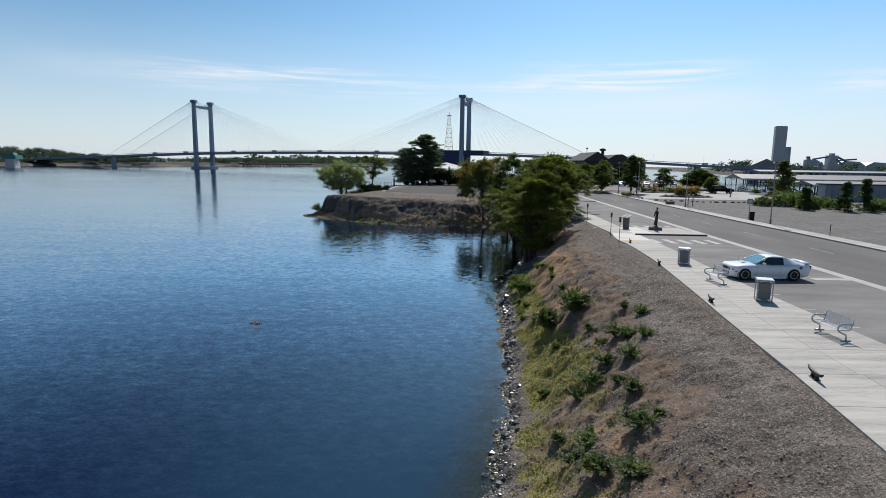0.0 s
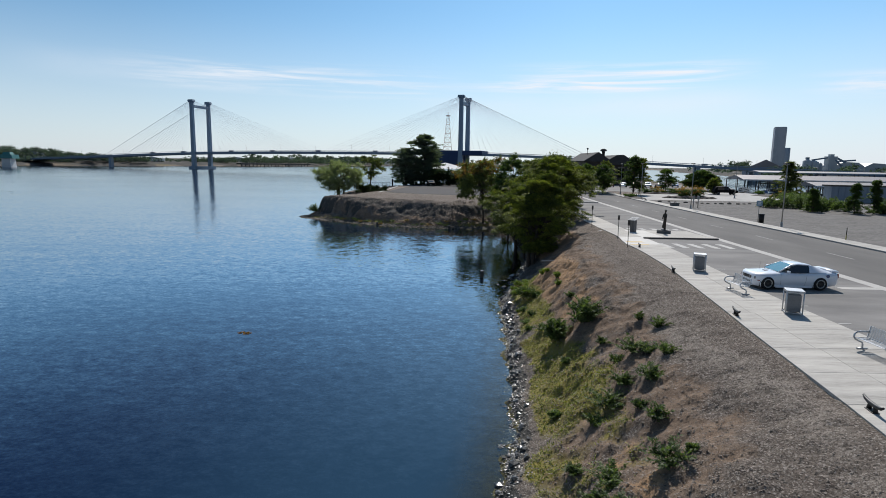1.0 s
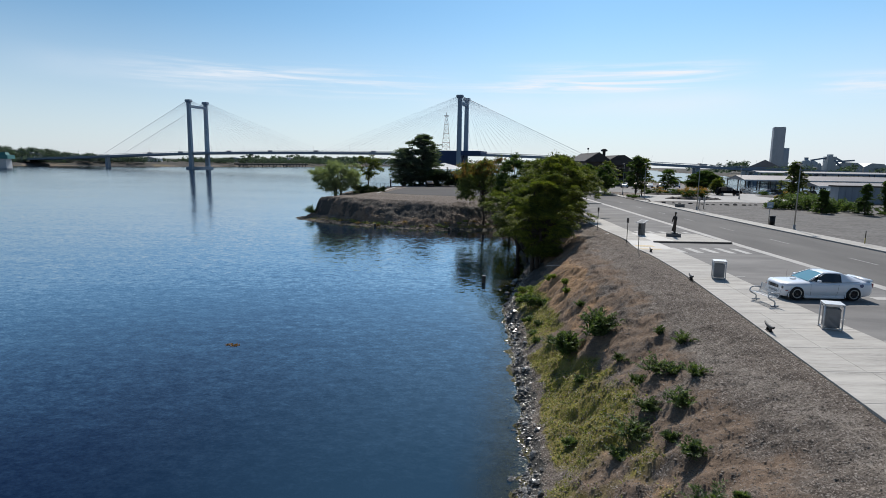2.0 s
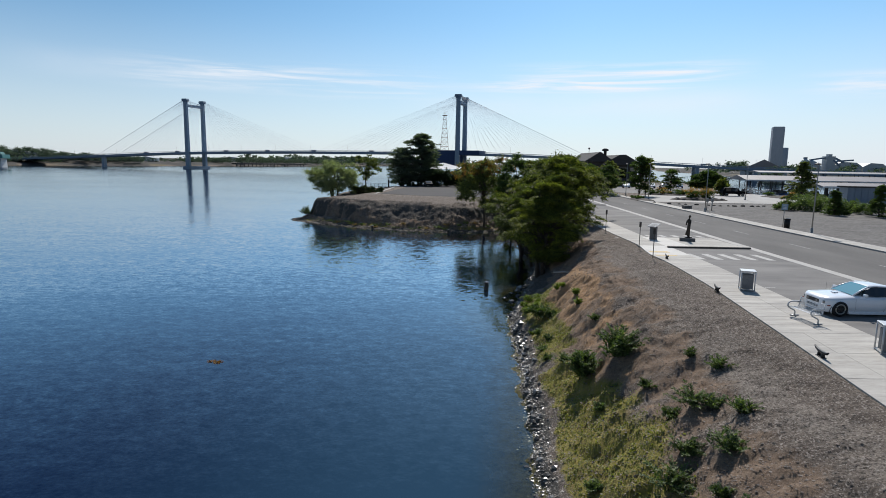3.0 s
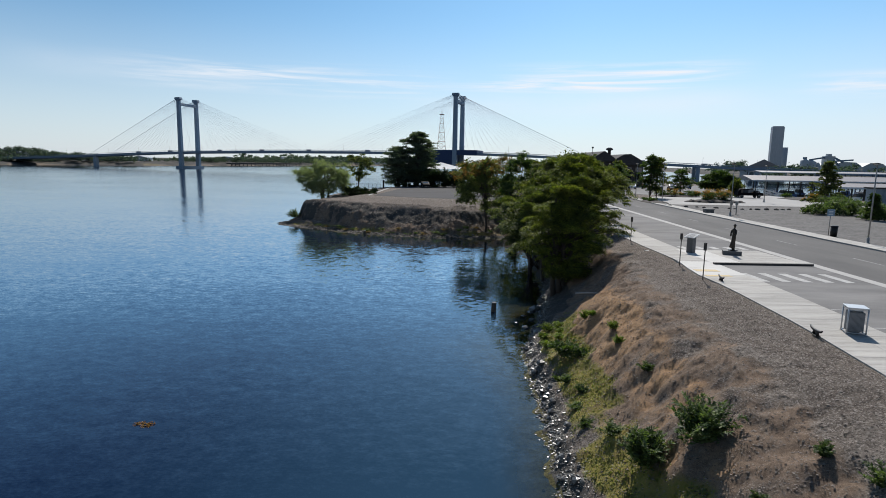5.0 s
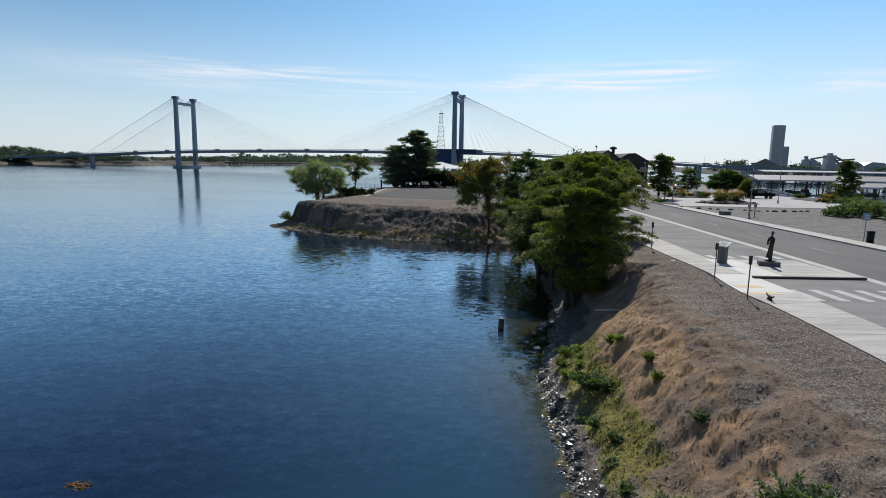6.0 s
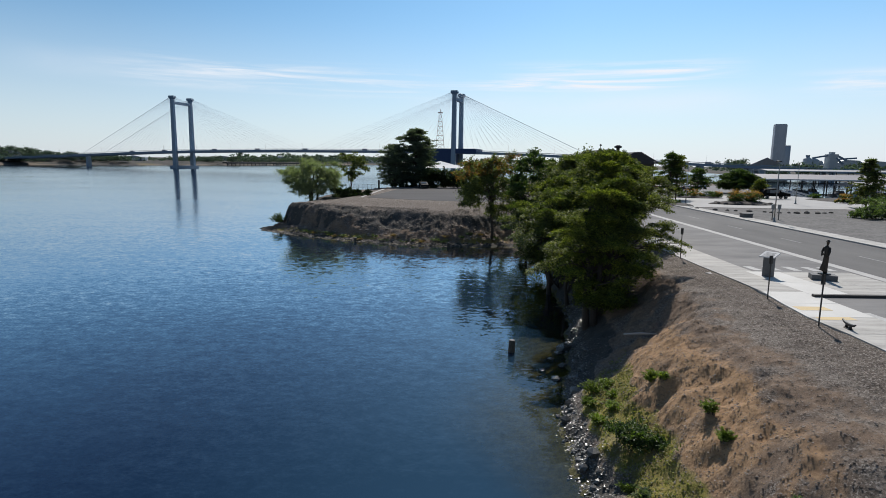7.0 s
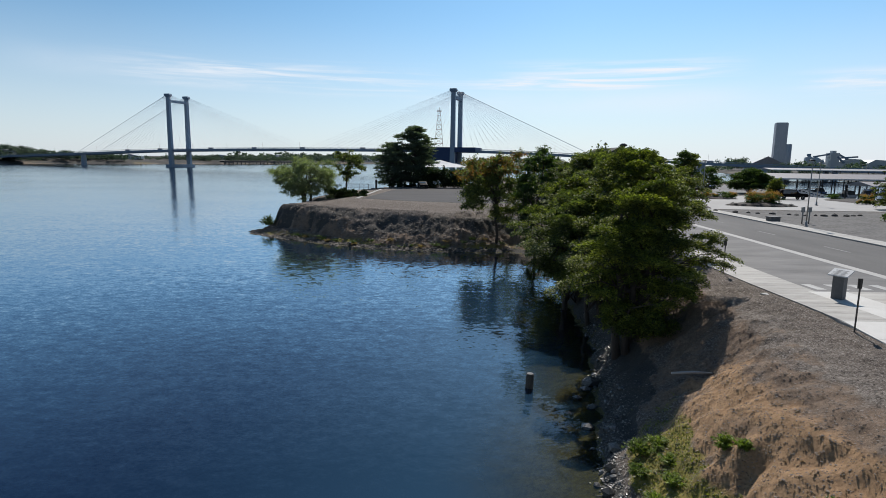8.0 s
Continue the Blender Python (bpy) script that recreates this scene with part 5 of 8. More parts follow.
# ---------------------------------------------------------------- marina, hall and lot
def build_hall():
    hall = thing("marina_hall", "dark-sided hall with twin hipped gables and cupola", "building", pose(44.8, 196, 4.8, 0, 0, 0))
    bm = bmesh.new()
    box(bm, 2.4, 9.6, 0, 22, 0, 8.0)
    box(bm, 9.604, 18.8, 0.4, 22, 0, 7.0)
    part("wall", bm, M_DARKBROWN, hall)
    for n in ([(1.3, 7.75), (10.4, 7.75), (10.4, 7.95), (6.05, 10.8), (5.75, 10.8), (1.3, 7.95)], [(8.8, 6.75), (20.0, 6.75), (20.0, 6.95), (14.3, 10.1), (12.2, 10.0), (8.8, 8.0)]):
        bm = bmesh.new()
        side_prism(bm, n, -1.6 if n[0][0] < 5 else -1.1, 23)
        part("roof", bm, M_DARKROOF, hall, "dark shingled gable roof")
    for k in range(5):
        win = bmesh.new()
        box(win, 3.2 + k * 3.3, 5.3 + k * 3.3, -0.06 + (0.4 if k > 1 else 0), 0.02 + (0.4 if k > 1 else 0), 2.6, 6.0)
        w = part("window", win, M_GLASSDARK, hall)
        fr = bmesh.new()
        for a, b in ((3.05, 3.2), (5.3, 5.45)):
            box(fr, a + k * 3.3, b + k * 3.3, -0.1 + (0.4 if k > 1 else 0), 0.4 if k > 1 else 0.0, 0.2, 6.2)
        box(fr, 3.2 + k * 3.3, 5.3 + k * 3.3, -0.1 + (0.4 if k > 1 else 0), 0.4 if k > 1 else 0.0, 6.01, 6.2)
        part("frame", fr, M_POST, w)
    cup = bmesh.new()
    tube(cup, [(9.0, 4, 8.4), (9.0, 4, 11.2), (9.0, 4, 11.3), (9.0, 4, 11.7), (9.0, 4, 12.1)], [0.5, 0.5, 1.05, 1.15, 0.4], 12)
    part("cupola", cup, M_DARKROOF, hall, "round roof vent")
    vane = bmesh.new()
    tube(vane, [(2.9, 1, 10.0), (2.9, 1, 11.9)], 0.08, 6)
    bmesh.ops.create_uvsphere(vane, u_segments=10, v_segments=6, radius=0.32, matrix=Matrix.Translation((2.9, 1, 11.9)))
    part("finial", vane, M_IRON, hall)


def build_dock(name, label, x0, x1, y, deep, z, rise, step):
    """A covered mooring: a long low roof on rows of posts, with a walkway that floats."""
    dock = thing(name, label, "dock")
    bm = bmesh.new()
    n = [(0, z), (deep, z), (deep / 2, z + rise)]
    a = [bm.verts.new((x0, y + p, q)) for p, q in n]
    b = [bm.verts.new((x1, y + p, q)) for p, q in n]
    bm.faces.new(a)
    bm.faces.new(b[::-1])
    for i in range(3):
        bm.faces.new((a[i], b[i], b[(i + 1) % 3], a[(i + 1) % 3]))
    bmesh.ops.recalc_face_normals(bm, faces=bm.faces)
    part("roof", bm, M_ROOFMETAL, dock, "pale ribbed metal roof")
    bm = bmesh.new()
    box(bm, x0 - 0.1, x1, y - 0.25, y - 0.02, z - 0.3, z + 0.2)
    part("fascia", bm, M_WHITEROOF, dock, "white fascia board")
    bm = bmesh.new()
    box(bm, x0, x1, y + 1, y + 3, 0.1, 0.6)
    part("walkway", bm, M_DOCKDARK, dock)
    x = x0 + 0.6
    while x < x1:
        for yy in (y + 0.4, y + deep - 0.4):
            bm = bmesh.new()
            box(bm, x - 0.16, x + 0.16, yy - 0.16, yy + 0.16, -1.0, z + 0.05)
            part("post", bm, M_DOCKDARK, dock)
        x += step
    return dock


def build_boat(x, y, rz, length, mat, cover, label):
    boat = thing("motor_boat", label, "boat", pose(x, y, 0.0, 0, 0, rz), "boats in the marina")
    k = length / 8
    bm = bmesh.new()
    rows = []
    for t, half, keel in ((-4, 1.2, -0.2), (-2, 1.35, -0.3), (0, 1.35, -0.3), (2, 1.0, -0.2), (3.4, 0.45, 0.1), (4.1, 0.03, 0.6)):
        rows.append([bm.verts.new((t * k, s * half * k, h * k)) for s, h in ((-1, 1.15), (-0.7, 0.1), (0, keel), (0.7, 0.1), (1, 1.15))])
    for r, s in zip(rows, rows[1:]):
        for i in range(4):
            bm.faces.new((r[i], r[i + 1], s[i + 1], s[i]))
        bm.faces.new((r[4], r[0], s[0], s[4]))
    bm.faces.new(rows[0])
    bmesh.ops.recalc_face_normals(bm, faces=bm.faces)
    part("hull", bm, mat, boat)
    bm = bmesh.new()
    box(bm, -2.6 * k, 1.4 * k, -1.0 * k, 1.0 * k, 1.1 * k, 2.3 * k, 0.0, 0.35 * k)
    part("cabin", bm, cover, boat)
    bm = bmesh.new()
    box(bm, -2.9 * k, 0.6 * k, -1.1 * k, 1.1 * k, 2.75 * k, 2.85 * k)
    for i, j in ((-2.7, -1), (-2.7, 1), (0.4, -1), (0.4, 1)):
        tube(bm, [(i * k, j * k, 1.9 * k), (i * k, j * k, 2.8 * k)], 0.04 * k, 5)
    part("canopy", bm, cover, boat)


def build_gangway():
    g = thing("gangway", "pale aluminium gangway with railings down to docks", "gangway")
    a, b = Vector((79.5, 158, 5.1)), Vector((96, 158.5, 1.2))
    bm = bmesh.new()
    bar(bm, a, b, 2.0, 0.25)
    part("deck", bm, M_SILVER, g)
    for off in (-1, 1):
        s = Vector((0, off, 0))
        bm = bmesh.new()
        for h in (0.55, 1.15):
            bar(bm, a + s + Vector((0, 0, h)), b + s + Vector((0, 0, h)), 0.14, 0.14)
        for k in range(12):
            p = a.lerp(b, k / 11) + s
            bar(bm, p, p + Vector((0.01, 0, 1.15)), 0.1, 0.1)
        part("railing", bm, M_SILVER, g)


build_hall()
build_dock("covered_dock", "long covered dock with pale metal roof on posts", 131, 330, 256, 17, 6.3, 2.0, 5)
build_dock("covered_dock", "far covered dock with long white roof edge", 234, 640, 432, 22, 8.6, 1.2, 12)
build_dock("covered_dock", "covered dock with pale roof and dark posts", 118, 250, 186, 12, 6.0, 1.2, 4)
_r = np.random.RandomState(77)
for _k in range(40):
    build_boat(116 + _k * 3.5 + _r.uniform(-1, 1), 222 + _r.uniform(0, 44), 80 + _r.uniform(-8, 8), _r.uniform(7, 10), (M_CARWHITE, M_CARGREY, M_CARBLUE)[_k % 3], (M_CARBLUE, M_DOCKDARK, M_DOCKDARK)[_r.randint(3)], ("white motor boat under covered dock", "grey boat with dark canopy in marina", "blue-hulled motor boat at the dock")[_k % 3])
build_gangway()


def build_boathouse(x, y, w, deep, h, rz):
    house = thing("storage_container", "pale blue-grey ribbed metal storage container", "container", pose(x, y, PAVE - 0.2, 0, 0, rz), "storage containers")
    bm = bmesh.new()
    box(bm, 0, w, 0, deep, 0.1, h)
    part("wall", bm, M_BLUEWALL, house)
    for k in range(int(w / 1.2)):
        rib = bmesh.new()
        box(rib, k * 1.2 + 0.1, k * 1.2 + 0.16, -0.05, 0.0, 0.6, h - 0.2)
        part("rib", rib, M_BLUEWALL, house)
    bm = bmesh.new()
    box(bm, -0.3, w + 0.3, -0.3, deep + 0.3, h, h + 0.25)
    part("roof", bm, M_DOCKDARK, house)
    return house


build_boathouse(75.0, 115, 4.8, 2.5, 3.3, -3)
build_boathouse(80.4, 114.8, 12.2, 2.5, 3.3, -2)


# ---------------------------------------------------------------- vehicles
def build_wheel(parent, x, y, z, r, side):
    wb = bmesh.new()
    prof = [(r * 0.62, -0.11), (r * 0.9, -0.12), (r, -0.08), (r, 0.08), (r * 0.9, 0.12), (r * 0.62, 0.11)]
    n = 24
    rings = [[wb.verts.new((x + p * math.cos(6.2832 * k / n), y + q, z + p * math.sin(6.2832 * k / n))) for k in range(n)] for p, q in prof]
    for a, b in zip(rings, rings[1:] + rings[:1]):
        for k in range(n):
            wb.faces.new((a[k], a[(k + 1) % n], b[(k + 1) % n], b[k])).smooth = True
    bmesh.ops.recalc_face_normals(wb, faces=wb.faces)
    tyre = part("wheel", wb, M_TYRE, parent, "black tyre on alloy wheel")
    rim = bmesh.new()
    yo = y + side * 0.07
    tube(rim, [(x, y - 0.09, z), (x, y + 0.09, z)], r * 0.16, 10)
    for k in range(5):
        a = 6.2832 * k / 5 + 0.3
        for da in (-0.13, 0.13):
            tube(rim, [(x + 0.05 * math.cos(a), yo, z + 0.05 * math.sin(a)), (x + r * 0.62 * math.cos(a + da), yo + side * 0.02, z + r * 0.62 * math.sin(a + da))], 0.022, 5)
    part("spokes", rim, M_SPOKE, tyre, "dark five-spoke wheel")
    rim = bmesh.new()
    ring = [(x + r * 0.62 * math.cos(6.2832 * k / 24), yo + side * 0.025, z + r * 0.62 * math.sin(6.2832 * k / 24)) for k in range(25)]
    tube(rim, ring, 0.03, 6, False)
    part("rim", rim, M_RIM, tyre, "pale metal rim ring")
    disc = bmesh.new()
    tube(disc, [(x, y - 0.03, z), (x, y + 0.03, z)], r * 0.5, 18)
    part("brake_disc", disc, M_TRIM, tyre)


def shell(bm, rows, close=True):
    """A skin through rows of corners."""
    vs = [[bm.verts.new(p) for p in row] for row in rows]
    for a, b in zip(vs, vs[1:]):
        for i in range(len(a) - 1):
            bm.faces.new((a[i], a[i + 1], b[i + 1], b[i])).smooth = True
    if close:
        bm.faces.new(vs[0])
        bm.faces.new(vs[-1][::-1])
    bmesh.ops.recalc_face_normals(bm, faces=bm.faces)
    return bm


def build_coupe():
    """The white two-door coupe; nose to -x, its middle over the origin."""
    car = thing("sports_coupe", "white two-door sports coupe parked nose to the promenade", "car", pose(18.78, 34.3, PAVE - 0.01))
    # x, half width at the sill, at the shoulder, on top; heights of sill, shoulder, crown
    st = [(-1.97, 0.42, 0.45, 0.40, 0.33, 0.66, 0.735), (-1.945, 0.56, 0.60, 0.53, 0.26, 0.70, 0.775), (-1.88, 0.69, 0.73, 0.63, 0.22, 0.735, 0.81), (-1.78, 0.80, 0.84, 0.71, 0.21, 0.765, 0.84), (-1.67, 0.875, 0.915, 0.765, 0.21, 0.79, 0.865), (-1.2, 0.885, 0.925, 0.78, 0.21, 0.82, 0.90),
          (-0.75, 0.89, 0.925, 0.78, 0.20, 0.835, 0.93), (-0.2, 0.90, 0.93, 0.78, 0.20, 0.84, 0.935), (0.5, 0.90, 0.93, 0.78, 0.20, 0.85, 0.94), (1.0, 0.90, 0.935, 0.78, 0.21, 0.87, 0.96), (1.45, 0.90, 0.94, 0.79, 0.22, 0.89, 0.985),
          (1.9, 0.88, 0.91, 0.76, 0.24, 0.88, 0.985), (2.22, 0.83, 0.86, 0.72, 0.28, 0.86, 0.98), (2.34, 0.76, 0.79, 0.68, 0.34, 0.80, 0.95)]
    rows = []
    for x, a, b, c, z0, z1, z2 in st:
        half = [(a * 0.92, z0), (a, z0 + 0.06), (b, (z0 + z1) / 2), (b * 0.985, z1 - 0.06), (b * 0.955, z1), (c, z2 - 0.012), (c * 0.5, z2 + 0.008)]
        rows.append([(x, -p, q) for p, q in half] + [(x, 0, z2 + 0.014)] + [(x, p, q) for p, q in half[::-1]] + [(x, -half[0][0], half[0][1])])
    bm = bmesh.new()
    shell(bm, rows)
    body = part("body", bm, M_CARWHITE, car, "glossy white body")
    # arches
    for wx in (-1.37, 1.35):
        for sd in (-1, 1):
            arch = bmesh.new()
            pts = [(wx + 0.375 * math.cos(a), sd * 0.918, 0.335 + 0.375 * math.sin(a)) for a in np.linspace(-0.35, math.pi + 0.35, 15)]
            fan = [arch.verts.new((p[0], sd * 0.938, p[2])) for p in pts]
            back = [arch.verts.new((p[0], sd * 0.70, p[2])) for p in pts]
            arch.faces.new(fan)
            for i in range(len(pts) - 1):
                arch.faces.new((fan[i], fan[i + 1], back[i + 1], back[i]))
            bmesh.ops.recalc_face_normals(arch, faces=arch.faces)
            part("wheel_arch", arch, M_TRIM, body, "dark wheel well")
            lip = bmesh.new()
            tube(lip, [(p[0], sd * 0.935, p[2]) for p in pts], 0.022, 6)
            part("arch_lip", lip, M_CARWHITE, body)
            build_wheel(car, wx, sd * 0.88, 0.335, 0.335, sd)
    # greenhouse: roof, pillars, glass
    roof = bmesh.new()
    rr = []
    for x, h, w in ((0.14, 1.315, 0.52), (0.28, 1.352, 0.555), (0.5, 1.375, 0.58), (0.85, 1.36, 0.575), (1.15, 1.315, 0.56)):
        rr.append([(x, -w, h - 0.05), (x, -w * 0.92, h - 0.012), (x, -w * 0.5, h + 0.004), (x, 0, h + 0.01), (x, w * 0.5, h + 0.004), (x, w * 0.92, h - 0.012), (x, w, h - 0.05)])
    shell(roof, rr, False)
    part("roof", roof, M_CARWHITE, car).location.x = -0.12
    for sd in (-1, 1):
        quarter = bmesh.new()
        shell(quarter, [[(0.98, sd * 0.58, 1.30), (0.95, sd * 0.72, 1.12), (0.92, sd * 0.84, 0.93)], [(1.18, sd * 0.565, 1.27), (1.25, sd * 0.71, 1.12), (1.35, sd * 0.84, 0.96)], [(1.45, sd * 0.55, 1.18), (1.62, sd * 0.66, 1.09), (1.78, sd * 0.80, 0.97)], [(1.85, sd * 0.52, 1.05), (1.92, sd * 0.6, 1.03), (1.98, sd * 0.72, 0.98)]], False)
        part("rear_pillar", quarter, M_CARWHITE, car).location.x = -0.12
        pillar = bmesh.new()
        tube(pillar, [(-0.60, sd * 0.70, 0.94), (-0.24, sd * 0.63, 1.14), (0.14, sd * 0.54, 1.30), (0.42, sd * 0.58, 1.335), (0.98, sd * 0.58, 1.31)], 0.035, 6)
        part("front_pillar", pillar, M_CARWHITE, car).location.x = -0.12
        win = bmesh.new()
        shell(win, [[(-0.32, sd * 0.80, 0.94), (-0.26, sd * 0.745, 0.99)], [(-0.02, sd * 0.82, 0.94), (0.0, sd * 0.65, 1.19)], [(0.22, sd * 0.83, 0.94), (0.24, sd * 0.59, 1.29)], [(0.45, sd * 0.84, 0.93), (0.45, sd * 0.61, 1.315)], [(0.98, sd * 0.83, 0.94), (0.96, sd * 0.61, 1.29)]], False)
        part("side_window", win, M_GLASSDARK, car, "dark tinted side glass").location.x = -0.12
        mir = bmesh.new()
        box(mir, -0.44, -0.30, min(sd * 0.9, sd * 1.06), max(sd * 0.9, sd * 1.06), 0.94, 1.06, 0.03)
        part("mirror", mir, M_CARWHITE, car)
        seam = bmesh.new()
        tube(seam, [(-0.72, sd * 0.932, 0.85), (-0.70, sd * 0.936, 0.5), (-0.70, sd * 0.915, 0.27)], 0.004, 4)
        part("door_seam", seam, M_TRIM, car)
        seam = bmesh.new()
        tube(seam, [(0.62, sd * 0.934, 0.86), (0.60, sd * 0.938, 0.5), (0.52, sd * 0.915, 0.27)], 0.004, 4)
        part("door_seam", seam, M_TRIM, car)
        hd = bmesh.new()
        box(hd, 0.36, 0.54, min(sd * 0.925, sd * 0.945), max(sd * 0.925, sd * 0.945), 0.80, 0.83)
        part("door_handle", hd, M_CARWHITE, car)
        skirt = bmesh.new()
        box(skirt, -0.95, 0.95, min(sd * 0.86, sd * 0.925), max(sd * 0.86, sd * 0.925), 0.16, 0.27, 0.015)
        part("side_skirt", skirt, M_CARWHITE, car)
        lamp = bmesh.new()
        box(lamp, -1.935, -1.74, min(sd * 0.46, sd * 0.70), max(sd * 0.46, sd * 0.70), 0.565, 0.70, 0.03)
        part("headlight", lamp, M_LAMPLENS, car, "clear headlight")
        fog = bmesh.new()
        tube(fog, [(-2.0, sd * 0.30, 0.625), (-1.86, sd * 0.30, 0.625)], 0.06, 12)
        part("grille_lamp", fog, M_LAMPLENS, car)
        mk = bmesh.new()
        box(mk, -1.86, -1.75, min(sd * 0.83, sd * 0.88), max(sd * 0.83, sd * 0.88), 0.50, 0.54)
        part("side_marker", mk, M_REDLENS, car)
        for k in range(3):
            tl = bmesh.new()
            y0 = sd * (0.44 + 0.12 * k)
            box(tl, 2.30, 2.385, min(y0, y0 + sd * 0.09), max(y0, y0 + sd * 0.09), 0.70, 0.90, 0.01)
            part("tail_light", tl, M_REDLENS, car, "red three-bar tail light")
    ws = bmesh.new()
    shell(ws, [[(-0.60, y, 0.955 + 0.02 * (1 - abs(y) / 0.7)) for y in (-0.68, -0.35, 0, 0.35, 0.68)], [(-0.24, y, 1.15) for y in (-0.61, -0.31, 0, 0.31, 0.61)], [(0.14, y, 1.318) for y in (-0.52, -0.27, 0, 0.27, 0.52)]], False)
    part("windscreen", ws, M_GLASSTEAL, car, "pale teal sunlit windscreen").location.x = -0.12
    bw = bmesh.new()
    shell(bw, [[(1.15, y, 1.315) for y in (-0.54, 0, 0.54)], [(1.5, y, 1.19) for y in (-0.53, 0, 0.53)], [(1.88, y, 1.055) for y in (-0.5, 0, 0.5)]], False)
    part("rear_window", bw, M_GLASSDARK, car).location.x = -0.12
    gr = bmesh.new()
    box(gr, -1.985, -1.81, -0.42, 0.42, 0.54, 0.705, 0.02)
    part("grille", gr, M_TRIM, car, "black front grille")
    air = bmesh.new()
    box(air, -1.978, -1.81, -0.38, 0.38, 0.34, 0.44, 0.02)
    part("air_intake", air, M_TRIM, car)
    spl = bmesh.new()
    box(spl, -1.96, -1.71, -0.50, 0.50, 0.19, 0.25, 0.015)
    part("front_lip", spl, M_CARWHITE, car)
    wing = bmesh.new()
    shell(wing, [[(2.02, y, z) for y, z in ((-0.74, 0.98), (-0.70, 1.03), (0, 1.05), (0.70, 1.03), (0.74, 0.98))], [(2.18, y, z) for y, z in ((-0.75, 0.99), (-0.71, 1.065), (0, 1.085), (0.71, 1.065), (0.75, 0.99))], [(2.36, y, z) for y, z in ((-0.74, 0.98), (-0.70, 1.06), (0, 1.08), (0.70, 1.06), (0.74, 0.98))]])
    part("rear_spoiler", wing, M_CARWHITE, car)
    scoop = bmesh.new()
    box(scoop, -1.15, -0.95, -0.12, 0.12, 0.93, 0.965, 0.01)
    part("bonnet_vent", scoop, M_CARWHITE, car)
    cap = bmesh.new()
    tube(cap, [(1.72, -0.895, 0.80), (1.72, -0.94, 0.80)], 0.085, 16)
    part("badge", cap, M_CARBLUE, car, "round blue quarter-panel badge")
    ant = bmesh.new()
    tube(ant, [(-0.95, 0.7, 0.88), (-0.93, 0.72, 1.25)], 0.005, 4)
    part("antenna", ant, M_TRIM, car)
    plate = bmesh.new()
    box(plate, 2.365, 2.385, -0.26, 0.26, 0.55, 0.68)
    part("number_plate", plate, M_SIGNBACK, car)
    # it sits low on its wheels
    for piece in car.children:
        if not piece.name.startswith("wheel"):
            piece.location.z -= 0.055


def build_small_car(x, y, rz, mat, label, kind="car", length=4.5, tall=1.45):
    car = thing("sport_utility_car" if kind == "tall" else "parked_car", label, "car" if kind == "tall" else "car", pose(x, y, PAVE - 0.01, 0, 0, rz), "parked cars")
    h = length / 2
    low = 0.52 if kind == "tall" else 0.42
    if kind == "tall":
        prof = [(-h, 0.5), (-h - 0.02, 0.98), (-h + 0.12, 1.12), (-1.15, 1.24), (-1.05, 1.28), (-0.45, 1.88), (0.6, 1.95), (h - 0.45, 1.9), (h - 0.08, 1.28), (h, 0.55)]
    else:
        prof = [(-h, 0.45), (-h + 0.05, 0.78), (-h + 0.9, 0.95), (-0.75, 1.0), (-0.1, tall - 0.05), (0.8, tall), (1.6, 1.05), (h - 0.05, 0.98), (h, 0.5)]
    bm = bmesh.new()
    rows = []
    for yy, k in ((-0.90, 0.93), (-0.86, 0.985), (-0.72, 1.0), (0, 1.01), (0.72, 1.0), (0.86, 0.985), (0.90, 0.93)):
        rows.append([(px, yy, low + (pz - low) * k) for px, pz in prof])
    shell(bm, rows)
    part("body", bm, mat, car)
    zt = prof[5][1] if kind == "tall" else tall
    for sd in (-1, 1):
        gl = bmesh.new()
        box(gl, -0.55 if kind == "tall" else -0.35, h - 0.7 if kind == "tall" else 1.2, min(sd * 0.88, sd * 0.915), max(sd * 0.88, sd * 0.915), 1.12 if kind == "tall" else 0.98, zt - 0.12)
        part("side_window", gl, M_GLASSDARK, car)
    fs = bmesh.new()
    zs = (1.22, zt - 0.06) if kind == "tall" else (1.02, zt - 0.1)
    x0, x1 = (-1.04, -0.5) if kind == "tall" else (-0.70, -0.2)
    shell(fs, [[(x0 - 0.02, -0.7, zs[0] + 0.06), (x0 - 0.02, 0.7, zs[0] + 0.06)], [(x1 - 0.02, -0.6, zs[1]), (x1 - 0.02, 0.6, zs[1])]], False)
    part("windscreen", fs, M_GLASSDARK, car)
    for wx in (-h + 0.9, h - 0.95):
        for sd in (-1, 1):
            build_wheel(car, wx, sd * 0.85, 0.36, 0.36, sd)
    return car


build_coupe()
build_small_car(66.2, 139.2, 178, M_CARBLACK, "tall black sport utility car parked at turning circle", "tall", 5.4)
_r = np.random.RandomState(12)
for _x, _y, _rz, _m, _lab in ((50.5, 178, 75, M_CARRED, "small red car in marina lot"), (54.5, 178.5, 78, M_CARWHITE, "white car parked in marina lot"), (58.5, 179, 74, M_CARRED, "dark red car in marina lot"), (62.5, 180, 76, M_CARGREY, "grey car in marina lot"), (66.8, 181, 75, M_CARWHITE, "white hatchback in marina lot"),
                           (60.8, 166, 80, M_CARBLACK, "black car beside round tree"), (45.6, 183, 85, M_CARGREY, "silver car near the hall"), (72, 183, 70, M_CARBLUE, "blue car in marina lot")):
    build_small_car(_x, _y, _rz, _m, _lab)
# a grey car; the pine's shade on it is put into the black paint
build_small_car(-3.4, 164, 100, M_CARBLACK, "grey car under old pine, shade put into its paint")


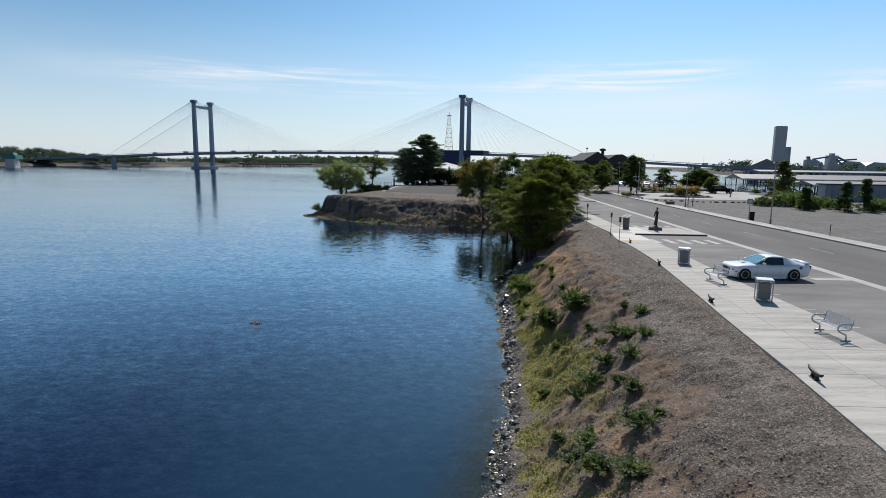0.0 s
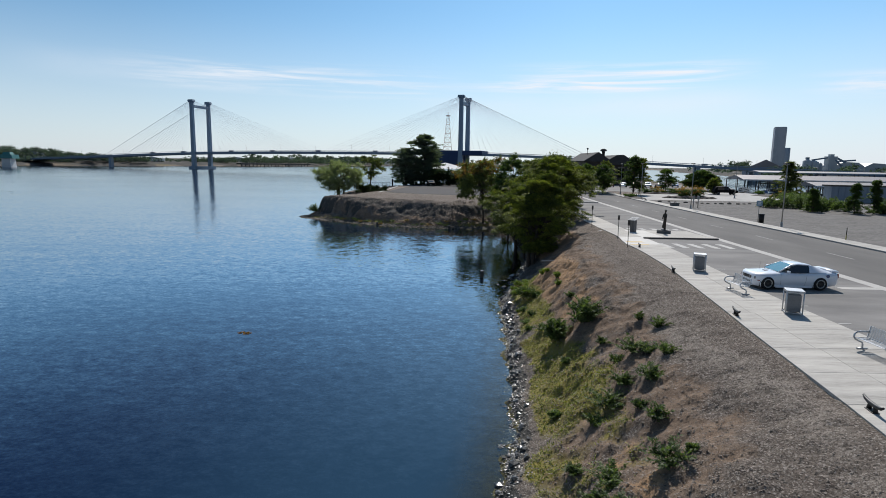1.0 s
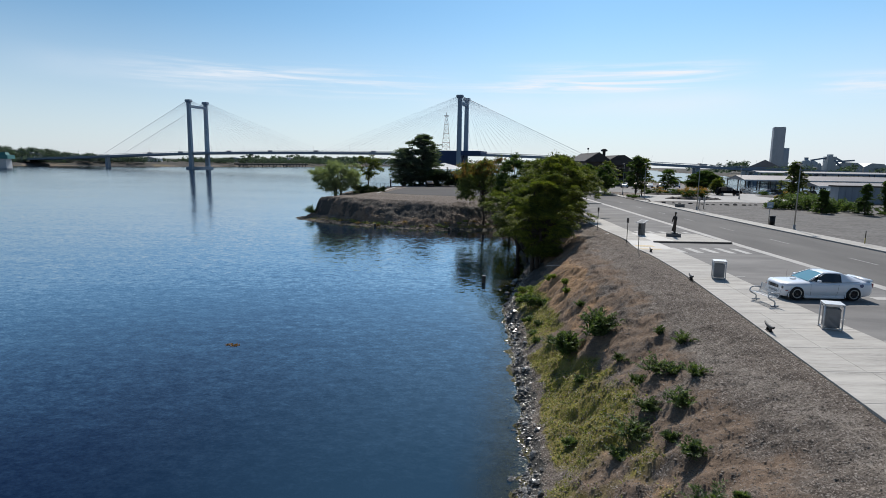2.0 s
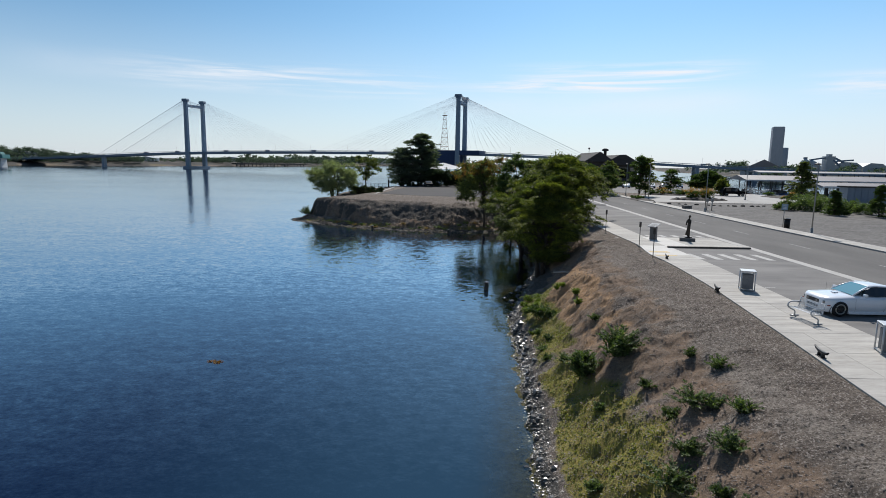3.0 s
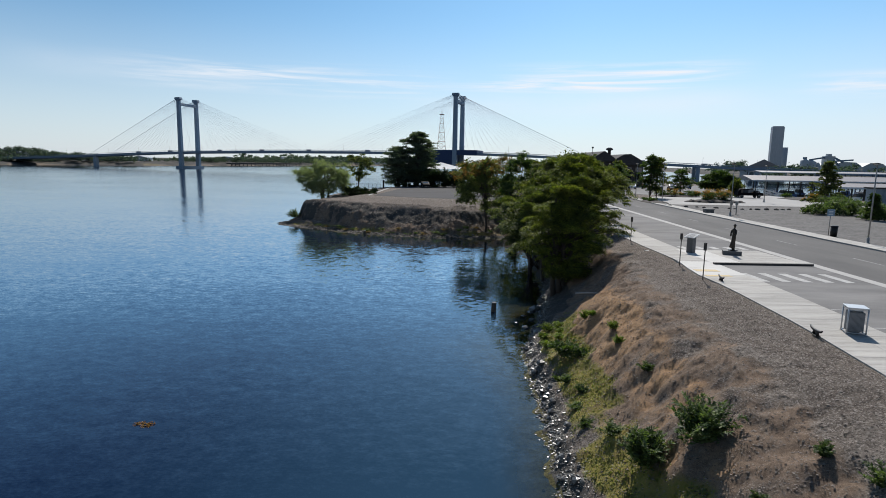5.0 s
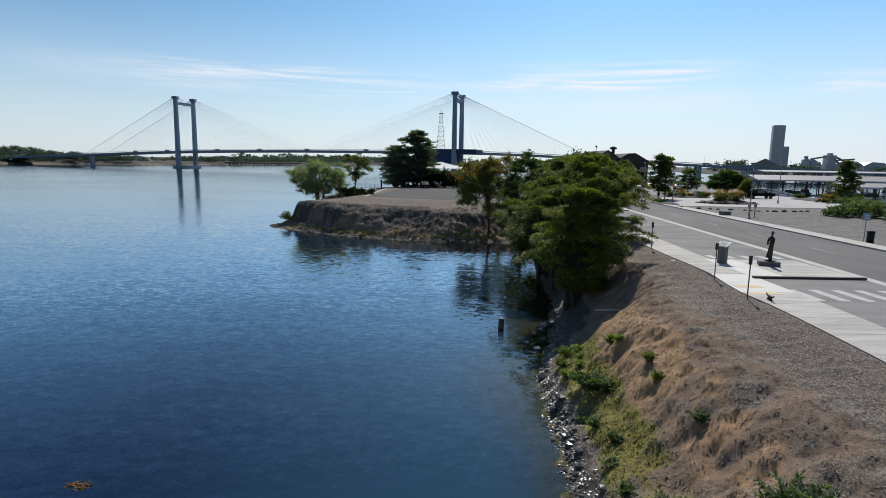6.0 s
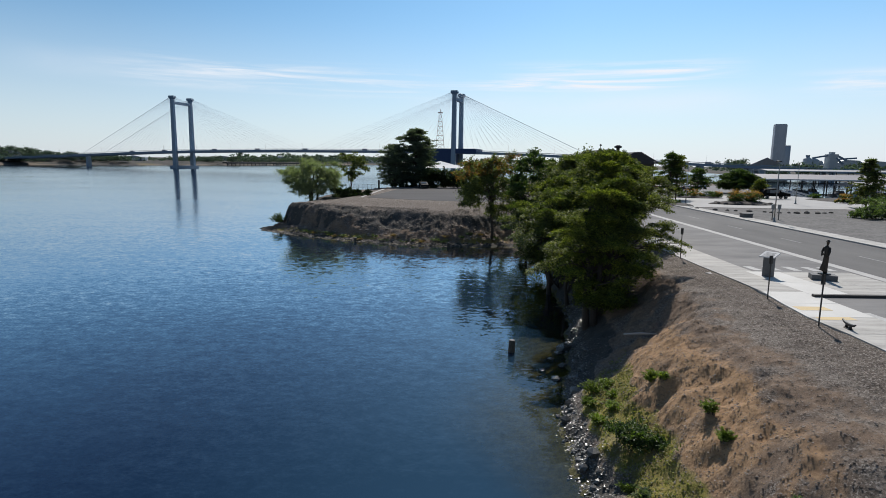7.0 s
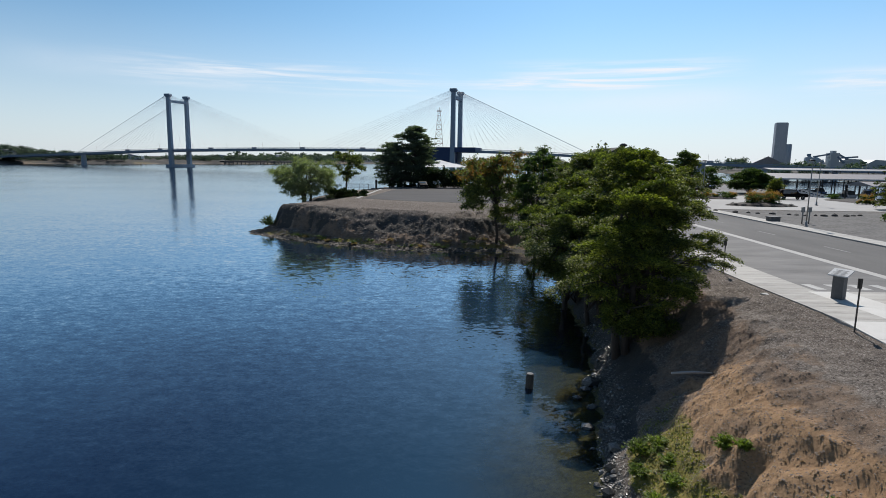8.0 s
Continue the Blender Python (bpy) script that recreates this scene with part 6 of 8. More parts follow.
# ---------------------------------------------------------------- street furniture of the lot
def build_lamp(x, y, z=PAVE, tall=6.75, rz=180, label="grey street lamp with flat head on gravel verge"):
    lamp = thing("street_lamp", label, "lamp", pose(x, y, z, 0, 0, rz), "street lamps")
    bm = bmesh.new()
    tube(bm, [(0, 0, 0), (0, 0, 0.12), (0, 0, 0.14), (0, 0, 0.55), (0, 0, 0.6)], [0.2, 0.2, 0.13, 0.12, 0.075], 12)
    part("base", bm, M_POLE, lamp)
    bm = bmesh.new()
    tube(bm, [(0, 0, 0.55), (0, 0, tall - 0.1)], [0.07, 0.045], 10)
    part("pole", bm, M_POLE, lamp)
    bm = bmesh.new()
    tube(bm, [(0, 0, tall - 0.25), (0.25, 0, tall - 0.05), (0.4, 0, tall - 0.03)], 0.03, 6)
    part("arm", bm, M_POLE, lamp)
    bm = bmesh.new()
    tube(bm, [(0.12, 0, tall - 0.03), (0.12, 0, tall + 0.05), (0.12, 0, tall + 0.1)], [0.30, 0.32, 0.16], 14)
    head = part("head", bm, M_IRON, lamp, "dark round lamp head")
    bm = bmesh.new()
    tube(bm, [(0.12, 0, tall - 0.05), (0.12, 0, tall - 0.03)], [0.2, 0.26], 12)
    part("lens", bm, M_WHITE, head)
    return lamp


for _x, _y in ((36.55, 65.1), (37.65, 90.5), (38.9, 116.5), (39.6, 132), (36.6, 153), (61, 124)):
    build_lamp(_x, _y)
for _x, _y in ((24.8, 128), (27.2, 158), (44, 165), (57, 168)):
    build_lamp(_x, _y, label="grey street lamp beside the road")


# ---------------------------------------------------------------- promenade things
def build_bin(x, y, rz, label):
    b = thing("litter_bin", label, "bin", pose(x, y, PAVE, 0, 0, rz), "litter bins")
    w, h = 0.32, 1.0
    for i, j in ((-1, -1), (1, -1), (1, 1), (-1, 1)):
        bm = bmesh.new()
        tube(bm, [(i * w, j * w, 0), (i * w, j * w, h)], 0.028, 8)
        part("post", bm, M_SILVER, b)
        bm = bmesh.new()
        tube(bm, [(i * w, j * w, 0), (i * w, j * w, 0.02)], 0.045, 8)
        part("foot", bm, M_SILVER, b)
    lid = bmesh.new()
    box(lid, -w - 0.03, w + 0.03, -w - 0.03, w + 0.03, h, h + 0.045, 0.012)
    part("lid", lid, M_SILVER, b, "pale flat lid")
    for k in range(4):
        turn = Matrix.Rotation(math.pi / 2 * k, 4, "Z")
        pn = bmesh.new()
        box(pn, -0.235, 0.245, -0.243, -0.232, 0.10, 0.84)
        pn.transform(turn)
        panel = part("side_panel", pn, M_LINER, b, "grey slatted metal side")
        for s in range(13):
            x0 = -0.225 + s * 0.0365
            sl = bmesh.new()
            box(sl, x0, x0 + 0.022, -0.260, -0.243, 0.10, 0.83)
            sl.transform(turn)
            part("slat", sl, M_LINER, panel)
        rl = bmesh.new()
        bar(rl, (-w, -w, h - 0.04), (w, -w, h - 0.04), 0.03, 0.03)
        rl.transform(turn)
        part("top_rail", rl, M_SILVER, b)
        rl = bmesh.new()
        bar(rl, (-w, -w, 0.06), (w, -w, 0.06), 0.03, 0.03)
        rl.transform(turn)
        part("bottom_rail", rl, M_SILVER, b)
    ln = bmesh.new()
    tube(ln, [(0, 0, 0.07), (0, 0, 0.86)], 0.215, 20)
    part("liner", ln, M_LINER, b)


def build_bench(x, y, rz):
    """A steel bench: bent tube ends, seat and back of many thin bars."""
    b = thing("park_bench", "silver steel-bar park bench on the promenade", "bench", pose(x, y, PAVE, 0, 0, rz), "promenade benches")
    half = 0.72
    for s in (-1, 1):
        e = bmesh.new()
        tube(e, [(s * half, 0.06, 0.0), (s * half, 0.06, 0.17), (s * half, 0.03, 0.24), (s * half, -0.10, 0.30), (s * half, -0.22, 0.36), (s * half, -0.28, 0.44), (s * half, -0.27, 0.54), (s * half, -0.20, 0.61), (s * half, -0.08, 0.635), (s * half, 0.26, 0.625)], 0.033, 8)
        part("armrest", e, M_SILVER, b)
        f = bmesh.new()
        tube(f, [(s * half, -0.14, 0.025), (s * half, 0.24, 0.025)], 0.028, 8)
        part("foot", f, M_SILVER, b)
        e = bmesh.new()
        tube(e, [(s * half, -0.22, 0.415), (s * half, 0.12, 0.40), (s * half, 0.20, 0.44), (s * half, 0.27, 0.83)], 0.022, 8)
        part("side_bar", e, M_SILVER, b)
    seat = bmesh.new()
    for k in range(12):
        t = k / 11
        yy, zz = -0.25 + 0.42 * t, 0.435 - 0.035 * math.sin(math.pi * t * 0.9)
        bar(seat, (-half, yy, zz), (half, yy, zz), 0.019, 0.010)
    part("seat", seat, M_SILVER, b, "seat of thin steel bars")
    back = bmesh.new()
    for k in range(12):
        t = k / 11
        bar(back, (-half, 0.195 + 0.075 * t, 0.43 + 0.40 * t), (half, 0.195 + 0.075 * t, 0.43 + 0.40 * t), 0.010, 0.015)
    part("backrest", back, M_SILVER, b, "backrest of thin steel bars")


def build_cleat(x, y, rz):
    c = thing("mooring_cleat", "black iron mooring cleat on the promenade edge", "cleat", pose(x, y, PAVE, 0, 0, rz), "mooring cleats")
    bm = bmesh.new()
    box(bm, -0.20, 0.20, -0.09, 0.09, 0, 0.025, 0.006)
    part("base_plate", bm, M_IRON, c)
    bm = bmesh.new()
    tube(bm, [(-0.47, 0, 0.27), (-0.36, 0, 0.21), (-0.15, 0, 0.18), (0.15, 0, 0.18), (0.36, 0, 0.21), (0.47, 0, 0.27)], [0.028, 0.045, 0.06, 0.06, 0.045, 0.028], 10)
    part("horn", bm, M_IRON, c)
    for s in (-1, 1):
        bm = bmesh.new()
        tube(bm, [(s * 0.15, 0, 0.02), (s * 0.11, 0, 0.18)], [0.065, 0.05], 10)
        part("neck", bm, M_IRON, c)


def build_sign_post(x, y, z, tall, rz, plate):
    p = thing("sign_post", "thin brown sign post with small plate on gravel", "sign post", pose(x, y, z, 0, 0, rz), "sign posts")
    bm = bmesh.new()
    box(bm, -0.025, 0.025, -0.02, 0.02, -0.4, tall, 0.004)
    part("post", bm, M_POST, p)
    bm = bmesh.new()
    box(bm, -0.085, 0.085, 0.021, 0.027, tall - plate, tall + 0.01)
    part("plate", bm, M_POST, p)


def build_info_panel():
    p = thing("info_panel", "grey stone lectern with slanted pale reading panel", "information panel", pose(18.66, 58.72, PAVE, 0, 0, -58))
    bm = bmesh.new()
    box(bm, -0.24, 0.24, -0.2, 0.2, 0, 1.12, 0.012, 0.0)
    part("pedestal", bm, M_STONEBOX, p)
    bm = bmesh.new()
    v = [bm.verts.new(q) for q in ((-0.42, -0.34, 1.10), (0.42, -0.34, 1.10), (0.42, 0.34, 1.34), (-0.42, 0.34, 1.34), (-0.42, -0.34, 1.15), (0.42, -0.34, 1.15), (0.42, 0.34, 1.39), (-0.42, 0.34, 1.39))]
    for q in ((3, 2, 1, 0), (4, 5, 6, 7), (0, 1, 5, 4), (1, 2, 6, 5), (2, 3, 7, 6), (3, 0, 4, 7)):
        bm.faces.new([v[k] for k in q])
    top = part("panel", bm, M_PANEL, p, "pale slanted reading panel")
    bm = bmesh.new()
    for k in range(5):
        a = -0.30 + k * 0.11
        w = (0.30, 0.27, 0.31, 0.24, 0.28)[k]
        q = [bm.verts.new((x_, a + dy, 1.157 + (a + dy + 0.34) * 0.3529)) for x_, dy in ((-w, 0), (w, 0), (w, 0.035), (-w, 0.035))]
        bm.faces.new(q)
    part("text_bars", bm, M_STONEBOX, top)


def build_statue():
    """A robed standing bronze with a wide hat, one plain shape on a low plinth."""
    base = thing("statue_plinth", "low dark stone plinth on concrete island", "plinth", pose(21.35, 58.05, PAVE, 0, 0, -22))
    bm = bmesh.new()
    box(bm, -0.62, 0.62, -0.42, 0.42, 0, 0.30, 0.02)
    part("block", bm, M_STONEBOX, base)
    bm = bmesh.new()
    tube(bm, [(0.05, 0, 0.30), (0.05, 0, 0.37)], [0.33, 0.31], 14)
    part("foot_disc", bm, M_BRONZE, base)
    rings = [(0.0, 0.13, 0.12, 0.06), (0.10, 0.15, 0.13, 0.05), (0.15, 0.27, 0.20, -0.07), (0.3, 0.25, 0.19, -0.05), (0.55, 0.205, 0.17, 0.0), (0.85, 0.19, 0.155, 0.03), (1.05, 0.178, 0.145, 0.04), (1.2, 0.195, 0.145, 0.03), (1.38, 0.205, 0.14, 0.0), (1.45, 0.15, 0.12, 0.0), (1.50, 0.07, 0.07, 0.01), (1.56, 0.072, 0.078, 0.03), (1.64, 0.095, 0.11, 0.04), (1.70, 0.10, 0.115, 0.04), (1.71, 0.175, 0.17, 0.06), (1.73, 0.17, 0.165, 0.06), (1.745, 0.10, 0.11, 0.04), (1.81, 0.08, 0.085, 0.03), (1.82, 0.02, 0.02, 0.03)]
    bm = bmesh.new()
    rows, n = [], 22
    for z, a, b, off in rings:
        fold = 0.09 * max(0, 1 - z / 1.0)
        rows.append([bm.verts.new((off + 0.82 * a * (1 + fold * math.sin(7 * t)) * math.cos(t), b * (1 + fold * math.sin(5 * t + 1)) * math.sin(t), z)) for t in (6.2832 * k / n for k in range(n))])
    for r, s in zip(rows, rows[1:]):
        for k in range(n):
            bm.faces.new((r[k], r[(k + 1) % n], s[(k + 1) % n], s[k])).smooth = True
    bm.faces.new(rows[0][::-1])
    bm.faces.new(rows[-1])
    tube(bm, [(-0.17, 0.02, 1.40), (-0.22, -0.05, 1.18), (-0.18, -0.16, 0.97), (-0.06, -0.2, 1.05)], [0.075, 0.068, 0.055, 0.05], 8)
    tube(bm, [(0.17, 0.02, 1.40), (0.22, -0.04, 1.18), (0.20, -0.12, 0.98), (0.14, -0.16, 0.88)], [0.075, 0.068, 0.055, 0.05], 8)
    st = part("statue", bm, M_BRONZE)
    st.matrix_basis = pose(21.37, 58.02, PAVE + 0.365, 0, 0, -62) @ Matrix.Diagonal((0.86, 0.86, 1.03, 1))
    tagged(st, "dark bronze statue in a robe and brimmed hat", "statue")


for _x, _y, _rz, _l in ((15.8, 28.52, -20, "silver slatted litter bin near bench on promenade"), (16.12, 38.5, -20, "silver slatted litter bin beyond parked coupe")):
    build_bin(_x, _y, _rz, _l)
build_bench(15.5, 32.7, -87)
build_bench(15.27, 22.9, -89)
for _x, _y in ((9.95, 8.2), (11.82, 18.4), (13.1, 28.0), (14.4, 38.1), (15.8, 48.3)):
    build_cleat(_x, _y, 80)
for _x, _y, _z, _t, _p in ((15.08, 48.95, 4.80, 2.16, 0.42), (15.68, 53.56, 4.79, 2.15, 0.38), (16.3, 64.95, 4.75, 2.2, 0.42)):
    build_sign_post(_x, _y, _z, _t, -10, _p)
build_info_panel()
build_statue()
_slab = thing("concrete_block", "small pale concrete block on gravel", "block", pose(16.05, 59.9, 4.76, 0, 0, 20))
_bm = bmesh.new()
box(_bm, -0.33, 0.33, -0.2, 0.2, 0, 0.13, 0.02)
part("block", _bm, M_KERB, _slab)


def build_road_sign():
    s = thing("road_sign", "square blue-grey road sign on thin pole", "sign", pose(37.4, 71.3, PAVE, 0, 0, -12))
    bm = bmesh.new()
    tube(bm, [(0, 0, 0), (0, 0, 2.5)], 0.035, 8)
    part("pole", bm, M_POLE, s)
    bm = bmesh.new()
    box(bm, -0.32, 0.32, -0.05, -0.035, 1.85, 2.5, 0.005)
    face = part("plate", bm, plain("sign_pale_blue", (0.22, 0.32, 0.42), 0.5), s, "square pale blue plate")
    bm = bmesh.new()
    for k, w in enumerate((0.2, 0.16, 0.18)):
        box(bm, -w, w, -0.056, -0.052, 1.98 + k * 0.15, 2.03 + k * 0.15)
    part("text_bars", bm, M_WHITE, face)
    b = thing("litter_bin", "small dark green litter bin beside the road sign", "bin", pose(37.35, 70.5, PAVE))
    bm = bmesh.new()
    tube(bm, [(0, 0, 0), (0, 0, 0.9)], [0.28, 0.30], 18)
    part("body", bm, M_IRON, b)
    bm = bmesh.new()
    tube(bm, [(0, 0, 0.9), (0, 0, 0.98), (0, 0, 1.02)], [0.33, 0.33, 0.2], 18)
    part("lid", bm, M_IRON, b)
    u = thing("planter_box", "low grey stone planter box behind the kerb", "planter", pose(37.25, 95.6, PAVE - 0.05, 0, 0, 4))
    bm = bmesh.new()
    box(bm, -0.58, 0.58, -0.42, 0.42, 0, 0.55, 0.04)
    part("box", bm, M_STONEBOX, u)
    bm = bmesh.new()
    box(bm, -0.63, 0.63, -0.47, 0.47, 0.55, 0.65, 0.02)
    part("rim", bm, M_STONEBOX, u)
    for dx in (0, 0.75):
        k = thing("meter_post", "short grey service post behind the kerb", "post", pose(39.6 + dx, 94.2, PAVE - 0.05), "service posts")
        bm = bmesh.new()
        tube(bm, [(0, 0, 0), (0, 0, 1.75)], 0.07, 8)
        part("post", bm, M_POLE, k)
        bm = bmesh.new()
        box(bm, -0.16, 0.16, -0.1, 0.1, 1.3, 1.85, 0.02)
        part("box", bm, M_POLE, k)


build_road_sign()
_m = thing("marker_post", "thin dark marker post with a yellow foot on gravel", "post", pose(36.07, 54.45, PAVE - 0.05))
_bm = bmesh.new()
tube(_bm, [(0, 0, -0.2), (0, 0, 0.62)], 0.045, 8)
part("foot", _bm, plain("marker_yellow", (0.42, 0.34, 0.10), 0.6), _m, "faded yellow sleeve")
_bm = bmesh.new()
tube(_bm, [(0, 0, 0.62), (0, 0, 1.22), (0, 0, 1.25)], [0.035, 0.035, 0.02], 8)
part("post", _bm, M_POST, _m)
for _k, (_x, _y) in enumerate(((4.35, 59.65), (-11.4, 105.6), (1.4, 101.2))):
    _p = thing("mooring_piling", "dark weathered timber piling standing in the water", "piling", pose(_x, _y, 0), "old pilings")
    _bm = bmesh.new()
    _h = (0.72, 0.55, 0.6)[_k]
    tube(_bm, [(0, 0, -2.2), (0.01, 0, 0.0), (0.03, 0, _h - 0.08), (0.03, 0, _h)], [0.21, 0.2, 0.19, 0.165], 14)
    part("pile", _bm, M_WOODPILE, _p)
    _bm = bmesh.new()
    tube(_bm, [(0.03, 0, _h), (0.03, 0, _h + 0.015)], 0.16, 14)
    part("cap", _bm, M_STONEBOX, _p, "grey end grain")


# ---------------------------------------------------------------- headland things
M_TENT = fabric_material("tent_fabric", (0.88, 0.88, 0.87))


def build_tent():
    t = thing("event_tent", "white peaked event tent behind a dark hedge", "tent", pose(0.6, 187, 4.8) @ Matrix.Diagonal((1.8, 1.3, 0.78, 1)))
    bm = bmesh.new()
    apex = bm.verts.new((0, 0, 8.4))
    ring = []
    for lev, r in ((7.15, 2.2), (6.3, 4.6), (6.05, 5.4)):
        ring.append([bm.verts.new((r * i, r * j, lev)) for i, j in ((-1, -1), (0, -1.0), (1, -1), (1.0, 0), (1, 1), (0, 1.0), (-1, 1), (-1.0, 0))])
    for k in range(8):
        bm.faces.new((ring[0][k], ring[0][(k + 1) % 8], apex))
        for a, b in zip(ring, ring[1:]):
            bm.faces.new((b[k], b[(k + 1) % 8], a[(k + 1) % 8], a[k]))
    part("canopy", bm, M_TENT, t)
    for i in (-1, 1):
        for j in (-1, 1):
            bm = bmesh.new()
            tube(bm, [(i * 5.3, j * 5.3, 0), (i * 5.3, j * 5.3, 6.1)], 0.06, 8)
            part("pole", bm, M_SILVER, t)


build_tent()
_t2 = thing("event_tent", "smaller white tent beside the peaked one", "tent", pose(13.5, 192, 4.8))
_bm = bmesh.new()
side_prism(_bm, [(-4, 2.6), (4, 2.6), (4, 2.75), (0, 4.4), (-4, 2.75)], -3, 3)
part("canopy", _bm, M_TENT, _t2)
for _i in (-3.9, 3.9):
    for _j in (-2.9, 2.9):
        _bm = bmesh.new()
        tube(_bm, [(_i, _j, 0), (_i, _j, 2.62)], 0.05, 6)
        part("pole", _bm, M_SILVER, _t2)


_bm = bmesh.new()
_rows = []
for _k in range(14):
    _y = 126.5 + _k * 2.5
    _x = -13.6 + 0.08 * _k
    _rows.append([_bm.verts.new((_x + _dx, _y, max(level(_x, _y), level(_x + 0.5, _y)) + _dz)) for _dx, _dz in ((0, -0.2), (0, 0.05), (0.45, 0.05), (0.45, -0.2))])
for _p, _q in zip(_rows, _rows[1:]):
    for _i in range(3):
        _bm.faces.new((_p[_i], _p[_i + 1], _q[_i + 1], _q[_i]))
bmesh.ops.recalc_face_normals(_bm, faces=_bm.faces)
tagged(part("trim", _bm, M_KERB), "pale concrete edging along the headland path", "kerb", kind="structure")


def build_railing():
    r = thing("overlook_railing", "dark metal overlook railing at the headland edge", "railing", pose(-19.5, 168, 4.4, 0, 0, -8))
    for z in (0.12, 1.05):
        bm = bmesh.new()
        tube(bm, [(-2.2, 0, z), (4.5, 0, z)], 0.03, 6)
        part("rail", bm, M_IRON, r)
    for k in range(7):
        bm = bmesh.new()
        tube(bm, [(-2.2 + k * 1.116, 0, -0.3), (-2.2 + k * 1.116, 0, 1.1)], 0.035, 6)
        part("post", bm, M_IRON, r)
    bm = bmesh.new()
    for k in range(44):
        bar(bm, (-2.15 + k * 0.155, 0, 0.12), (-2.149 + k * 0.155, 0, 1.05), 0.02, 0.02)
    part("balusters", bm, M_IRON, r)
    p = thing("bollard", "dark square bollard by the overlook", "bollard", pose(-14.4, 167.6, 4.5))
    bm = bmesh.new()
    box(bm, -0.2, 0.2, -0.2, 0.2, -0.3, 2.0, 0.03)
    part("post", bm, M_IRON, p)


build_railing()


def build_hedge(x0, x1, y, z, tall, deep, seed, label, mat=None, size=0.35, n=9000):
    h = thing("hedge", label, "hedge", pose((x0 + x1) / 2, y, z))
    rng = np.random.RandomState(seed)
    w = (x1 - x0) / 2
    cs = [(rng.uniform(-w, w), rng.uniform(-deep / 2, deep / 2), tall * rng.uniform(0.15, 0.85)) for _ in range(int(w * 9))]
    v, f = leaf_cards(rng, cs, rng.uniform(0.3, 0.55, len(cs)) * tall * 0.6, n, size, 0.0)
    ob = new("foliage", fast_mesh("foliage", v, f, mat or L_HEDGE))
    ob.parent = h
    bm = bmesh.new()
    for c in cs[:: max(1, len(cs) // 12)]:
        tube(bm, [(c[0], c[1] * 0.3, -0.2), (c[0] * 0.99, c[1], c[2])], [0.05, 0.02], 5)
    part("stem", bm, M_BARK, h)


build_hedge(-11.5, -4, 169.5, 4.7, 1.0, 2.5, 60, "low dark hedge below the old pine")
build_hedge(-4, 14, 169, 4.75, 4.9, 2.8, 61, "tall dark clipped hedge before the tent", n=46000)
build_hedge(-19.2, -12.8, 133, 4.1, 2.0, 3.0, 62, "rounded dark green shrub hedge on headland", n=15000)


# ---------------------------------------------------------------- trees and bushes
build_tree("poplar_tree", "slender light green tree at inlet head", 11.0, 97, level(11.0, 97), 13.2, 4.9, 105, 26000, 0.27, L_SHRUB, 0.16, 0.08, 1.0, (0, 0), 90, 1, 0.13)
build_tree("ash_tree", "reddish tinged tree at the inlet corner", 7.3, 104.0, level(7.3, 104.0), 11.4, 9.6, 106, 44000, 0.22, L_DEEP, 0.19, 0.26, 1.0, (-0.6, 0), 110, 1, 0.10, (L_RUST, 0.22, 0.72), ragged=0.35)
EGG = ((0, 0.16), (0.13, 0.40), (0.28, 0.72), (0.46, 1.0), (0.6, 0.96), (0.8, 0.64), (0.93, 0.42), (1.0, 0.14))
DOME = ((0, 0.35), (0.2, 0.75), (0.45, 1.0), (0.75, 0.88), (0.92, 0.55), (1.0, 0.2))
build_locust("locust_tree", "broad green locust tree leaning over the water", 10.0, 61.8, level(10.0, 61.8) - 0.2, 9.3, 6.9, 101, 170, 170000, 0.125, L_LOCUST, 3, (0.8, 0.3), group="bank trees", pad=0.86, bare=0.05, form=EGG,
             tips=((4.9, -0.6, 5.0), (4.4, -0.5, 5.2), (4.5, -0.3, 4.7), (3.7, -0.4, 4.9), (3.4, -0.4, 7.2), (3.0, -0.2, 7.5), (-3.9, -0.4, 3.3), (-3.5, -0.6, 3.7), (-2.9, -0.4, 4.9)))
build_locust("locust_tree", "dense green tree on the steep bank", 10.2, 75.0, level(10.2, 75.0) - 0.2, 9.4, 8.8, 102, 200, 110000, 0.165, L_DEEP, 2, (0.5, 0.3), group="bank trees", pad=0.95, bare=0.28, form=DOME)
build_locust("locust_tree", "low dark tree between the bank trees", 10.8, 69.6, level(10.8, 69.6) - 0.2, 6.4, 4.6, 112, 100, 42000, 0.16, L_DEEP, 2, (0.0, 0.3), 0.14, group="bank trees", pad=0.8, bare=0.34, form=DOME)
build_locust("locust_tree", "spreading green tree at the top of the bank", 13.6, 73.0, level(13.6, 73.0) - 0.1, 8.7, 7.6, 113, 160, 80000, 0.165, L_LOCUST, 2, (0.3, 0.2), 0.16, group="bank trees", pad=0.85, bare=0.1, form=DOME)
build_locust("locust_tree", "leafy olive-green tree beside the promenade", 15.7, 80.5, level(15.7, 80.5) - 0.1, 8.4, 8.0, 114, 150, 60000, 0.18, L_DEEP, 2, (0.2, 0.2), 0.16, group="bank trees", pad=0.9, bare=0.1, form=DOME)
build_locust("locust_tree", "tall green tree behind the bank trees", 12.8, 85.5, level(12.8, 85.5), 8.3, 9.6, 103, 190, 60000, 0.21, L_LOCUST, 2, (0.6, 0), group="bank trees", pad=1.0, form=DOME)
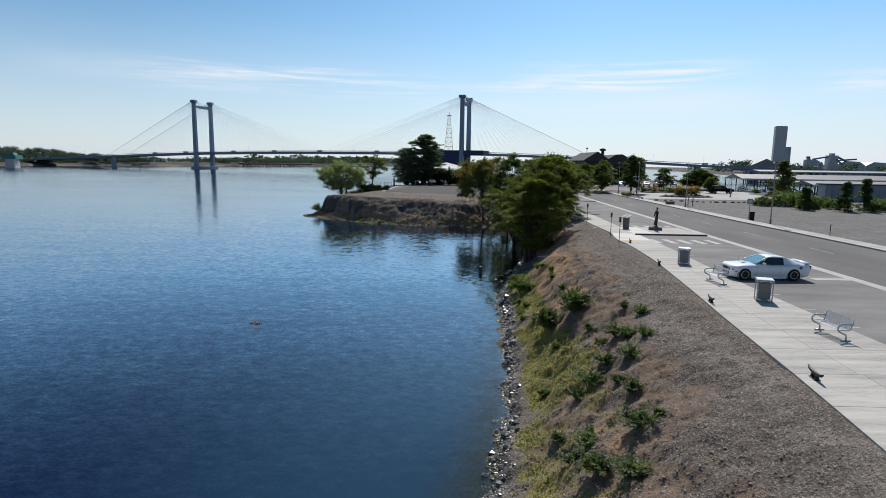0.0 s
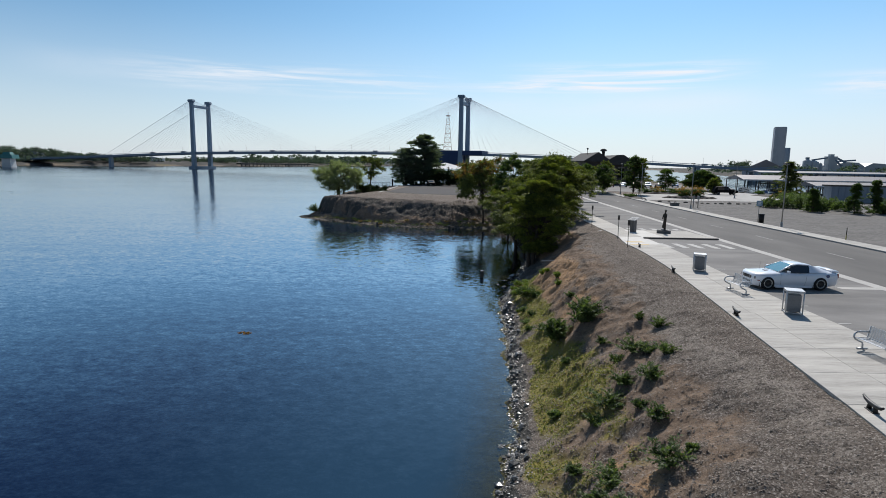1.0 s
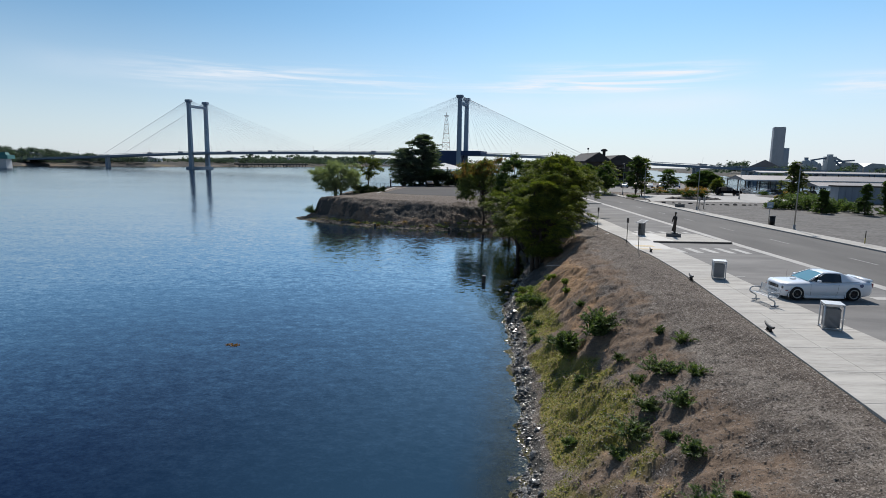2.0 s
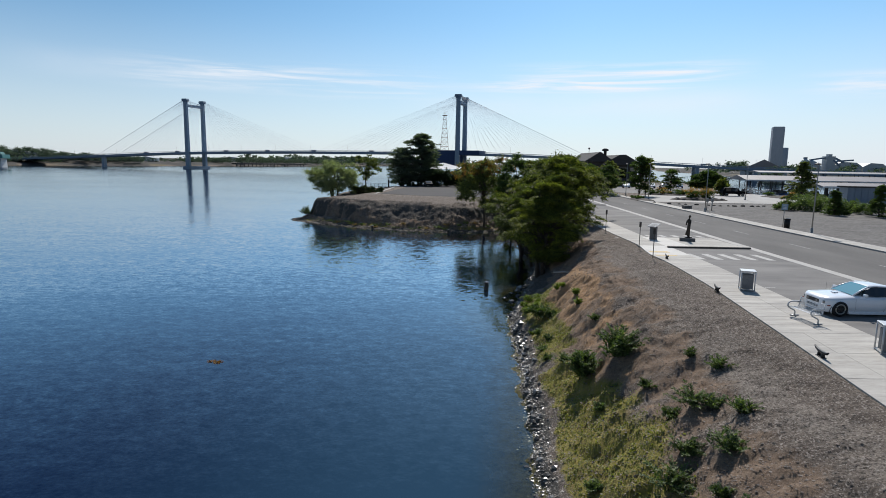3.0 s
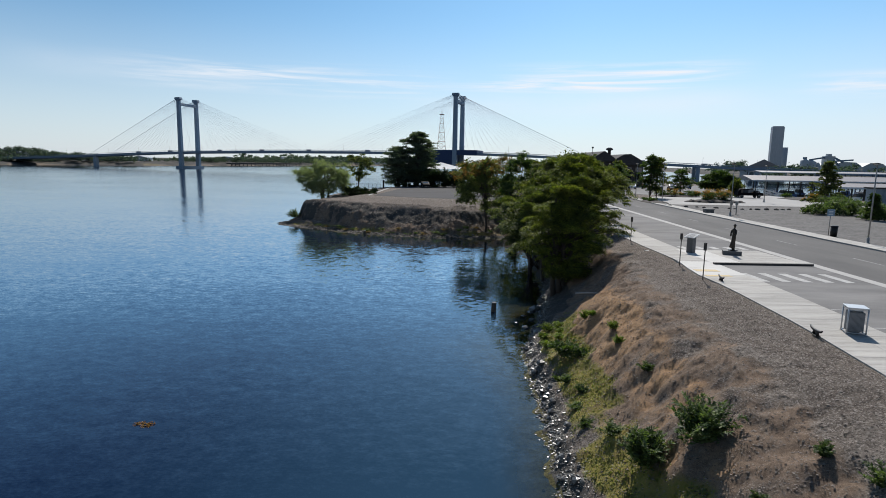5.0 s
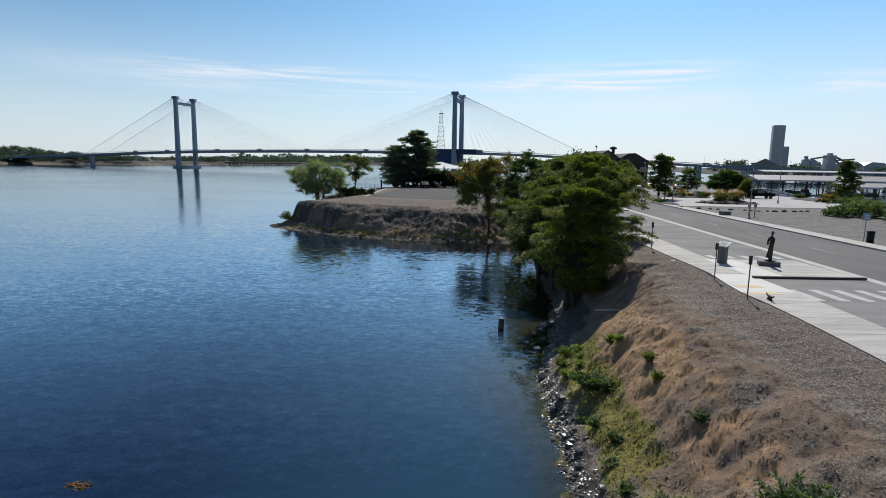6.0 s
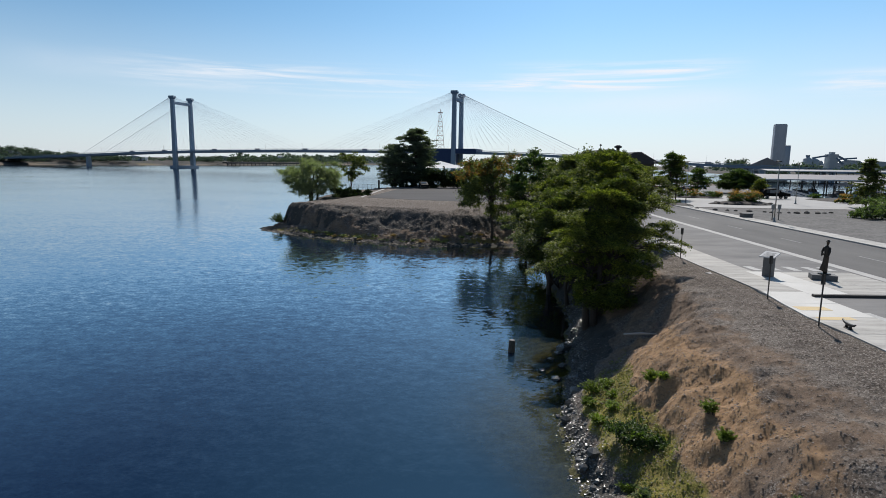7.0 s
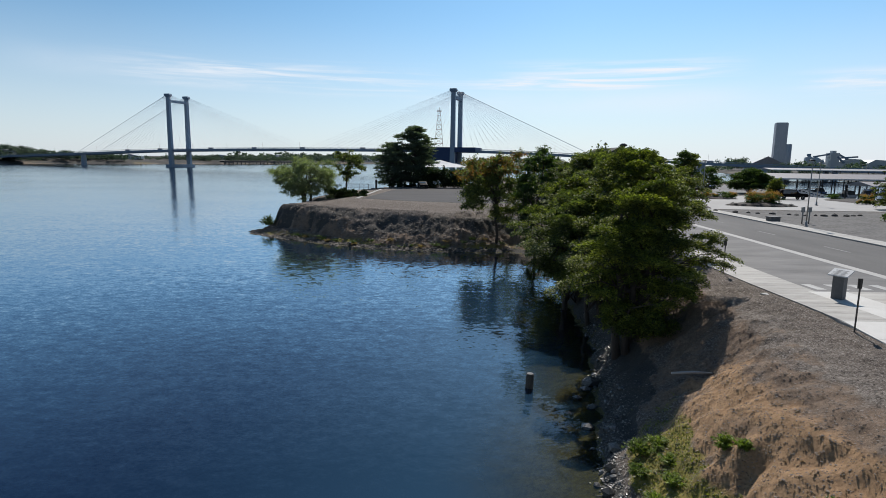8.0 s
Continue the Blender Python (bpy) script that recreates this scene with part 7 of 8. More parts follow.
build_locust("locust_tree", "green spreading tree beside the promenade end", 16.2, 94, level(16.2, 94), 8.0, 10.5, 104, 190, 56000, 0.22, L_DEEP, 2, (0.4, 0), group="bank trees", pad=1.1, form=DOME)
build_tree("willow_tree", "round pale green tree on the headland", -22.6, 131.5, level(-22.6, 131.5) - 0.1, 8.0, 11.0, 107, 110000, 0.155, L_WILLOW, 0.24, 0.17, 1.0, (0, 0), 200, 3, 0.085, ragged=0.2, droop=0.1)
build_tree("ash_tree", "thin dark tree at the headland edge", -17.4, 141, 4.4, 8.4, 6.0, 108, 6000, 0.34, L_DEEP, 0.15, 0.3, 1.0, (0.6, 0), 36, 1, 0.13)
build_conifer("pine_tree", "large dark old pine on the headland", -5.8, 176, 4.7, 14.4, 11.6, 109, 190000, 0.28)
build_conifer("pine_tree", "smaller dark pine beside the old one", -11.0, 174, 4.6, 10.4, 9.4, 110, 75000, 0.28)
_r = np.random.RandomState(5)
for _k, (_x, _y, _h, _w) in enumerate(((42.2, 131.2, 9.0, 3.9), (43.7, 131.9, 8.6, 3.6), (59.5, 158, 6.3, 5.0), (64.6, 141.5, 3.9, 2.0), (33.5, 139, 7.0, 5.0), (38.3, 141, 7.8, 5.8), (36.2, 134, 6.9, 5.0), (31.5, 148, 7.4, 5.2), (34.2, 158, 7.0, 5.0), (36.5, 168, 7.6, 5.4), (30, 166, 6.8, 5), (40.5, 160, 6.2, 4.6), (24, 150, 7.4, 6.2), (20, 138, 7.6, 6.2), (27, 178, 7.6, 6.0))):
    build_locust("street_tree", "young green street tree beside the lot", _x, _y, PAVE - 0.2, _h, _w * 1.1, 120 + _k, 90, 9000, 0.30, (L_SHRUB, L_LOCUST)[_k % 2], 1, (0, 0), 0.10, "street trees", pad=0.75, bare=0.16)
build_locust("round_tree", "low dense dome-shaped tree in the lot", 70, 160, PAVE - 0.2, 5.7, 8.6, 140, 260, 95000, 0.26, L_SHRUB, 2, (0, 0), 0.2, pad=1.0, full=0.85, bare=0.24, form=((0, 0.88), (0.2, 1.0), (0.5, 0.92), (0.75, 0.68), (0.92, 0.38), (1.0, 0.15)))
build_locust("street_tree", "green pointed tree among roadside bushes", 67.4, 116.5, PAVE - 0.15, 8.2, 5.0, 141, 130, 26000, 0.22, L_DEEP, 1, (0, 0), 0.12, "street trees", pad=0.6, bare=0.05, form=((0, 0.6), (0.12, 0.95), (0.35, 1.0), (0.6, 0.7), (0.85, 0.34), (1.0, 0.06)))
for _k, (_x, _y, _h, _w) in enumerate(((54.0, 97.5, 2.0, 4.2), (56.8, 96.6, 2.6, 3.6), (62.1, 95.9, 2.5, 3.8), (57.6, 92.0, 2.1, 3.0), (61.6, 91.4, 2.1, 2.8), (66.0, 88.8, 2.5, 3.2), (69.4, 91.0, 2.3, 3.2), (73.0, 92.0, 2.4, 3.4), (61.5, 104, 2.5, 4.4), (64.5, 110, 2.5, 4.4), (76.4, 92.6, 2.4, 3.4))):
    build_bush("roadside_bush", "bushy light green shrub behind the gravel lot", _x, _y, PAVE - 0.12, _w, _h, 150 + _k, 5600, 0.22, L_WEED, "roadside bushes")
for _k, (_x, _y, _h, _w) in enumerate(((55.3, 89.4, 3.8, 3.0), (59.9, 87.2, 4.6, 3.6), (63.2, 87.9, 5.2, 2.6), (71.0, 89.5, 4.6, 3.0))):
    build_locust("cone_shrub", "dark green wispy conifer behind gravel lot", _x, _y, PAVE - 0.12, _h, _w, 180 + _k, 80, 15000, 0.16, L_SHRUB, 1, (0, 0), 0.07, "roadside cones", pad=0.46, full=0.5, form=((0, 0.7), (0.15, 1.0), (0.4, 0.78), (0.65, 0.42), (0.85, 0.22), (1.0, 0.08)))
# flower beds
for _k, (_x, _y, _w, _h, _m) in enumerate(((49.3, 121.6, 2.2, 2.3, L_FLOWER), (50.9, 121.8, 2.4, 2.5, L_FLOWER), (52.5, 121.6, 2.2, 2.4, L_FLOWER), (47.6, 139.6, 3, 1.5, L_SHRUB), (50.4, 139.4, 3, 1.6, L_FLOWER), (53.0, 139, 3, 1.6, L_SHRUB), (55, 139.2, 2.4, 1.3, L_FLOWER), (75, 140, 3, 1.4, L_SHRUB), (78, 136, 3, 1.4, L_FLOWER), (80, 131, 3, 1.3, L_SHRUB), (37.6, 117.5, 2.0, 0.9, L_SHRUB), (37.9, 120.5, 2.2, 0.9, L_SHRUB), (72, 128, 2.6, 1.0, L_FLOWER))):
    build_bush("flower_bush", "clump of orange-tipped flowering shrub in planter bed" if _m is L_FLOWER else "low green shrub in planter bed", _x, _y, PAVE, _w, _h, 170 + _k, 2600, 0.17, L_SHRUB, "planter shrubs", second=(L_FLOWER, 1500) if _m is L_FLOWER else None)
for _k, (_x, _y, _rx, _ry) in enumerate(((50.6, 121.4, 5.4, 2.6), (51.2, 139, 4.8, 2.2), (38, 117.5, 1.8, 4.6), (77, 136, 5, 6))):
    _bm = bmesh.new()
    bmesh.ops.create_icosphere(_bm, subdivisions=4, radius=1.0)
    for _v in _bm.verts:
        _lump = 1 + 0.08 * math.sin(5 * _v.co.x + _k) * math.cos(6 * _v.co.y)
        _v.co = Vector((_x + _rx * _v.co.x * _lump, _y + _ry * _v.co.y * _lump, PAVE - 0.1 + (0.62 if _k < 1 else 0.5) * max(_v.co.z, -0.2) * _lump))
    tagged(part("planter_bed", _bm, M_MULCH), "low mound of dark mulch in the turning circle" if _k < 1 else "dark mulch planting bed beside the lot", "planter")

# bushes on the bank: x, y, width, height, dark or light
for _k, (_x, _y, _w, _h, _b) in enumerate(((7.95, 33.35, 1.75, 1.45, 2), (6.70, 34.2, 1.5, 1.35, 2), (6.7, 46.0, 1.4, 1.2, 0), (7.4, 45.3, 0.8, 0.6, 0), (10.03, 30.95, 0.45, 0.4, 1), (10.42, 29.5, 0.85, 0.6, 1), (8.55, 27.2, 1.2, 0.6, 1), (8.1, 27.6, 0.7, 0.4, 1), (9.0, 26.8, 0.8, 0.45, 1),
                                              (9.3, 25.65, 0.9, 0.5, 1), (8.25, 24.35, 1.2, 0.6, 1), (7.5, 25.0, 0.9, 0.5, 1), (6.8, 24.3, 1.6, 0.65, 1), (7.39, 22.78, 0.6, 0.35, 1), (6.17, 23.7, 0.9, 0.4, 1), (7.5, 21.6, 0.9, 0.6, 1), (6.85, 18.8, 1.5, 0.6, 1), (5.6, 19.6, 1.6, 0.6, 1), (5.3, 17.6, 1.2, 0.5, 1),
                                              (7.5, 18.93, 0.35, 0.25, 1), (8.14, 30.3, 0.5, 0.35, 1), (6.0, 16.6, 1.2, 0.5, 1), (5.1, 19.5, 0.8, 0.4, 1), (5.0, 21.5, 0.7, 0.35, 1), (5.3, 26.5, 0.6, 0.3, 1), (6.6, 30.8, 0.5, 0.3, 1), (8.6, 43.1, 0.5, 0.4, 1), (8.6, 39.4, 0.6, 0.35, 1), (8.74, 44.5, 0.5, 0.4, 1), (8.45, 48.8, 0.7, 0.5, 1), (-25.6, 119.0, 2.2, 1.6, 2),
                                              (6.9, 51.1, 1.1, 0.5, 1), (7.6, 51.4, 0.8, 0.4, 1), (7.1, 49.0, 0.8, 0.45, 1), (6.4, 50.0, 0.8, 0.4, 1), (8.7, 48.1, 0.5, 0.35, 1), (6.2, 44.2, 0.7, 0.35, 1), (5.9, 38.2, 0.6, 0.3, 1), (6.4, 36.6, 0.8, 0.4, 1), (6.0, 40.0, 0.7, 0.3, 1), (6.5, 41.4, 0.6, 0.35, 1), (6.2, 43.0, 0.7, 0.35, 1), (6.3, 48.3, 0.7, 0.4, 1), (7.5, 50.2, 0.6, 0.35, 1))):
    if _b == 0:
        build_bush("bank_bush", "dark leafy bush on the grassy bank", _x, _y, level(_x, _y) - 0.05, _w, _h, 200 + _k, 3400, 0.11, L_SHRUB, "bank bushes")
    else:
        build_weed("bank_bush", "low green weed clump on dirt bank" if _b == 1 else "arching spiky green bush on the bank", _x, _y, level(_x, _y) - 0.05, _w * 1.0, _h * 1.0, 200 + _k, (int(16 * _w) + 8, 60)[_b - 1], (int(900 * _w) + 200, 4200)[_b - 1], (0.16, 0.24)[_b - 1], L_LIME_LIT if 43 < _y < 60 else L_WEED, "bank bushes")


_r = np.random.RandomState(91)
for _k in range(22):
    _x = -20 + 29 * (_k + _r.rand()) / 22
    _y = float(np.interp(_x, (-21.6, -12.9, -5.4, 1.6, 9), (111.6, 106, 102.9, 101.7, 103))) + _r.uniform(1.0, 2.2)
    build_weed("foot_shrub", "yellow-green weed at the foot of the headland", _x, _y, level(_x, _y) - 0.05, _r.uniform(0.8, 1.7), _r.uniform(0.3, 0.6), 700 + _k, 16, 800, 0.16, (L_WEED, L_DRY, L_WEED)[_k % 3], "headland weeds")


def build_floating_weed(x, y, wide, seed):
    rng = np.random.RandomState(seed)
    v, f = leaf_cards(rng, [(rng.normal() * wide * 0.3, rng.normal() * wide * 0.14, 0.02) for _ in range(7)], np.full(7, wide * 0.2), 260, 0.10, 0.0, 2.5, 0.06)
    v[:, 2] = np.clip(v[:, 2], 0.005, 0.06)
    ob = new("floating_weed", fast_mesh("floating_weed", v, f, L_RUST))
    ob.location = (x, y, 0)
    tagged(ob, "small raft of brown weed drifting on the river", "weed", "drifting weed")


build_floating_weed(-12.4, 40.2, 0.8, 1)


def build_grass():
    """Tufts on the lower bank, green near the stones and dry higher up."""
    rng = np.random.RandomState(31)
    for name, key, mat, n, tall, label in (("grass", "green", L_GRASS, 36000, 0.10, "short yellow-green grass on lower bank"), ("dry_grass", "straw", L_DRY, 16000, 0.06, "dry straw-coloured grass on the bank slope")):
        x, y = rng.uniform(1.5, 15, n * 5), 12 + 50 * rng.rand(n * 5)
        z, d, u, mk = lie(x, y)
        keep = (mk[key] + 0.35 * lumps(x, y, 0.7, 33) + rng.uniform(-0.25, 0.25, len(x))) > 0.60
        x, y, z = x[keep][:n], y[keep][:n], z[keep][:n]
        m = len(x)
        a, ln = rng.uniform(0, 6.28, m), tall * rng.uniform(0.4, 1.5, m)
        tilt = rng.uniform(0.6, 1.35, m) if key == "green" else rng.uniform(1.38, 1.56, m)
        w = 0.016 + 0.014 * rng.rand(m)
        o = np.stack([np.cos(a), np.sin(a), 0 * a], 1)
        s = np.stack([-np.sin(a), np.cos(a), 0 * a], 1) * w[:, None]
        p = np.stack([x, y, z - 0.01], 1)
        mid = p + o * (ln * np.sin(tilt) * 0.45)[:, None] + np.stack([0 * a, 0 * a, ln * np.cos(tilt) * 0.6], 1)
        tip = p + o * (ln * np.sin(tilt))[:, None] + np.stack([0 * a, 0 * a, ln * np.cos(tilt) * 0.95], 1)
        v = np.stack([p - s, p + s, mid + s * 0.8, mid - s * 0.8, tip], 1).reshape(-1, 3)
        b = 5 * np.arange(m)[:, None]
        tris = np.concatenate([b + (0, 1, 2), b + (0, 2, 3), b + (3, 2, 4)])
        tagged(new(name, fast_mesh(name, v, tris, mat)), label, "grass", kind="stuff")


build_grass()


# ---------------------------------------------------------------- stones, slabs and other pieces
def pebble(rng, rough=0.22):
    bm = bmesh.new()
    bmesh.ops.create_icosphere(bm, subdivisions=1, radius=1.0)
    sx, sy, sz = rng.uniform(0.8, 1.25), rng.uniform(0.7, 1.1), rng.uniform(0.45, 0.8)
    for v in bm.verts:
        v.co = Vector((v.co.x * sx, v.co.y * sy, v.co.z * sz)) * (1 + rough * rng.uniform(-1, 1))
    me = bpy.data.meshes.new("rock")
    bm.to_mesh(me)
    bm.free()
    me.materials.append(M_ROCK)
    return me


def build_rocks():
    rng = np.random.RandomState(21)
    kinds = [pebble(rng) for _ in range(8)]
    for k in range(280):
        y = 17 + 52 * rng.rand() ** 0.8
        x = float(near_line(SHORE, y)) + rng.normal() * 0.3 + 0.36
        r = 0.07 + 0.13 * rng.rand() ** 2.5
        ob = new("shore_rock", kinds[k % 8])
        ob.matrix_basis = Matrix.Translation((x, y, max(level(x, y), -0.1) + r * 0.15)) @ Euler((rng.uniform(-0.3, 0.3), rng.uniform(-0.3, 0.3), rng.uniform(0, 6.28))).to_matrix().to_4x4() @ Matrix.Diagonal((r, r, r, 1))
        tagged(ob, "grey water-worn rock at the river's edge", "rock", "shore rocks")
    for k, (x, y, r) in enumerate(((6.5, 52.7, 0.36), (7.6, 60.4, 0.5), (5.5, 50.2, 0.3), (5.7, 56.8, 0.24), (6.2, 55.4, 0.3), (6.5, 58.6, 0.28), (7.2, 59.6, 0.34), (6.9, 57.4, 0.26), (5.9, 51.4, 0.28), (5.6, 46.4, 0.27), (5.2, 41.2, 0.22), (4.4, 33.0, 0.2), (3.3, 23.8, 0.22))):
        ob = new("shore_rock", kinds[k % 8])
        ob.matrix_basis = Matrix.Translation((x, y, max(level(x, y), -0.15) + r * 0.2)) @ Euler((0, 0, k * 0.9)).to_matrix().to_4x4() @ Matrix.Diagonal((r, r, r, 1))
        tagged(ob, "large wet rock at the river's edge", "rock", "shore rocks")
    # the small stones between them
    ico = bmesh.new()
    bmesh.ops.create_icosphere(ico, subdivisions=1, radius=1.0)
    base = np.array([v.co[:] for v in ico.verts])
    tri = np.array([[v.index for v in f.verts] for f in ico.faces])
    ico.free()
    octa = np.array([(1, 0, 0), (-1, 0, 0), (0, 1, 0), (0, -1, 0), (0, 0, 1), (0, 0, -1)], float)
    octa_tri = np.array([(0, 2, 4), (2, 1, 4), (1, 3, 4), (3, 0, 4), (2, 0, 5), (1, 2, 5), (3, 1, 5), (0, 3, 5)])
    for name, n, lo, hi, spread, label in (("shore_stones", 6500, 0.02, 0.075, 0.24, "dark wet cobbles and pebbles along the waterline"), ("strand_pebbles", 7000, 0.012, 0.05, 0.28, "pale dry pebbles above the waterline"), ("bank_stones", 64000, 0.014, 0.046, 0, "small loose stones on gravel bank"), ("bank_clods", 5000, 0.010, 0.026, 0, "crumbled dirt clods on the bank slope"), ("headland_stones", 3600, 0.05, 0.2, 0, "loose grey stones along the headland foot"), ("headland_rubble", 6500, 0.03, 0.13, 0, "crumbled earth and rubble on headland face")):
        if spread:
            y = 12 + 60 * rng.rand(n)
            x = near_line(SHORE, y) + rng.normal(size=n) * spread + (0.30 if name == "shore_stones" else 0.62)
        elif name == "bank_stones":
            y = 13 + 45 * rng.rand(n) ** 1.25
            x = near_line(SHORE, y) + (near_line(EDGE, y) - near_line(SHORE, y)) * (0.10 + 0.87 * rng.beta(1.3, 1.5, n))
        elif name == "bank_clods":
            y = 13 + 47 * rng.rand(n)
            x = near_line(SHORE, y) + (near_line(EDGE, y) - near_line(SHORE, y)) * (0.2 + 0.52 * rng.beta(1.6, 1.5, n))
        else:
            t = rng.rand(n)
            x = -28 + 37 * t
            y = np.interp(x, (-28.2, -21.6, -12.9, -5.4, 1.6, 9), (117.1, 111.6, 106, 102.9, 101.7, 103)) + (np.abs(rng.normal(size=n)) * 2.2 if name == "headland_stones" else rng.uniform(1.6, 8.5, n))
        z = lie(x, y)[0]
        r = lo + (hi - lo) * rng.rand(n) ** 2.5
        corners, sides = (octa, octa_tri) if name == "bank_stones" else (base, tri)
        jig = 1 + 0.25 * rng.uniform(-1, 1, (n, len(corners)))
        sc = np.stack([rng.uniform(0.8, 1.3, n), rng.uniform(0.7, 1.1, n), rng.uniform(0.28, 0.5, n)], 1)
        v = corners[None] * jig[..., None] * (sc * r[:, None])[:, None] + np.stack([x, y, np.maximum(z, -0.12) + r * (0.2 if name == "shore_stones" else 0.02)], 1)[:, None]
        f = (sides[None] + len(corners) * np.arange(n)[:, None, None]).reshape(-1, 3)
        tagged(new(name, fast_mesh(name, v.reshape(-1, 3), f, M_PEBBLE if name == "shore_stones" else M_STRAND if name == "strand_pebbles" else M_DIRTCLODS if name == "bank_clods" else M_CLODS)), label, "stones", kind="stuff")
    dark = [m.copy() for m in kinds]
    for m in dark:
        m.materials[0] = M_BOULDER
    row = ((37.3, 108.9), (39.4, 107.9), (41.0, 107.5), (41.8, 106.8), (43.4, 106.2), (45.1, 105.4), (45.8, 105.0), (46.5, 104.2), (47.9, 104.4), (48.8, 104.1), (50.3, 104.4), (51.8, 104.3), (53.2, 105.0), (54.5, 105.6))
    for k, (x, y) in enumerate(row + tuple((50.6 + 4.5 * math.cos(q), 121.4 + 2.3 * math.sin(q)) for q in (2.6, 3.0, 3.4, 3.8, 4.3, 4.8, 5.3, 5.7, 6.1))):
        ob = new("edging_boulder", dark[k % 8])
        r = rng.uniform(0.28, 0.46)
        ob.matrix_basis = Matrix.Translation((x, y, (4.84 if k < 14 else 4.98) + r * 0.3)) @ Euler((0, 0, k * 1.3)).to_matrix().to_4x4() @ Matrix.Diagonal((r, r, r, 1))
        tagged(ob, "dark boulder edging the gravel lot" if k < 14 else "dark rock round the planter mound", "rock", "edging boulders")
    log = thing("drift_log", "pale driftwood log on shaded bank", "log", pose(10.3, 55.0, level(10.3, 55.0) + 0.1))
    bm = bmesh.new()
    tube(bm, [(-0.9, 0, 0), (0, 0.05, 0.03), (0.9, 0, 0.0)], [0.05, 0.06, 0.04], 7)
    part("trunk", bm, M_KERB, log)


def pebble_material(base, name):
    m = base.copy()
    m.name = name
    nt = m.node_tree
    geo = nt.nodes.new("ShaderNodeNewGeometry")
    hsv = [n for n in nt.nodes if n.bl_idname == "ShaderNodeHueSaturation"][0]
    rng = hsv.inputs["Value"].links[0].from_node
    nt.links.new(geo.outputs["Random Per Island"], rng.inputs["Value"])
    return m


M_PEBBLE = pebble_material(M_ROCK, "shore_pebble")
M_STRAND = pebble_material(material("strand_stone", [(0.25, 0.228, 0.196), (0.135, 0.122, 0.105), (0.36, 0.335, 0.292)], 0.8, scale=3, grain=20, bump=0.3, spread=0.5), "strand_pebble")
M_CLODS = pebble_material(M_CLOD, "loose_clods")
M_DIRTCLODS = pebble_material(material("dirt_clod", [(0.255, 0.178, 0.132), (0.178, 0.123, 0.089), (0.34, 0.255, 0.196)], 0.95, scale=1, grain=20, bump=0.4, spread=0.55), "dirt_clods")
build_rocks()


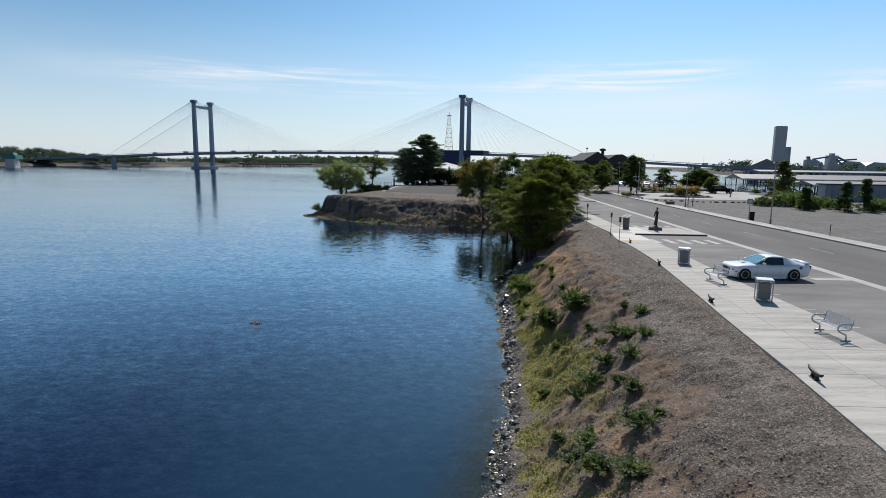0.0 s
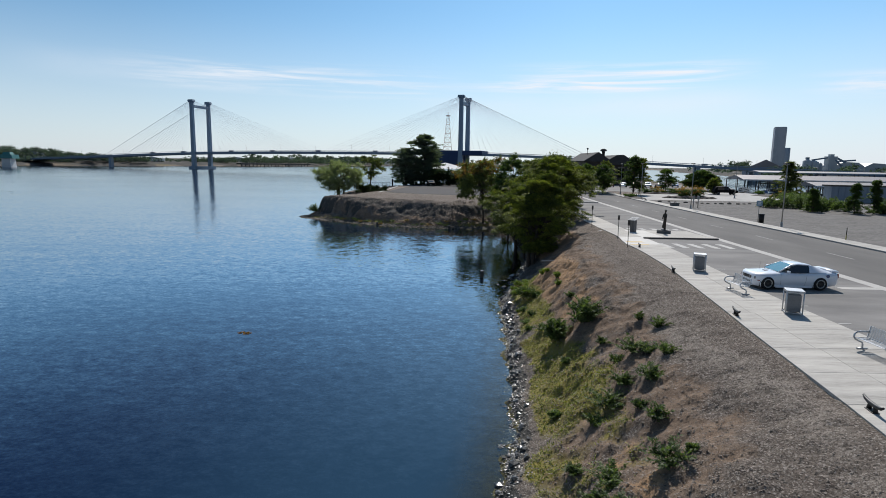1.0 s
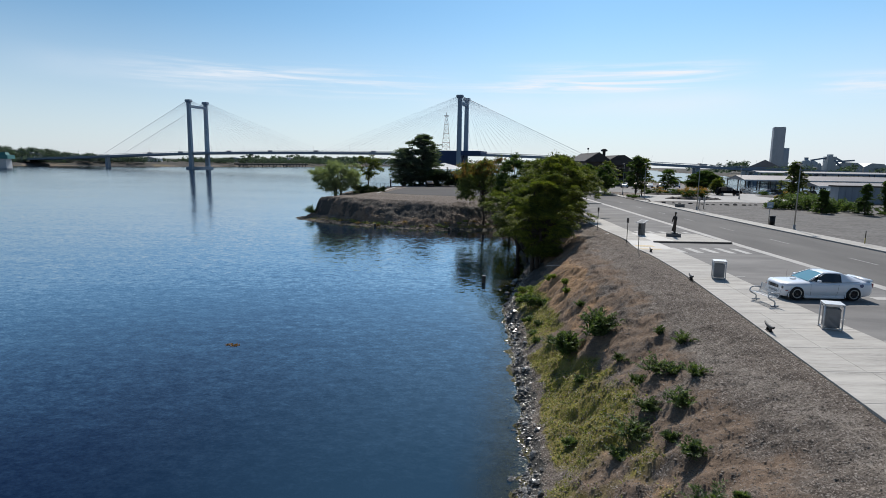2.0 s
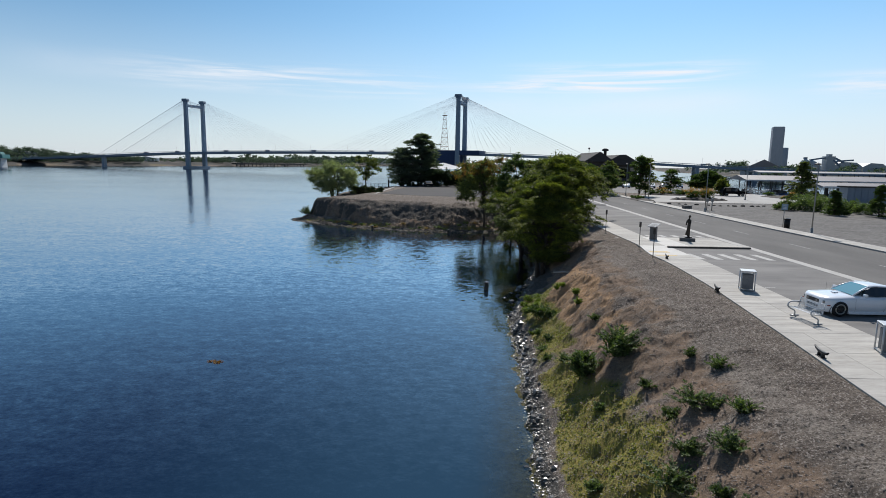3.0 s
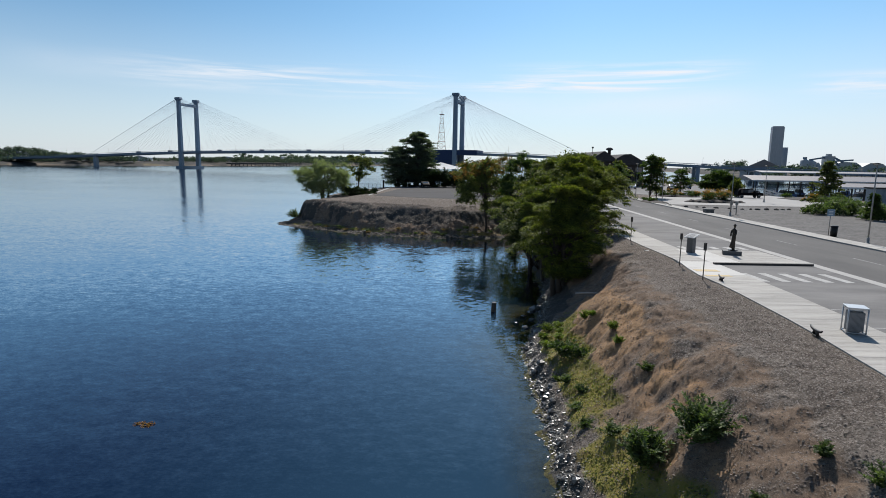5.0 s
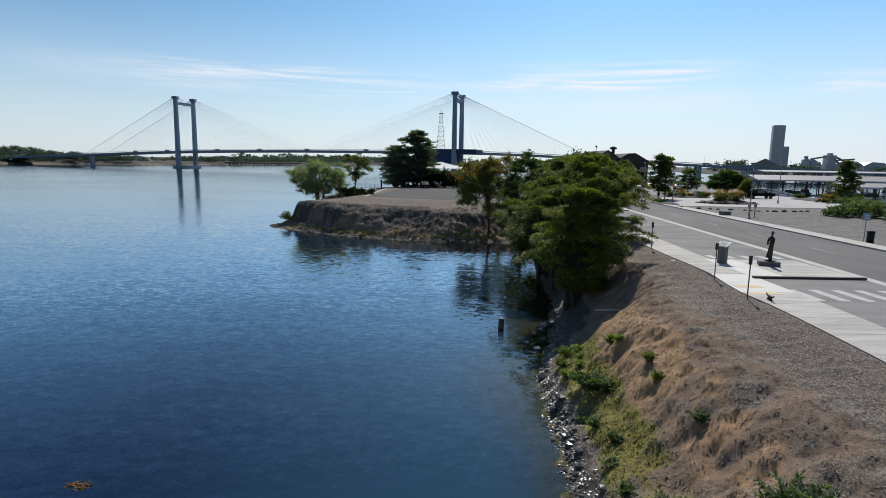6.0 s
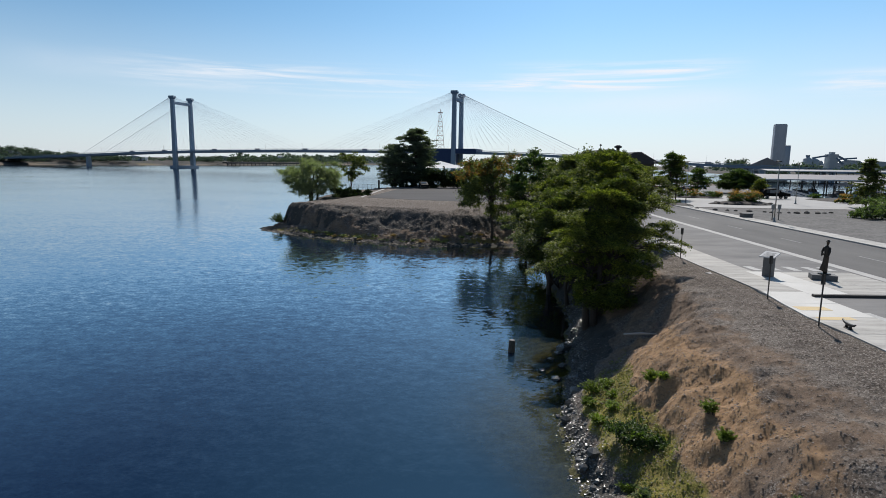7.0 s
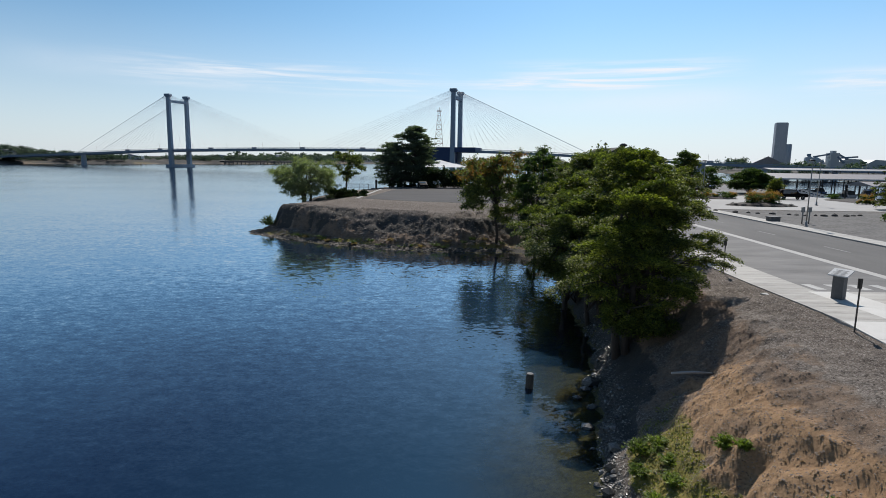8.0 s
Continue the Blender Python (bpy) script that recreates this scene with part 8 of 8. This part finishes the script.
def build_paving():
    """Promenade slabs, kerb stones, painted stripes: pieces of their settings."""
    prom = thing("pavement", "pale concrete promenade of large slabs", "pavement", kind="structure")
    sub = bmesh.new()
    ys = np.arange(-10, 112.1, 2)
    prism(sub, [(float(near_line(EDGE, y)) + 0.02, float(y)) for y in ys] + [(float(near_line(KERB, y)) - 0.01, float(y)) for y in ys[::-1]], 4.6, PAVE - 0.03)
    part("bed", sub, M_GUTTER, prom)
    y, g = -10.0, 0.004
    while y < 111:
        y1 = y + 2.4
        cuts = [0.0, 1.0]
        e0, e1, k0, k1 = (float(near_line(t, v)) for t, v in ((EDGE, y), (EDGE, y1), (KERB, y), (KERB, y1)))
        if k0 - e0 > 3.0:
            cuts = [0.0, max(0.15, min(0.85, (13.6 + 0.055 * (y - 22) - e0) / (k0 - e0))), 1.0] if y < 30 else [0.0, 0.5, 1.0]
        for a, b in zip(cuts, cuts[1:]):
            bm = bmesh.new()
            new_part = 49.2 <= y + 1.2 <= 55.4
            prism(bm, [(e0 + (k0 - e0) * a + g, y + g), (e0 + (k0 - e0) * b - g, y + g), (e1 + (k1 - e1) * b - g, y1 - g), (e1 + (k1 - e1) * a + g, y1 - g)], PAVE - 0.1, PAVE, 0.008)
            part("slab", bm, M_NEWSLAB if new_part else M_SLAB, prom)
        y = y1
    for x0, x1, y0, y1 in ((15.75, 17.15, 51.1, 51.75), (15.6, 17.1, 49.55, 50.0)):
        bm = bmesh.new()
        box(bm, x0, x1, y0, y1, PAVE - 0.02, PAVE + 0.006)
        part("tactile_strip", bm, M_TACTILE, prom, "faded yellow tactile strip")
    # the concrete island round the statue
    isl = thing("pavement", "pale concrete island with low kerb under the statue", "pavement", kind="structure")
    for i, (x0, x1) in enumerate(((18.2, 20.2), (20.2, 22.2), (22.2, 24.4))):
        for y0, y1 in ((53.9, 57.0), (57.0, 60.2)):
            bm = bmesh.new()
            box(bm, x0 + g, x1 - g, y0 + g, y1 - g, PAVE - 0.1, PAVE + 0.004, 0.006)
            part("slab", bm, M_NEWSLAB if i == 0 else M_SLAB, isl)
    bm = bmesh.new()
    box(bm, 18.0, 24.5, 53.64, 53.88, PAVE - 0.1, PAVE + 0.12, 0.02)
    part("kerb", bm, M_POST, isl, "dark kerb edge")
    # far sidewalk with kerb stones
    walk_ = thing("pavement", "narrow concrete sidewalk with kerb along the road", "pavement", kind="structure")
    y = 20.0
    while y < 150:
        y1 = y + 3.0
        x0, x1 = float(near_line(FARKERB, y)), float(near_line(FARKERB, y1))
        bm = bmesh.new()
        prism(bm, [(x0 + g, y + g), (x0 + 0.28, y + g), (x1 + 0.28, y1 - g), (x1 + g, y1 - g)], PAVE - 0.2, PAVE + 0.12, 0.02)
        part("kerb", bm, M_KERB, walk_)
        bm = bmesh.new()
        prism(bm, [(x0 + 0.29, y + g), (x0 + 1.85, y + g), (x1 + 1.85, y1 - g), (x1 + 0.29, y1 - g)], PAVE - 0.2, PAVE + 0.11, 0.01)
        part("slab", bm, M_SLAB, walk_)
        y = y1
    # crossing stripes, bay lines and lane dashes
    paint = thing("road_marking", "worn white painted crossing bars and lane lines", "road marking", kind="structure")
    for y0, y1, xs in ((48.3, 50.8, (17.95, 19.15, 20.35, 21.55, 22.75)), (60.7, 62.0, (18.9, 20.1, 21.3, 22.5, 23.5))):
        for x in xs:
            bm = bmesh.new()
            prism(bm, [(x + 0.1, y0), (x + 0.62, y0), (x + 0.58, y1), (x + 0.06, y1)], PAVE - 0.02, PAVE - 0.009)
            part("stripe", bm, M_PAINT, paint)
    for y in (21.2, 24.1, 26.95, 29.9, 36.3, 39.2, 42.1):
        k0 = float(near_line(KERB, y))
        bm = bmesh.new()
        box(bm, k0 + 0.05, k0 + 0.6, y - 0.05, y + 0.05, PAVE - 0.02, PAVE - 0.009)
        part("bay_line", bm, M_PAINT, paint)
    for y in (44.1, 54.4, 63.8, 73.5, 83.5, 94, 105):
        x = float(near_line(FARKERB, y)) - 4.8
        bm = bmesh.new()
        prism(bm, [(x, y), (x + 0.12, y), (x + 0.2, y + 3), (x + 0.08, y + 3)], PAVE - 0.02, PAVE - 0.006)
        part("lane_dash", bm, M_WORNPAINT, paint)
    bm = bmesh.new()
    box(bm, 21.6, 24.0, 33.75, 34.35, PAVE - 0.03, PAVE - 0.007)
    part("patch", bm, M_GUTTER, paint, "pale concrete patch behind the coupe")
    bm = bmesh.new()
    box(bm, 22.3, 26.6, 101.2, 101.5, PAVE - 0.1, PAVE + 0.13, 0.02)
    part("kerb", bm, M_KERB, isl)


build_paving()
